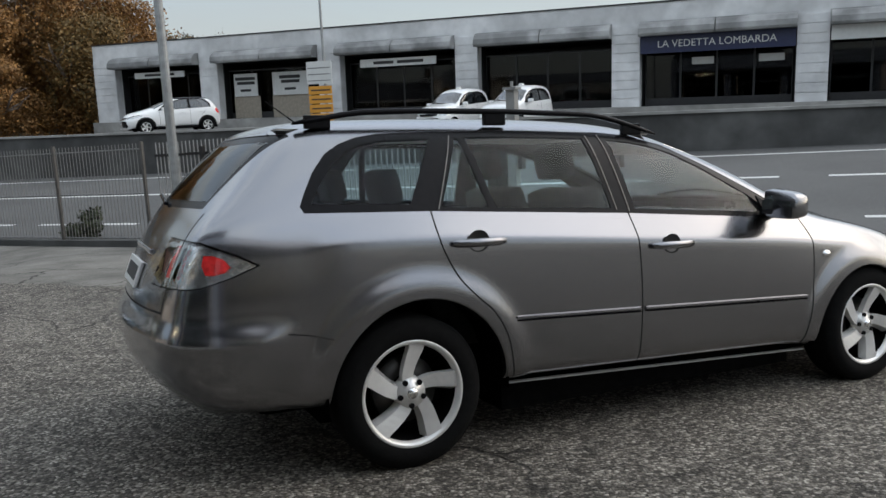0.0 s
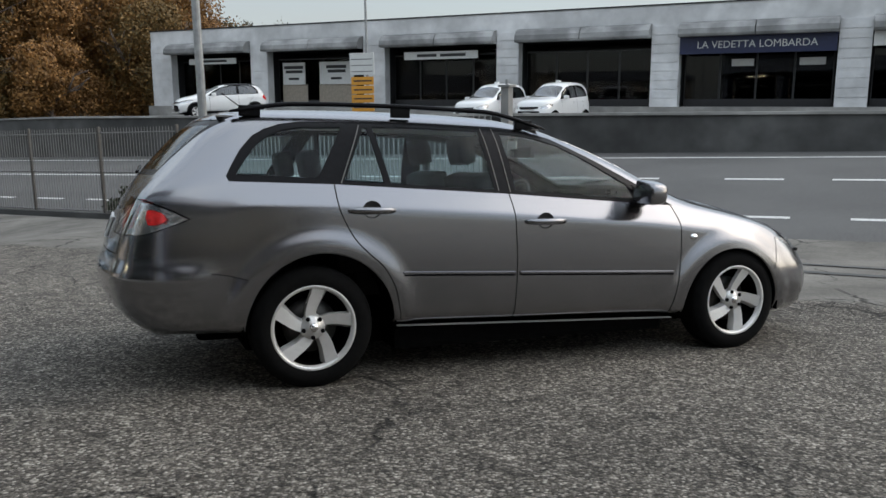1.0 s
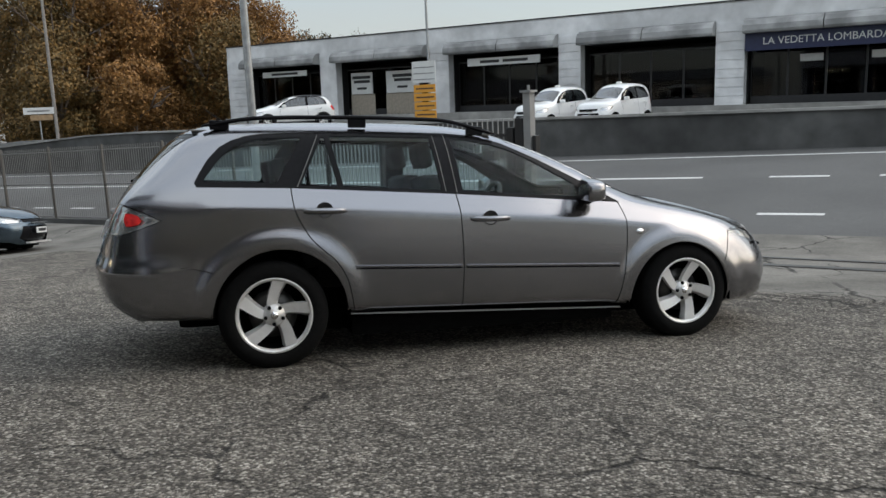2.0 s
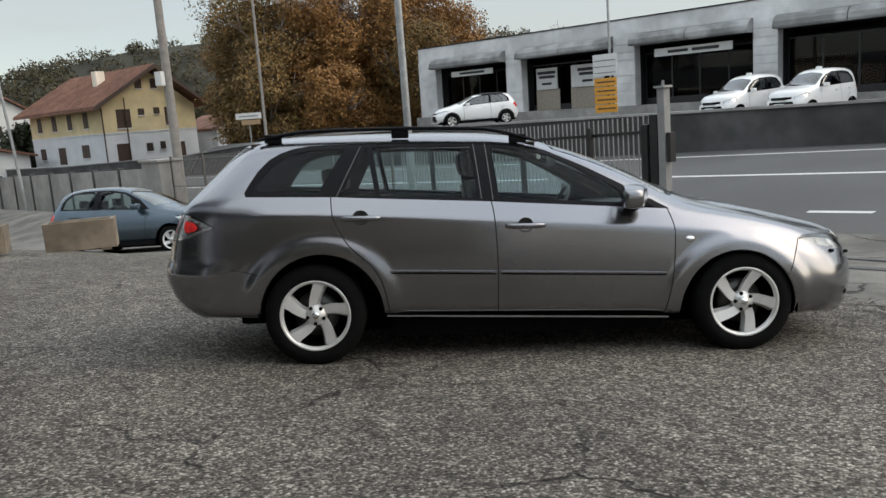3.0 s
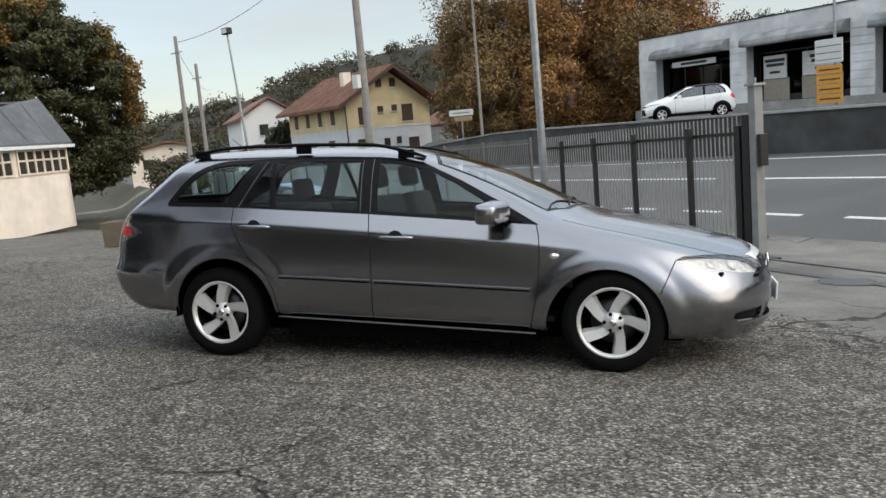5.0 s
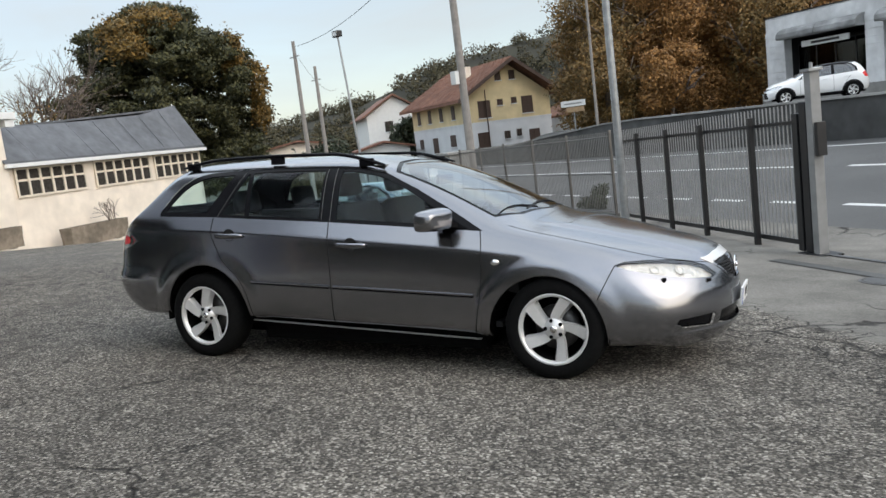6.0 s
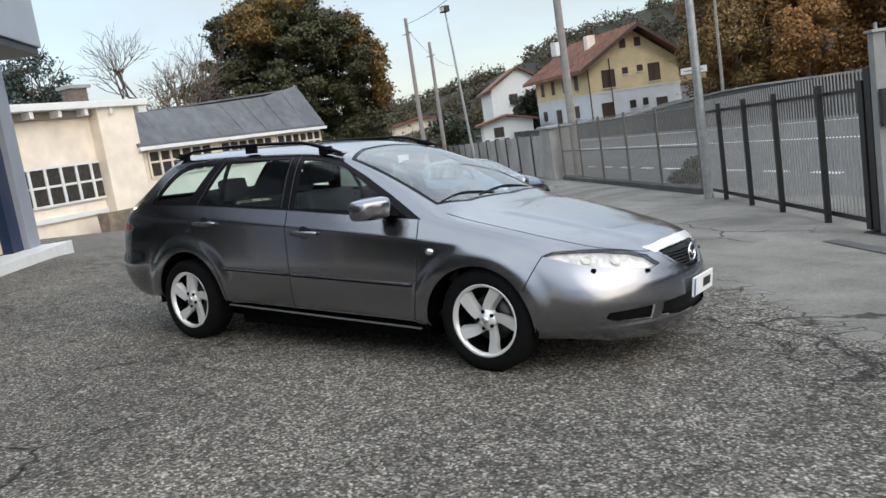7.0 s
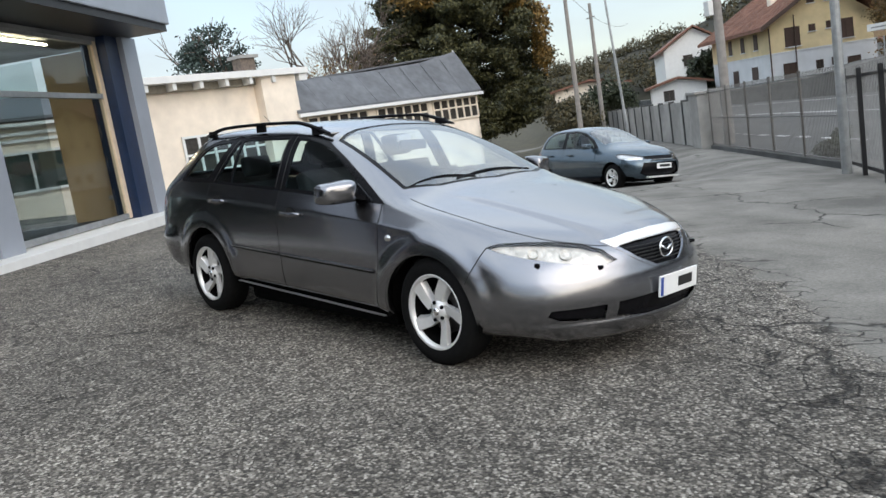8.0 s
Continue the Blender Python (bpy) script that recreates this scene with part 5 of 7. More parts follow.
# ---- vehicles: a smooth skin grown from a few longitudinal lines, then cut into panels ----
def skin_from_cage(side, top, front, rear, levels=3, crease=None):
    """side[i]: lines L1..L5 at station i (rear to front); top[i]: lines L6..L8 (centre last).
    front and rear[row]: columns L6..L8 of the end faces, rows L4..L1. All (x, y, z) with y >= 0; mirrored to both sides."""
    bm = bmesh.new()
    cache = {}

    def v(p):
        key = tuple(round(c, 4) for c in p)
        if key not in cache:
            cache[key] = bm.verts.new(p)
        return cache[key]

    n = len(side)
    for sign in (1, -1):
        g = [[(x, sign * y, z) for x, y, z in list(side[i]) + list(top[i])] for i in range(n)]
        for i in range(n - 1):
            for k in range(7):
                bm.faces.new([v(p) for p in (g[i][k], g[i + 1][k], g[i + 1][k + 1], g[i][k + 1])])
        for end, i in ((rear, 0), (front, n - 1)):
            rows = [g[i][4:]] + [[g[i][3 - r]] + [(x, sign * y, z) for x, y, z in end[r]] for r in range(4)]
            for p, q in zip(rows, rows[1:]):
                for k in range(3):
                    bm.faces.new([v(c) for c in (p[k], p[k + 1], q[k + 1], q[k])])
        # floor pan edge turned inwards
        low = [g[i][0] for i in range(n)]
        inn = [(x, y * 0.8, z + 0.02) for x, y, z in low]
        for i in range(n - 1):
            bm.faces.new([v(c) for c in (low[i], inn[i], inn[i + 1], low[i + 1])])
    bmesh.ops.recalc_face_normals(bm, faces=bm.faces[:])
    if crease:
        layer = bm.edges.layers.float.new("crease_edge")
        for e in bm.edges:
            e[layer] = crease(e.verts[0].co, e.verts[1].co)
    me = bpy.data.meshes.new("cage")
    bm.to_mesh(me)
    bm.free()
    ob = new("cage", me)
    mod = ob.modifiers.new("sub", "SUBSURF")
    mod.levels = levels
    out = bpy.data.meshes.new_from_object(ob.evaluated_get(bpy.context.evaluated_depsgraph_get()))
    bpy.data.objects.remove(ob)
    bm = bmesh.new()
    bm.from_mesh(out)
    return bm


def inside_poly(c, poly, a, b, eps=1e-6):
    for p, q in zip(poly, poly[1:] + poly[:1]):
        if (q[0] - p[0]) * (c[b] - p[1]) - (q[1] - p[1]) * (c[a] - p[0]) < -eps:
            return False
    return True


def cut(bm, poly, axes, want):
    """Cuts the outline into the skin and returns its faces."""
    a, b = axes
    area = sum(p[0] * q[1] - q[0] * p[1] for p, q in zip(poly, poly[1:] + poly[:1]))
    if area < 0:
        poly = poly[::-1]
    lo = [min(p[k] for p in poly) - 0.15 for k in (0, 1)]
    hi = [max(p[k] for p in poly) + 0.15 for k in (0, 1)]

    def near(f):
        c = f.calc_center_median()
        return lo[0] < c[a] < hi[0] and lo[1] < c[b] < hi[1] and want(f)

    pool = {f for f in bm.faces if near(f)}
    for p, q in zip(poly, poly[1:] + poly[:1]):
        co, no = Vector((0, 0, 0)), Vector((0, 0, 0))
        co[a], co[b] = p
        no[a], no[b] = q[1] - p[1], p[0] - q[0]
        if no.length < 1e-9:
            continue
        no.normalize()
        # only faces near this edge need the cut
        mid, half = ((p[0] + q[0]) / 2, (p[1] + q[1]) / 2), math.hypot(q[0] - p[0], q[1] - p[1]) / 2 + 0.06
        some = []
        for f in pool:
            c = f.calc_center_median()
            if abs(c[a] - mid[0]) < half and abs(c[b] - mid[1]) < half:
                some.append(f)
        geom = list({g for f in some for g in (f, *f.edges, *f.verts)})
        if geom:
            got = bmesh.ops.bisect_plane(bm, geom=geom, dist=1e-5, plane_co=co, plane_no=no)["geom"]
            pool.update(g for g in got if isinstance(g, bmesh.types.BMFace))
            pool = {f for f in pool if f.is_valid}
    return [f for f in pool if near(f) and inside_poly(f.calc_center_median(), poly, a, b)]


def lift_out(bm, faces, thick=0.0, push=0.0):
    """Takes faces out of the skin into a mesh of their own, with some thickness."""
    faces = list(faces)
    out = bmesh.new()
    seen = {}
    bm.normal_update()
    for f in faces:
        vs = []
        for vv in f.verts:
            if vv not in seen:
                seen[vv] = out.verts.new(vv.co - vv.normal * push)
            vs.append(seen[vv])
        try:
            out.faces.new(vs)
        except ValueError:
            pass
    bmesh.ops.delete(bm, geom=faces, context="FACES")
    if thick:
        thicken(out, thick)
    return out


def thicken(bm, t):
    bm.normal_update()
    ring = [e for e in bm.edges if e.is_boundary]
    inner = {vv: bm.verts.new(vv.co - vv.normal * t) for vv in list(bm.verts)}
    for e in ring:
        a, b = e.verts
        f = e.link_faces[0]
        for lp in f.loops:
            if lp.edge == e:
                a, b = lp.vert, lp.link_loop_next.vert
        try:
            bm.faces.new((b, a, inner[a], inner[b]))
        except ValueError:
            pass
    loose = [vv for vv in inner.values() if not vv.link_faces]
    for vv in loose:
        bm.verts.remove(vv)


SKIN = {}


def keep_skin(bm):
    """Remembers the uncut skin, so that every panel cut from it shades as one smooth surface."""
    bm.normal_update()
    side_face = max(bm.faces, key=lambda f: f.calc_center_median().y)
    if side_face.normal.y < 0:
        bmesh.ops.reverse_faces(bm, faces=bm.faces[:])
        bm.normal_update()
    SKIN["tree"] = BVHTree.FromBMesh(bm)
    bm.faces.ensure_lookup_table()
    SKIN["faces"] = [([v.co.copy() for v in f.verts], [v.normal.copy() for v in f.verts]) for f in bm.faces]


def skin_normal(p):
    hit, flat, index, _ = SKIN["tree"].find_nearest(p)
    cos, nos = SKIN["faces"][index]
    w = poly_3d_calc(cos, hit)
    return sum((n * k for n, k in zip(nos, w)), Vector((0, 0, 0))).normalized()


def panel(name, bm, mat, parent, label="", smooth=True):
    """A panel cut from the skin; it keeps the skin's normals."""
    me = bpy.data.meshes.new(name)
    bm.to_mesh(me)
    bm.free()
    ob = part_mesh(name, me, mat, parent, label, smooth=True)
    me.normals_split_custom_set_from_vertices([skin_normal(v.co) for v in me.vertices])
    return ob


def ribbon(name, pts, width, along, mat, parent, label="", lift=0.0008):
    """A narrow dark joint laid on the skin along a smooth line; along gives the way of looking at it: side, top, nose or tail."""
    dense = []
    for k in range(len(pts) - 1):
        p0, p1, p2, p3 = (Vector(pts[max(0, k - 1)]), Vector(pts[k]), Vector(pts[k + 1]), Vector(pts[min(len(pts) - 1, k + 2)]))
        n = max(2, int((p2 - p1).length / 0.02))
        for j in range(n):
            t = j / n
            dense.append(0.5 * (2 * p1 + (p2 - p0) * t + (2 * p0 - 5 * p1 + 4 * p2 - p3) * t * t + (3 * p1 - p0 - 3 * p2 + p3) * t ** 3))
    dense.append(Vector(pts[-1]))
    spots = []
    for u, v in dense:
        start, way = {"near": ((u, -2, v), (0, 1, 0)), "far": ((u, 2, v), (0, -1, 0)), "top": ((v, u, 3), (0, 0, -1)), "nose": ((5, u, v), (-1, 0, 0)), "tail": ((-3, u, v), (1, 0, 0))}[along]
        hit, no, index, _ = SKIN["tree"].ray_cast(Vector(start), Vector(way))
        if hit is not None:
            spots.append((hit, skin_normal(hit)))
    bm = bmesh.new()
    rows = []
    for k, (p, no) in enumerate(spots):
        t = spots[min(k + 1, len(spots) - 1)][0] - spots[max(k - 1, 0)][0]
        sidew = t.cross(no).normalized() * width / 2
        rows.append([bm.verts.new(p + no * lift + sidew * e) for e in (-1, 1)])
    for a, b in zip(rows, rows[1:]):
        bm.faces.new((a[0], a[1], b[1], b[0]))
    return part(name, bm, mat, parent, label, smooth=True)


def circle(cx, cz, r, n=28, a0=0.0, a1=360.0):
    return [(cx + r * math.cos(radians(a0 + (a1 - a0) * k / n)), cz + r * math.sin(radians(a0 + (a1 - a0) * k / n))) for k in range(n if a1 - a0 == 360 else n + 1)]


def shrink(poly, by):
    """A convex outline moved inwards by a distance."""
    area = sum(p[0] * q[1] - q[0] * p[1] for p, q in zip(poly, poly[1:] + poly[:1]))
    if area < 0:
        poly = poly[::-1]
    n = len(poly)
    lines = []
    for p, q in zip(poly, poly[1:] + poly[:1]):
        ln = math.hypot(q[0] - p[0], q[1] - p[1])
        nx, ny = -(q[1] - p[1]) / ln, (q[0] - p[0]) / ln
        lines.append((p[0] + nx * by, p[1] + ny * by, q[0] - p[0], q[1] - p[1]))
    out = []
    for k in range(n):
        x1, y1, dx1, dy1 = lines[k - 1]
        x2, y2, dx2, dy2 = lines[k]
        den = dx1 * dy2 - dy1 * dx2
        if abs(den) < 1e-9:
            out.append((x2, y2))
            continue
        t = ((x2 - x1) * dy2 - (y2 - y1) * dx2) / den
        out.append((x1 + dx1 * t, y1 + dy1 * t))
    return out


def wheel(parent, m, R=0.312, W=0.205, rim=0.216, spokes=5, name="wheel"):
    """Tyre, alloy rim with twisted spokes, hub cap and nuts; outer face towards -y."""
    w = new(name)
    w.parent, w.matrix_basis = parent, m
    bm = bmesh.new()
    h = W / 2
    prof = [(rim - 0.012, -h + 0.012), (rim + 0.012, -h), (rim + 0.05, -h - 0.006), (R - 0.03, -h + 0.004), (R - 0.008, -h + 0.018), (R, -h + 0.035), (R, h - 0.035), (R - 0.008, h - 0.018), (R - 0.03, h), (rim, h - 0.01)]
    lathe(bm, prof, 56)
    part("tyre", bm, RUBBER, w, "black rubber tyre", smooth=True)
    bm = bmesh.new()
    lathe(bm, [(rim - 0.02, -h + 0.03), (rim - 0.012, -h + 0.008), (rim + 0.002, -h + 0.002), (rim + 0.006, -h + 0.01), (rim - 0.004, -h + 0.02), (rim - 0.018, -h + 0.034)], 56)
    rim_ob = part("rim", bm, ALLOY, w, "silver alloy rim", smooth=True)
    bm = bmesh.new()
    lathe(bm, [(rim - 0.016, -h + 0.03), (rim - 0.022, -h + 0.05), (rim - 0.03, h - 0.02)], 40)
    # barrel is black in place of the shade inside the rim
    part("barrel", bm, WELL_SHADE_BLACK, rim_ob, "inner barrel blackened for shade", smooth=True)
    yf = -h + 0.018
    for k in range(spokes):
        bm = bmesh.new()
        a0 = 2 * math.pi * k / spokes
        rings = []
        for j in range(6):
            t = j / 5
            r = 0.05 + (rim - 0.012 - 0.05) * t
            ang = a0 + 0.4 * (1 - t) ** 1.6
            wd = 0.029 + 0.012 * t
            y = yf + 0.016 * (1 - t) - 0.006
            c, s = math.cos(ang), math.sin(ang)
            tx, tz = -s, c
            # broad face, the leading edge rolled back
            ring = [(r * c + tx * wd, y + 0.03, r * s + tz * wd), (r * c + tx * wd * 0.93, y + 0.001, r * s + tz * wd * 0.93), (r * c - tx * wd * 0.8, y + 0.009, r * s - tz * wd * 0.8), (r * c - tx * wd * 1.25, y + 0.045, r * s - tz * wd * 1.25), (r * c, y + 0.055, r * s)]
            rings.append([bm.verts.new(p) for p in ring])
        for p, q in zip(rings, rings[1:]):
            for e in range(5):
                bm.faces.new((p[e], p[(e + 1) % 5], q[(e + 1) % 5], q[e]))
        bm.faces.new(rings[0])
        bm.faces.new(rings[-1])
        part("spoke", bm, ALLOY, rim_ob, smooth=False)
    bm = bmesh.new()
    lathe(bm, [(0.0005, yf - 0.006), (0.022, yf - 0.004), (0.03, yf + 0.002), (0.062, yf + 0.012), (0.068, yf + 0.05)], 30)
    part("hub", bm, ALLOY, rim_ob, smooth=True)
    bm = bmesh.new()
    lathe(bm, [(0.0005, yf - 0.011), (0.02, yf - 0.01), (0.024, yf - 0.002)], 24)
    part("hub_cap", bm, CHROME, rim_ob, smooth=True)
    for k in range(5):
        a = 2 * math.pi * (k + 0.5) / 5 + 0.1
        p = (0.052 * math.cos(a), 0.052 * math.sin(a))
        part("wheel_nut", tubed((p[0], yf + 0.0, p[1]), (p[0], yf + 0.03, p[1]), 0.0115, seg=8), BLACK_TRIM, rim_ob, "black wheel nut recess")
    bm = bmesh.new()
    lathe(bm, [(0.06, 0.0), (0.14, 0.0), (0.14, 0.02), (0.06, 0.02)], 32)
    part("brake_disc", bm, STEEL_DARK, w, smooth=True)
    bm = bmesh.new()
    lathe(bm, [(0.0005, 0.045), (rim - 0.03, 0.045)], 32)
    part("backing_plate", bm, WELL_SHADE_BLACK, w)
    return w


CAR = Matrix(((0.90122, -0.43300, 0.01741, 0.083), (0.43060, 0.89930, 0.07640, 4.472), (-0.04874, -0.06135, 0.99693, -0.0625), (0, 0, 0, 1)))


# wheel arches of the estate: centre along, height, radius, flare
ARCHES = ((0.045, 0.315, 0.385, 0.02), (2.635, 0.275, 0.37, 0.018))


def estate_car():
    car = thing("estate_car", "metallic grey estate car with black roof rails and alloy wheels", "car", CAR)
    # stations rear to front: L1..L5 on the side (x, half width, z)
    side = [
        [(-0.7, 0.69, 0.285), (-0.85, 0.775, 0.4), (-0.9, 0.805, 0.64), (-0.845, 0.805, 0.91), (-0.775, 0.752, 1.04)],
        [(-0.57, 0.79, 0.285), (-0.65, 0.855, 0.4), (-0.68, 0.875, 0.63), (-0.66, 0.862, 0.935), (-0.63, 0.8, 1.055)],
        [(-0.38, 0.82, 0.285), (-0.4, 0.862, 0.4), (-0.4, 0.88, 0.62), (-0.4, 0.868, 0.935), (-0.4, 0.805, 1.055)],
        [(-0.18, 0.83, 0.28), (-0.18, 0.868, 0.39), (-0.18, 0.888, 0.61), (-0.18, 0.876, 0.935), (-0.18, 0.81, 1.052)],
        [(0.15, 0.842, 0.3), (0.15, 0.868, 0.38), (0.15, 0.888, 0.6), (0.15, 0.878, 0.925), (0.15, 0.812, 1.042)],
        [(0.6, 0.84, 0.29), (0.6, 0.868, 0.37), (0.6, 0.884, 0.59), (0.6, 0.874, 0.9), (0.6, 0.815, 1.015)],
        [(1.1, 0.84, 0.275), (1.1, 0.868, 0.355), (1.1, 0.884, 0.57), (1.1, 0.874, 0.865), (1.1, 0.815, 0.98)],
        [(1.5, 0.84, 0.265), (1.5, 0.868, 0.345), (1.5, 0.884, 0.555), (1.5, 0.874, 0.842), (1.5, 0.812, 0.955)],
        [(1.85, 0.84, 0.255), (1.85, 0.868, 0.335), (1.85, 0.884, 0.545), (1.85, 0.872, 0.82), (1.85, 0.805, 0.93)],
        [(2.15, 0.84, 0.245), (2.15, 0.87, 0.33), (2.15, 0.886, 0.535), (2.15, 0.87, 0.8), (2.15, 0.795, 0.915)],
        [(2.38, 0.835, 0.21), (2.38, 0.872, 0.325), (2.38, 0.888, 0.53), (2.38, 0.868, 0.77), (2.38, 0.785, 0.895)],
        [(2.64, 0.83, 0.2), (2.64, 0.872, 0.32), (2.64, 0.888, 0.52), (2.64, 0.862, 0.755), (2.64, 0.775, 0.855)],
        [(2.9, 0.82, 0.19), (2.9, 0.868, 0.31), (2.9, 0.878, 0.5), (2.9, 0.848, 0.69), (2.9, 0.755, 0.8)],
        [(3.12, 0.785, 0.195), (3.15, 0.838, 0.3), (3.17, 0.85, 0.44), (3.14, 0.825, 0.6), (3.1, 0.715, 0.745)],
        [(3.27, 0.7, 0.19), (3.345, 0.755, 0.29), (3.36, 0.765, 0.42), (3.33, 0.73, 0.555), (3.27, 0.63, 0.675)],
    ]
    top = [
        [(-0.765, 0.60, 1.055), (-0.80, 0.34, 1.065), (-0.81, 0.0, 1.068)],
        [(-0.58, 0.635, 1.225), (-0.64, 0.36, 1.245), (-0.66, 0.0, 1.25)],
        [(-0.40, 0.605, 1.385), (-0.46, 0.36, 1.415), (-0.47, 0.0, 1.425)],
        [(-0.18, 0.615, 1.398), (-0.18, 0.38, 1.43), (-0.18, 0.0, 1.442)],
        [(0.15, 0.625, 1.402), (0.15, 0.39, 1.438), (0.15, 0.0, 1.452)],
        [(0.60, 0.63, 1.402), (0.60, 0.39, 1.44), (0.60, 0.0, 1.454)],
        [(1.05, 0.63, 1.392), (1.05, 0.39, 1.43), (1.05, 0.0, 1.444)],
        [(1.38, 0.635, 1.358), (1.36, 0.40, 1.395), (1.34, 0.0, 1.41)],
        [(1.75, 0.665, 1.225), (1.77, 0.42, 1.27), (1.80, 0.0, 1.29)],
        [(2.06, 0.70, 1.075), (2.12, 0.44, 1.115), (2.17, 0.0, 1.135)],
        [(2.34, 0.66, 0.94), (2.42, 0.44, 0.962), (2.48, 0.0, 0.972)],
        [(2.64, 0.63, 0.885), (2.68, 0.40, 0.908), (2.70, 0.0, 0.918)],
        [(2.92, 0.61, 0.825), (2.96, 0.38, 0.845), (2.98, 0.0, 0.855)],
        [(3.16, 0.57, 0.76), (3.24, 0.34, 0.778), (3.29, 0.0, 0.788)],
        [(3.41, 0.49, 0.69), (3.53, 0.27, 0.708), (3.58, 0.0, 0.716)],
    ]
    rear = [
        [(-0.87, 0.62, 0.905), (-0.9, 0.32, 0.91), (-0.91, 0.0, 0.91)],
        [(-0.962, 0.62, 0.645), (-1.005, 0.32, 0.645), (-1.02, 0.0, 0.645)],
        [(-0.92, 0.6, 0.41), (-0.965, 0.32, 0.41), (-0.98, 0.0, 0.41)],
        [(-0.74, 0.54, 0.265), (-0.77, 0.30, 0.265), (-0.78, 0.0, 0.265)],
    ]
    front = [
        [(3.49, 0.54, 0.575), (3.605, 0.29, 0.59), (3.65, 0.0, 0.60)],
        [(3.52, 0.56, 0.43), (3.64, 0.30, 0.43), (3.685, 0.0, 0.43)],
        [(3.50, 0.55, 0.285), (3.62, 0.30, 0.28), (3.665, 0.0, 0.28)],
        [(3.43, 0.52, 0.18), (3.54, 0.28, 0.175), (3.58, 0.0, 0.175)],
    ]
    lines = {tuple(round(c, 3) for c in p): k for row in side for k, p in enumerate(row)}

    def fold(a, b):
        ka, kb = (lines.get(tuple(round(c, 3) for c in (p.x, abs(p.y), p.z))) for p in (a, b))
        if ka == kb == 3:
            return 0.5 * smooth01(-0.8, -0.45, min(a.x, b.x)) * (1 - smooth01(2.7, 3.1, max(a.x, b.x)))
        if ka == kb == 4:
            return 0.3 * smooth01(-0.8, -0.4, min(a.x, b.x))
        return 0.0

    bm = skin_from_cage(side, top, front, rear, levels=4, crease=fold)
    for v in bm.verts:
        x, y, z = v.co
        sg = 1 if y > 0 else -1
        if abs(y) > 0.55 and z < 0.95:
            # flared wheel arches
            for cx, cz, r, reach in ARCHES:
                q = math.hypot(x - cx, (z - cz) * 1.04)
                v.co.y += sg * reach * (1 - smooth01(r + 0.055, r + 0.15, q)) * smooth01(-0.2, 0.15, z - cz + 0.1)
        # rear bumper stands proud of the tailgate and wings, with a shelf along its top
        if x < -0.3:
            proud = 0.03 * (1 - smooth01(0.585, 0.69, z)) * smooth01(0.4, 0.66, -x) * smooth01(0.2, 0.34, z)
            out = Vector((-1.0 * smooth01(0.55, 0.9, -x), sg * min(1.0, abs(y) / 0.5), 0))
            if out.length > 1e-6:
                v.co += out.normalized() * proud
        # bonnet with a raised middle that narrows to the grille
        if x > 2.3 and z > 0.66:
            half = float(np.interp(x, (2.4, 3.5), (0.52, 0.33)))
            v.co.z += 0.014 * (1 - smooth01(half - 0.035, half + 0.035, abs(y))) * smooth01(2.45, 2.7, x) * (1 - smooth01(3.45, 3.56, x))
        # front bumper: fuller chin below the lamps
        if x > 3.05 and z < 0.56:
            v.co += Vector((1.0, 0, 0)) * 0.004 * (1 - smooth01(0.5, 0.55, z)) * smooth01(0.16, 0.22, z) * smooth01(3.05, 3.3, x)
            v.co.x += 0.016 * (1 - smooth01(0.265, 0.295, z)) * smooth01(0.15, 0.2, z) * smooth01(3.15, 3.4, x)
    keep_skin(bm)
    XZ, YX, YZ = (0, 2), (1, 0), (1, 2)

    def flank(sg):
        return lambda f: f.calc_center_median().y * sg > 0.45

    body = new("body")
    body.parent = car
    body["label"] = "metallic grey painted bodyshell"
    # wheel arches
    for sg in (-1, 1):
        for cx, cz, r, _ in ARCHES:
            fs = cut(bm, circle(cx, cz, r, 40), XZ, lambda f, sg=sg: f.calc_center_median().y * sg > 0.5 and f.calc_center_median().z < 0.85)
            bmesh.ops.delete(bm, geom=fs, context="FACES")
    # side window band, then its panes
    dlo_rear = [(-0.40, 1.050), (0.12, 1.036), (0.12, 1.362), (-0.02, 1.357), (-0.12, 1.342), (-0.20, 1.315), (-0.27, 1.275), (-0.335, 1.205), (-0.385, 1.125), (-0.412, 1.075)]
    dlo_mid = [(0.12, 1.036), (1.10, 0.983), (1.10, 1.358), (0.55, 1.368), (0.12, 1.362)]
    dlo_front = [(1.10, 0.983), (2.225, 0.905), (1.95, 1.06), (1.70, 1.19), (1.46, 1.298), (1.25, 1.345), (1.10, 1.358)]
    panes = {
        "quarter_window": [(-0.365, 1.083), (0.04, 1.068), (0.20, 1.335), (-0.02, 1.328), (-0.11, 1.312), (-0.185, 1.283), (-0.25, 1.235), (-0.31, 1.165), (-0.355, 1.10)],
        "rear_side_window": [(0.425, 1.040), (1.02, 1.008), (0.99, 1.333), (0.55, 1.342), (0.37, 1.340)],
        "small_rear_window": [(0.175, 1.052), (0.39, 1.042), (0.338, 1.336), (0.322, 1.336)],
        "front_side_window": [(1.155, 1.002), (2.02, 0.948), (1.90, 1.04), (1.66, 1.178), (1.5, 1.255), (1.37, 1.292), (1.25, 1.312), (1.125, 1.322)],
    }
    glass_of = {"quarter_window": GLASS_TINT, "rear_side_window": GLASS_TINT, "small_rear_window": GLASS_TINT, "front_side_window": GLASS_TINT}
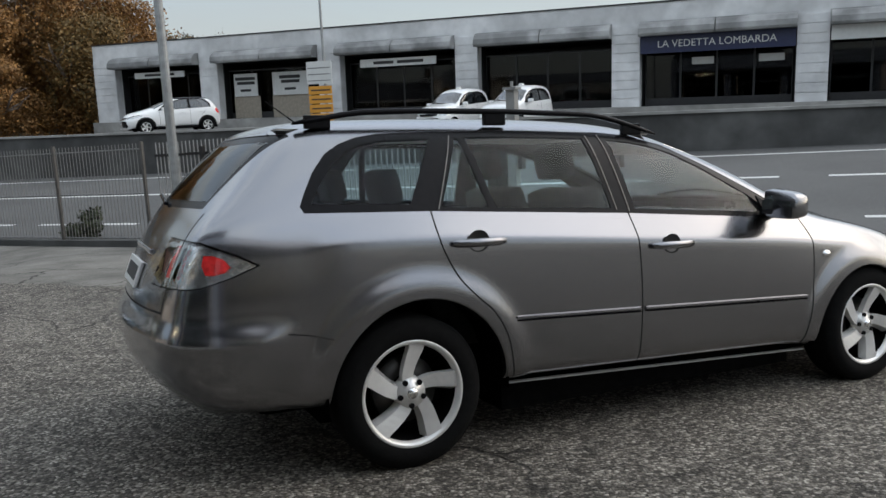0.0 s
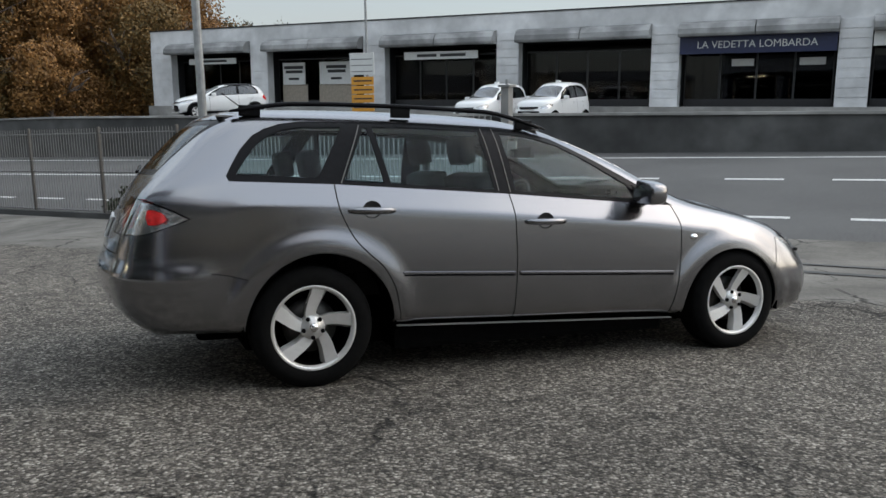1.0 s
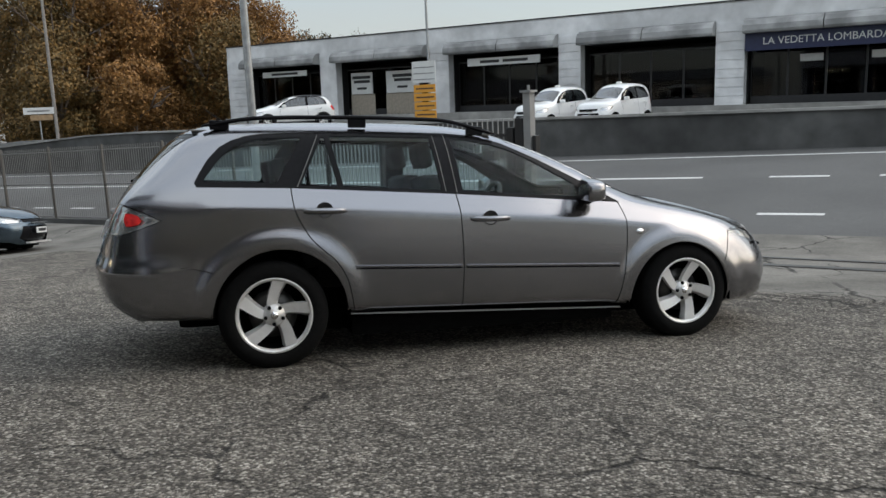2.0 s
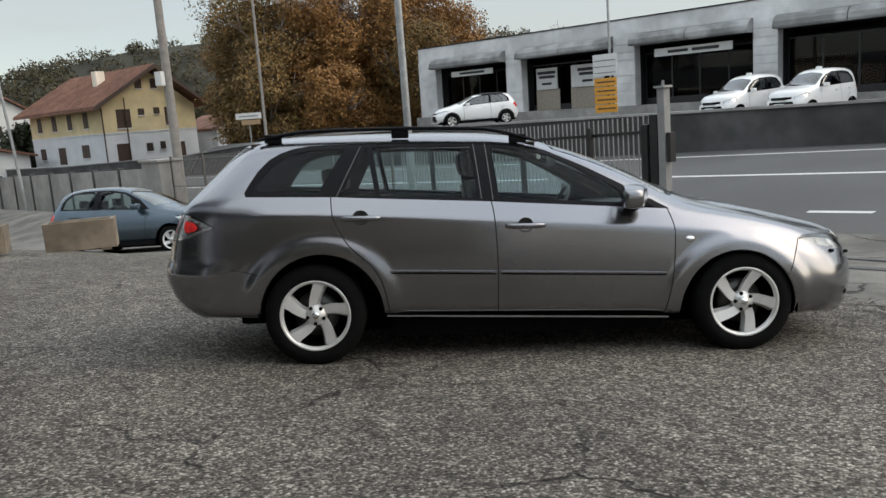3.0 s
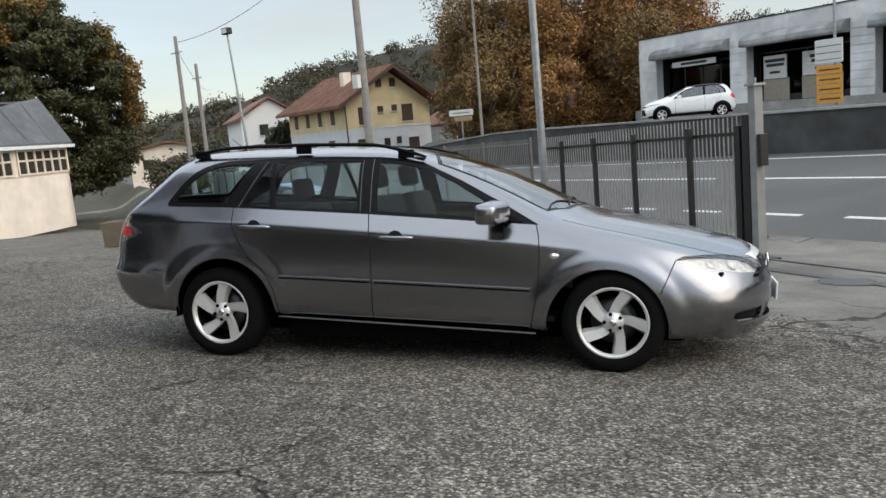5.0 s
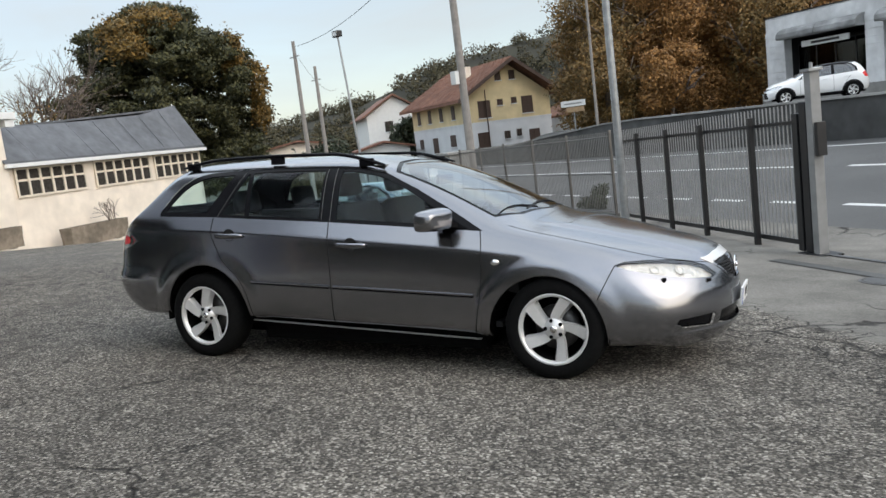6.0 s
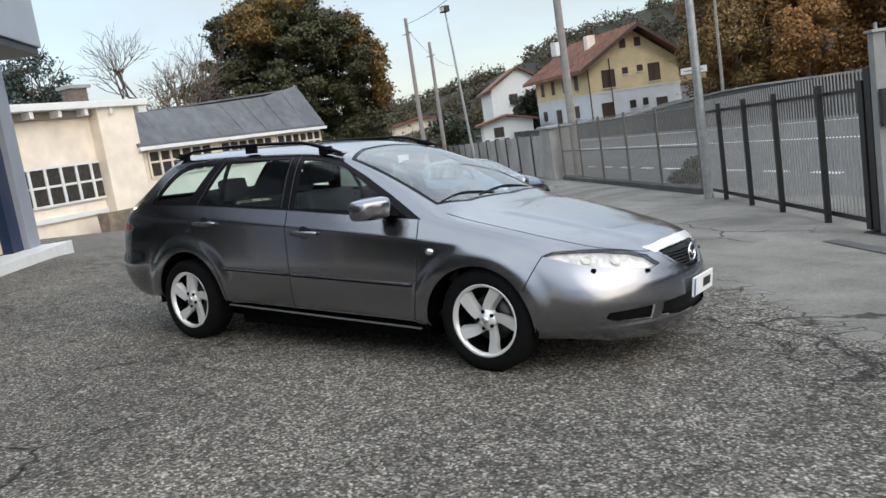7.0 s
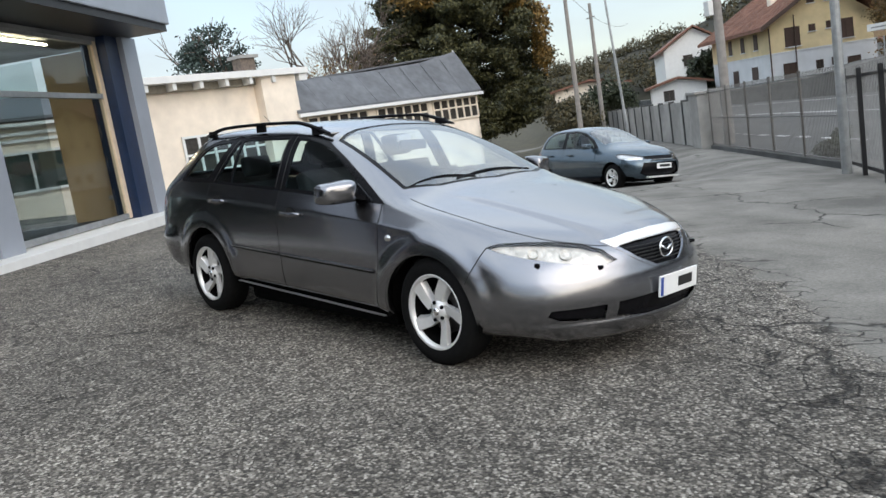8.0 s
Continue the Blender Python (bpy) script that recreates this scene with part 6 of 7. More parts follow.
    for sg in (-1, 1):
        want = flank(sg)
        for name, poly in panes.items():
            fs = cut(bm, poly, XZ, want)
            panel(name, lift_out(bm, fs, 0.004, 0.006), glass_of[name], body, "tinted side glass")
        for poly in (dlo_rear, dlo_mid, dlo_front):
            fs = cut(bm, poly, XZ, want)
            panel("window_surround", lift_out(bm, fs, 0.012, 0.002), BLACK_TRIM, body, "gloss black pillar trim")
    # windscreen and rear window, cut in plan
    ws = [(-0.66, 2.26), (-0.45, 2.375), (0.0, 2.44), (0.45, 2.375), (0.66, 2.26), (0.575, 1.52), (0.35, 1.435), (0.0, 1.40), (-0.35, 1.435), (-0.575, 1.52)]
    fs = cut(bm, shrink(ws, 0.03), YX, lambda f: f.calc_center_median().z > 0.93)
    panel("windscreen", lift_out(bm, fs, 0.005, 0.003), GLASS_CLEAR, body, "clear raked windscreen")
    fs = cut(bm, ws, YX, lambda f: f.calc_center_median().z > 0.93)
    panel("windscreen_seal", lift_out(bm, fs, 0.01, 0.004), BLACK_TRIM, body, "black windscreen edge")
    bl = [(-0.60, 1.075), (0.60, 1.075), (0.56, 1.36), (-0.56, 1.36)]
    is_back = lambda f: f.calc_center_median().x < -0.38 and abs(f.calc_center_median().y) < 0.64
    fs = cut(bm, shrink(bl, 0.03), YZ, is_back)
    panel("rear_window", lift_out(bm, fs, 0.005, 0.003), GLASS_TINT, body, "tinted heated rear window")
    fs = cut(bm, bl, YZ, is_back)
    panel("rear_window_seal", lift_out(bm, fs, 0.01, 0.003), BLACK_TRIM, body)
    # doors
    rear_edge = [(0.118, 1.04), (0.125, 0.95), (0.14, 0.89), (0.185, 0.80), (0.224, 0.741), (0.29, 0.675), (0.355, 0.617), (0.41, 0.53), (0.434, 0.459), (0.45, 0.38), (0.46, 0.319)]
    mid_edge = [(1.104, 0.984), (1.118, 0.88), (1.132, 0.60), (1.128, 0.29)]
    front_edge = [(2.205, 0.905), (2.228, 0.82), (2.233, 0.72), (2.228, 0.60), (2.21, 0.45), (2.172, 0.265)]
    rear_up = rear_edge[:7] + [(1.132, 0.617), (1.104, 0.984)]
    rear_lo = [[p, q, (1.13, q[1]), (1.13, p[1])] for p, q in zip(rear_edge[6:], rear_edge[7:])]
    fr_up = [(1.104, 0.984), (1.132, 0.60), (2.228, 0.60), (2.233, 0.72), (2.228, 0.82), (2.205, 0.905)]
    fr_lo = [(1.132, 0.60), (1.128, 0.29), (2.172, 0.265), (2.21, 0.45), (2.228, 0.60)]
    for sg, way in ((-1, "near"), (1, "far")):
        want = lambda f, sg=sg: f.calc_center_median().y * sg > 0.6
        for name, polys in (("rear_door", [rear_up] + rear_lo), ("front_door", [fr_up, fr_lo])):
            got = []
            for poly in polys:
                got += cut(bm, poly, XZ, want)
            got = [f for f in got if f.is_valid]
            d = panel(name, lift_out(bm, got), PAINT, car, "grey painted door with a slim moulding")
            door_parts(d, name, sg)
            for edge in ((rear_edge, mid_edge) if name == "rear_door" else (front_edge,)):
                ribbon("shut_line", edge, 0.0065, way, GAP_DARK, d, "dark door shut line")
            for edge in (([(0.155, 1.04), (0.30, 1.345)], [(1.045, 1.0), (1.012, 1.34)]) if name == "rear_door" else ([(1.115, 0.99), (1.085, 1.345)],)):
                ribbon("frame_edge", edge, 0.005, way, STEEL_DARK, d, "bright edge of the window frame", lift=0.0025)
    lights_and_grille(bm, body, XZ, YX, YZ)
    part_skin(bm, body)
    body_details(car, body)
    wheels_and_wells(car)
    cabin(car)
    return car


def door_parts(d, name, sg):
    # handle, cup and moulding; local axes as the car's
    hx, hz = ((0.30, 0.905) if name == "rear_door" else (1.305, 0.832))
    hit, no, index, _ = SKIN["tree"].ray_cast(Vector((hx, sg * 2, hz)), Vector((0, -sg, 0)))
    y = hit.y
    # shallow cup, the shade behind the handle put into its dark colour
    bm = bmesh.new()
    lathe(bm, [(0.0005, 0.004), (0.034, 0.003), (0.043, -0.002)], 24)
    bmesh.ops.transform(bm, matrix=pose(hx, y + 0.003 * sg, hz + 0.004) @ Matrix.Diagonal((1.15, -sg, 1.05, 1)), verts=bm.verts[:])
    part("handle_cup", bm, DARK_PLASTIC, d, "handle cup darkened for the shade behind the handle", smooth=True)
    bm = bmesh.new()
    rings = []
    for k in range(9):
        t = k / 8
        x = hx - 0.122 + 0.244 * t
        bow = 0.02 + 0.022 * math.sin(math.pi * t)
        w = 0.017 if 0 < k < 8 else 0.01
        rings.append([bm.verts.new((x, y + sg * (bow + o * 0.008 - 0.008), hz + w * v)) for o, v in ((-1, -0.7), (0.6, -1), (1, 0), (0.6, 1), (-1, 0.7))])
    for p, q in zip(rings, rings[1:]):
        for e in range(5):
            bm.faces.new((p[e], p[(e + 1) % 5], q[(e + 1) % 5], q[e]))
    bm.faces.new(rings[0])
    bm.faces.new(rings[-1])
    part("handle", bm, PAINT, d, "body-coloured bow handle", smooth=True)
    x0, x1 = (0.47, 1.118) if name == "rear_door" else (1.15, 2.175)
    z0, z1 = 0.577 - (x0 - 0.465) * 0.037, 0.577 - (x1 - 0.465) * 0.037
    bm = bmesh.new()
    prism(bm, [(x0, sg * 0.879, z0 - 0.008), (x0, sg * 0.893, z0 - 0.004), (x0, sg * 0.893, z0 + 0.004), (x0, sg * 0.879, z0 + 0.009)], (x1 - x0, 0, z1 - z0))
    part("moulding", bm, PAINT, d, "slim body-side moulding")
    bm = bmesh.new()
    prism(bm, [(x0 + 0.003, sg * 0.872, z0 - 0.017), (x0 + 0.003, sg * 0.8895, z0 - 0.016), (x0 + 0.003, sg * 0.8915, z0 - 0.0085), (x0 + 0.003, sg * 0.872, z0 - 0.0085)], (x1 - x0 - 0.006, 0, z1 - z0))
    part("moulding_seal", bm, BLACK_TRIM, d)


def lights_and_grille(bm, body, XZ, YX, YZ):
    """Lamps, grille and intakes are cut out of the skin; shut lines are narrow gaps."""
    nose = lambda f: f.calc_center_median().x > 3.2
    for sg in (-1, 1):
        corner = lambda f, sg=sg: f.calc_center_median().x > 2.95 and f.calc_center_median().y * sg > 0.27
        head = [(3.035, 0.690), (3.12, 0.662), (3.25, 0.630), (3.42, 0.594), (3.54, 0.574), (3.56, 0.59), (3.50, 0.645), (3.42, 0.678), (3.30, 0.70), (3.2, 0.708), (3.09, 0.708)]
        fs = cut(bm, shrink(head, 0.0025), XZ, corner)
        lens = lift_out(bm, fs)
        bowl = lens.copy()
        lens.normal_update()
        bowl.normal_update()
        for vv in bowl.verts:
            vv.co -= vv.normal * 0.03
        thicken(lens, 0.004)
        lamp = panel("headlamp", lens, LENS_CLEAR, body, "clear wedge headlamp lens")
        panel("reflector", bowl, LAMP_BRIGHT, lamp, "bright silver headlamp bowl")
        for y, z, r in ((0.66, 0.663, 0.03), (0.55, 0.648, 0.032)):
            hit, no, index, _ = SKIN["tree"].ray_cast(Vector((5, sg * y, z)), Vector((-1, 0, 0)))
            b2 = bmesh.new()
            lathe(b2, [(0.0005, 0.012), (r * 0.55, 0.008), (r * 0.9, -0.002), (r, -0.005), (r * 1.06, 0.004)], 20)
            bmesh.ops.transform(b2, matrix=Matrix.Translation(hit - no * 0.022) @ no.to_track_quat("-Y", "Z").to_matrix().to_4x4(), verts=b2.verts[:])
            part("lamp_cup", b2, LAMP_BRIGHT, lamp, "round silver lamp cup", smooth=True)
        fs = cut(bm, head, XZ, corner)
        panel("headlamp_seal", lift_out(bm, fs, 0.01, 0.006), BLACK_TRIM, body)
        # outer intakes
        fog = [(0.45 * sg, 0.292), (0.66 * sg, 0.308), (0.71 * sg, 0.335), (0.70 * sg, 0.365), (0.45 * sg, 0.372)]
        fs = cut(bm, fog, YZ, nose)
        panel("fog_recess", lift_out(bm, fs, 0.0, 0.015), BLACK_TRIM, body, "black bumper recess")
        # rear lamps
        back = lambda f, sg=sg: f.calc_center_median().x < -0.56 and f.calc_center_median().y * sg > 0.47
        tail = [(-0.585, 0.872), (-0.66, 0.912), (-0.78, 0.962), (-1.0, 0.985), (-1.0, 0.785), (-0.80, 0.795), (-0.68, 0.833)]
        red = [(-0.69, 0.872), (-0.71, 0.899), (-0.745, 0.914), (-0.775, 0.914), (-0.785, 0.88), (-0.775, 0.845), (-0.745, 0.845), (-0.71, 0.853)]
        tl = new("tail_lamp")
        tl.parent = body
        tl["label"] = "clear and red wedge tail lamp"
        fs = cut(bm, red, XZ, lambda f, sg=sg: f.calc_center_median().x < -0.56 and f.calc_center_median().y * sg > 0.66)
        panel("red_lens", lift_out(bm, fs, 0.004, 0.001), LAMP_RED, tl, "glossy red lamp lens")
        fs = cut(bm, [(0.625 * sg, 0.83), (0.665 * sg, 0.83), (0.665 * sg, 0.945), (0.625 * sg, 0.945)], YZ, lambda f, sg=sg: f.calc_center_median().x < -0.6)
        panel("red_lens", lift_out(bm, fs, 0.004, 0.001), LAMP_RED, tl, "glossy red lamp lens")
        fs = cut(bm, shrink(tail, 0.004), XZ, back)
        lens = lift_out(bm, fs)
        bowl = lens.copy()
        bowl.normal_update()
        for vv in bowl.verts:
            vv.co -= vv.normal * 0.025
        thicken(lens, 0.004)
        panel("clear_lens", lens, LENS_CLEAR, tl, "clear lamp lens")
        panel("reflector", bowl, LAMP_SILVER, tl, "silver lamp bowl")
        fs = cut(bm, tail, XZ, back)
        panel("tail_lamp_seal", lift_out(bm, fs, 0.01, 0.006), BLACK_TRIM, body)
    grille = [(-0.37, 0.682), (-0.335, 0.65), (-0.24, 0.575), (-0.12, 0.512), (0.12, 0.512), (0.24, 0.575), (0.335, 0.65), (0.37, 0.682), (0.2, 0.703), (0.0, 0.71), (-0.2, 0.703)]
    lip = [(-0.37, 0.682), (-0.33, 0.648), (0.33, 0.648), (0.37, 0.682), (0.2, 0.703), (0.0, 0.71), (-0.2, 0.703)]
    inner = [(-0.31, 0.655), (-0.225, 0.585), (-0.11, 0.53), (0.11, 0.53), (0.225, 0.585), (0.31, 0.655), (0.17, 0.669), (0.0, 0.673), (-0.17, 0.669)]
    fs = cut(bm, inner, YZ, nose)
    g = panel("grille", lift_out(bm, fs, 0.0, 0.022), BLACK_TRIM, body, "black mesh grille")
    for k in range(6):
        z = 0.548 + k * 0.018
        w = 0.125 + (z - 0.53) * 1.45
        pts = []
        b2 = bmesh.new()
        for j in range(9):
            y = -w + 2 * w * j / 8
            xx = 3.612 - 0.48 * y * y + (0.60 - z) * 0.25
            pts.append([b2.verts.new((xx + a, y, z + c)) for a, c in ((0, -0.003), (0.006, -0.003), (0.006, 0.003), (0, 0.003))])
        for p, q in zip(pts, pts[1:]):
            for e in range(4):
                b2.faces.new((p[e], p[(e + 1) % 4], q[(e + 1) % 4], q[e]))
        part("grille_slat", b2, GAP_DARK, g)
    fs = cut(bm, lip, YZ, nose)
    panel("grille_lip", lift_out(bm, fs, 0.015, -0.005), ALLOY, body, "bright grille lip")
    fs = cut(bm, grille, YZ, nose)
    panel("grille_surround", lift_out(bm, fs, 0.015, -0.003), PAINT, body, "painted grille surround")
    mouth = [(-0.39, 0.295), (-0.385, 0.375), (-0.15, 0.388), (0.15, 0.388), (0.385, 0.375), (0.39, 0.295), (0.2, 0.28), (-0.2, 0.28)]
    fs = cut(bm, mouth, YZ, nose)
    panel("lower_intake", lift_out(bm, fs, 0.0, 0.018), BLACK_TRIM, body, "black lower bumper intake")
    bm.normal_update()
    # shut lines
    for sg, way in ((-1, "near"), (1, "far")):
        ribbon("shut_line", [(0.70 * sg, 2.36), (0.712 * sg, 2.64), (0.695 * sg, 2.90), (0.655 * sg, 3.08), (0.57 * sg, 3.27), (0.44 * sg, 3.435), (0.36 * sg, 3.50)], 0.005, "top", GAP_DARK, body, "dark bonnet shut line")
        ribbon("shut_line", [(2.955, 0.50), (3.0, 0.60), (3.04, 0.688)], 0.006, way, GAP_DARK, body, "dark bumper shut line")
        ribbon("shut_line", [(-0.33, 0.575), (-0.42, 0.598), (-0.50, 0.612)], 0.005, way, GAP_DARK, body, "dark bumper shut line")
        ribbon("shut_line", [(0.655 * sg, 1.06), (0.675 * sg, 0.95), (0.672 * sg, 0.80), (0.66 * sg, 0.70)], 0.007, "tail", GAP_DARK, body, "dark tailgate shut line")
    ribbon("shut_line", [(-0.66, 0.70), (-0.3, 0.695), (0.3, 0.695), (0.66, 0.70)], 0.007, "tail", GAP_DARK, body, "dark tailgate shut line")
    ribbon("shut_line", [(-0.36, 3.50), (-0.18, 3.535), (0.0, 3.545), (0.18, 3.535), (0.36, 3.50)], 0.007, "top", GAP_DARK, body, "dark bonnet shut line")


def part_skin(bm, body):
    bm.normal_update()
    panel("bodyshell", bm, PAINT, body, "grey painted body panels")


def ring_of(bm, rings, close=True):
    for p, q in zip(rings, rings[1:]):
        n = len(p)
        for e in range(n):
            bm.faces.new((p[e], p[(e + 1) % n], q[(e + 1) % n], q[e]))
    if close:
        bm.faces.new(rings[0])
        bm.faces.new(rings[-1])


def body_details(car, body):
    for sg in (-1, 1):
        # wheel arch lips: a flange turned in from the arch edge
        for cx, cz, r, _ in ARCHES:
            bm = bmesh.new()
            rings = []
            for k in range(49):
                a = radians(-4 + 188 * k / 48)
                c, s = math.cos(a), math.sin(a)
                hit, no, index, _ = SKIN["tree"].ray_cast(Vector((cx + (r + 0.004) * c, sg * 2, cz + (r + 0.004) * s)), Vector((0, -sg, 0)))
                if hit is None:
                    continue
                yy = abs(hit.y)
                rings.append([bm.verts.new((cx + q * c, sg * y, cz + q * s)) for q, y in ((r + 0.003, yy - 0.001), (r - 0.004, yy - 0.004), (r - 0.009, yy - 0.012), (r - 0.009, yy - 0.05))])
            for p, q in zip(rings, rings[1:]):
                for e in range(3):
                    bm.faces.new((p[e], p[e + 1], q[e + 1], q[e]))
            part("arch_lip", bm, PAINT, body, "turned wheel arch lip", smooth=True)
        # sill's lower edge, a glint of light put into its pale metal tone
        part("sill_edge", prismed([(0.44, sg * 0.83, 0.29), (0.44, sg * 0.849, 0.291), (0.44, sg * 0.849, 0.296), (0.44, sg * 0.83, 0.298)], (1.76, 0, -0.064)), SILL_GLINT, body, "sill edge in a pale tone for its glint")
        # roof rails
        bm = bmesh.new()
        rings = []
        for k in range(25):
            t = k / 24
            x = -0.36 + 1.80 * t
            lift = 0.036 * min(1.0, math.sin(math.pi * t) * 2.2) + 0.006
            zr = float(np.interp(x, (-0.4, 0.15, 0.6, 1.05, 1.44), (1.395, 1.412, 1.412, 1.40, 1.345)))
            y = sg * float(np.interp(x, (-0.4, 0.6, 1.44), (0.545, 0.575, 0.585)))
            hw, hh = 0.015, 0.012 if 0 < k < 24 else 0.006
            rings.append([bm.verts.new((x, y + a * hw, zr + lift + b * hh)) for a, b in ((-1, -1), (1, -1), (1.0, 0.5), (0.5, 1), (-0.5, 1), (-1, 0.5))])
        ring_of(bm, rings)
        rail = part("roof_rail", bm, BLACK_TRIM, body, "black roof rail", smooth=True)
        for x in (-0.26, 0.55, 1.3):
            zr = float(np.interp(x, (-0.4, 0.15, 0.6, 1.05, 1.44), (1.395, 1.412, 1.412, 1.40, 1.345)))
            y = sg * float(np.interp(x, (-0.4, 0.6, 1.44), (0.545, 0.575, 0.585)))
            part("rail_foot", boxed(x - 0.055, x + 0.055, y - 0.013, y + 0.013, zr - 0.02, zr + 0.036, bevel=0.008), BLACK_TRIM, rail)
        # door mirrors
        mir = new("door_mirror")
        mir.parent = body
        mir["label"] = "door mirror with a grey painted shell"
        bm = bmesh.new()
        rings = []
        for x, w, h in ((1.893, 0.1, 0.06), (1.898, 0.107, 0.066), (1.93, 0.11, 0.069), (1.975, 0.108, 0.067), (2.005, 0.103, 0.061), (2.022, 0.09, 0.05), (2.029, 0.065, 0.034)):
            ring = []
            for k in range(20):
                a = 2 * math.pi * k / 20
                c, q = math.cos(a), math.sin(a)
                u, v = math.copysign(abs(c) ** 0.38, c), math.copysign(abs(q) ** 0.42, q)
                ring.append(bm.verts.new((x - 0.03 * u * (1 if x > 1.9 else 0.6), sg * (0.95 + u * w), 0.99 + v * h - 0.012 * u * (v > 0))))
            rings.append(ring)
        ring_of(bm, rings)
        part("mirror_shell", bm, PAINT, mir, smooth=True)
        bm = bmesh.new()
        prism(bm, [(1.9, sg * (0.935 + a * 0.09), 0.982 + b * 0.05) for a, b in ((-1, -0.7), (0.6, -1), (1, -0.4), (1, 0.5), (0.5, 0.9), (-1, 0.6))], (0.004, 0, 0))
        part("mirror_glass", bm, CHROME, mir, "mirror glass")
        part("mirror_foot", prismed([(1.93, sg * 0.80, 0.935), (2.06, sg * 0.80, 0.93), (2.0, sg * 0.86, 0.945), (1.95, sg * 0.86, 0.945)], (0, 0, 0.03)), BLACK_TRIM, mir)
        part("mirror_foot", prismed([(1.925, sg * 0.84, 0.925), (2.0, sg * 0.84, 0.925), (2.0, sg * 1.0, 0.925), (1.925, sg * 1.0, 0.925)], (0, 0, 0.014)), BLACK_TRIM, mir)
        part("sail_panel", prismed([(1.97, sg * 0.79, 0.935), (2.12, sg * 0.79, 0.925), (1.94, sg * 0.755, 1.03)], (0, sg * 0.012, 0)), BLACK_TRIM, mir)
        # side marker
        bm = bmesh.new()
        lathe(bm, [(0.001, -0.012), (0.016, -0.01), (0.022, 0.0)], 16)
        bmesh.ops.transform(bm, matrix=pose(2.325, abs(SKIN["tree"].ray_cast(Vector((2.325, sg * 2, 0.718)), Vector((0, -sg, 0)))[0].y) * sg, 0.718) @ Matrix.Diagonal((1.35, sg * -1.0, 0.9, 1)), verts=bm.verts[:])
        part("side_repeater", bm, LAMP_SILVER, body, "small oval side repeater", smooth=True)
        # headlamp washers
        for y, z in ((0.69, 0.595), (0.45, 0.562)):
            hit, no, index, _ = SKIN["tree"].ray_cast(Vector((5, sg * y, z)), Vector((-1, 0, 0)))
            nozzle = part("washer_nozzle", boxed(-0.012, 0.012, -0.01, 0.01, -0.009, 0.01, bevel=0.004), BLACK_TRIM, body, "black headlamp washer")
            nozzle.matrix_basis = Matrix.Translation(hit + no * 0.006)
        part("bonnet_jet", boxed(2.70, 2.725, sg * 0.2 - 0.012, sg * 0.2 + 0.012, 0.898, 0.92, bevel=0.004), BLACK_TRIM, body, "small black washer jet")
    # cowl, wipers
    bm = bmesh.new()
    rings = []
    for j in range(13):
        y = -0.66 + 1.32 * j / 12
        x = 2.475 - 0.28 * y * y * 1.3
        z = 0.955 - 0.06 * y * y
        rings.append([bm.verts.new((x + a, y, z + b)) for a, b in ((-0.1, 0.02), (-0.05, 0.028), (0.02, 0.012), (0.02, -0.02), (-0.1, -0.02))])
    ring_of(bm, rings)
    part("cowl", bm, BLACK_TRIM, body, "black plastic windscreen cowl")
    for y0, y1 in ((0.42, -0.30), (-0.15, -0.60)):
        bm = bmesh.new()
        pts = []
        for j in range(8):
            t = j / 7
            y = y0 + (y1 - y0) * t
            x = 2.40 - 0.34 * y * y - 0.02 - 0.05 * math.sin(math.pi * t)
            z = 1.0 - 0.05 * y * y + 0.028 * math.sin(math.pi * t) + 0.012
            pts.append((x, y, z))
        for p, q in zip(pts, pts[1:]):
            tube(bm, p, q, 0.008, seg=6)
        part("wiper", bm, BLACK_TRIM, body, "black wiper blade")
    # badge, plate
    bm = bmesh.new()
    rings = []
    for k in range(24):
        a = 2 * math.pi * k / 24
        cen = Vector((3.634, 0.062 * math.cos(a), 0.605 + 0.05 * math.sin(a)))
        out = Vector((0, math.cos(a), math.sin(a)))
        rings.append([bm.verts.new(cen + out * (0.007 * math.cos(b)) + Vector((0.007 * math.sin(b), 0, 0))) for b in (0, 1.57, 3.14, 4.71)])
    rings.append(rings[0])
    ring_of(bm, rings, False)
    for p, q in (((3.636, -0.05, 0.617), (3.64, 0.0, 0.592)), ((3.64, 0.0, 0.592), (3.636, 0.05, 0.617))):
        tube(bm, p, q, 0.007, seg=6)
    part("badge", bm, CHROME, body, "oval chrome badge", smooth=True)
    pl = part("number_plate", boxed(-0.006, 0.006, -0.185, 0.185, -0.056, 0.056, bevel=0.003), PLATE_WHITE, body, "white front number plate")
    pl.matrix_basis = pose(3.682, 0.03, 0.415, 0, 4, 0)
    part("bar_of_writing", boxed(0.0065, 0.008, -0.01, 0.13, -0.025, 0.028), INK, pl)
    part("plate_edge_band", boxed(0.0065, 0.008, -0.18, -0.155, -0.05, 0.05), material("plate_blue", (0.02, 0.06, 0.3), 0.4), pl)
    rp = part("rear_number_plate", boxed(-0.006, 0.006, -0.24, 0.24, -0.055, 0.055, bevel=0.003), PLATE_WHITE, body, "white rear number plate")
    hit, no, index, _ = SKIN["tree"].ray_cast(Vector((-3, 0.22, 0.80)), Vector((1, 0, 0)))
    lean = math.degrees(math.atan2(no.z, -no.x))
    rp.matrix_basis = pose(hit.x - 0.008, 0.0, 0.80, 0, 0, 180) @ pose(0, 0, 0, 0, -lean, 0)
    part("bar_of_writing", boxed(0.0065, 0.008, -0.18, 0.18, -0.03, 0.032), INK, rp)
    hit, no, index, _ = SKIN["tree"].ray_cast(Vector((-3, 0.28, 0.90)), Vector((1, 0, 0)))
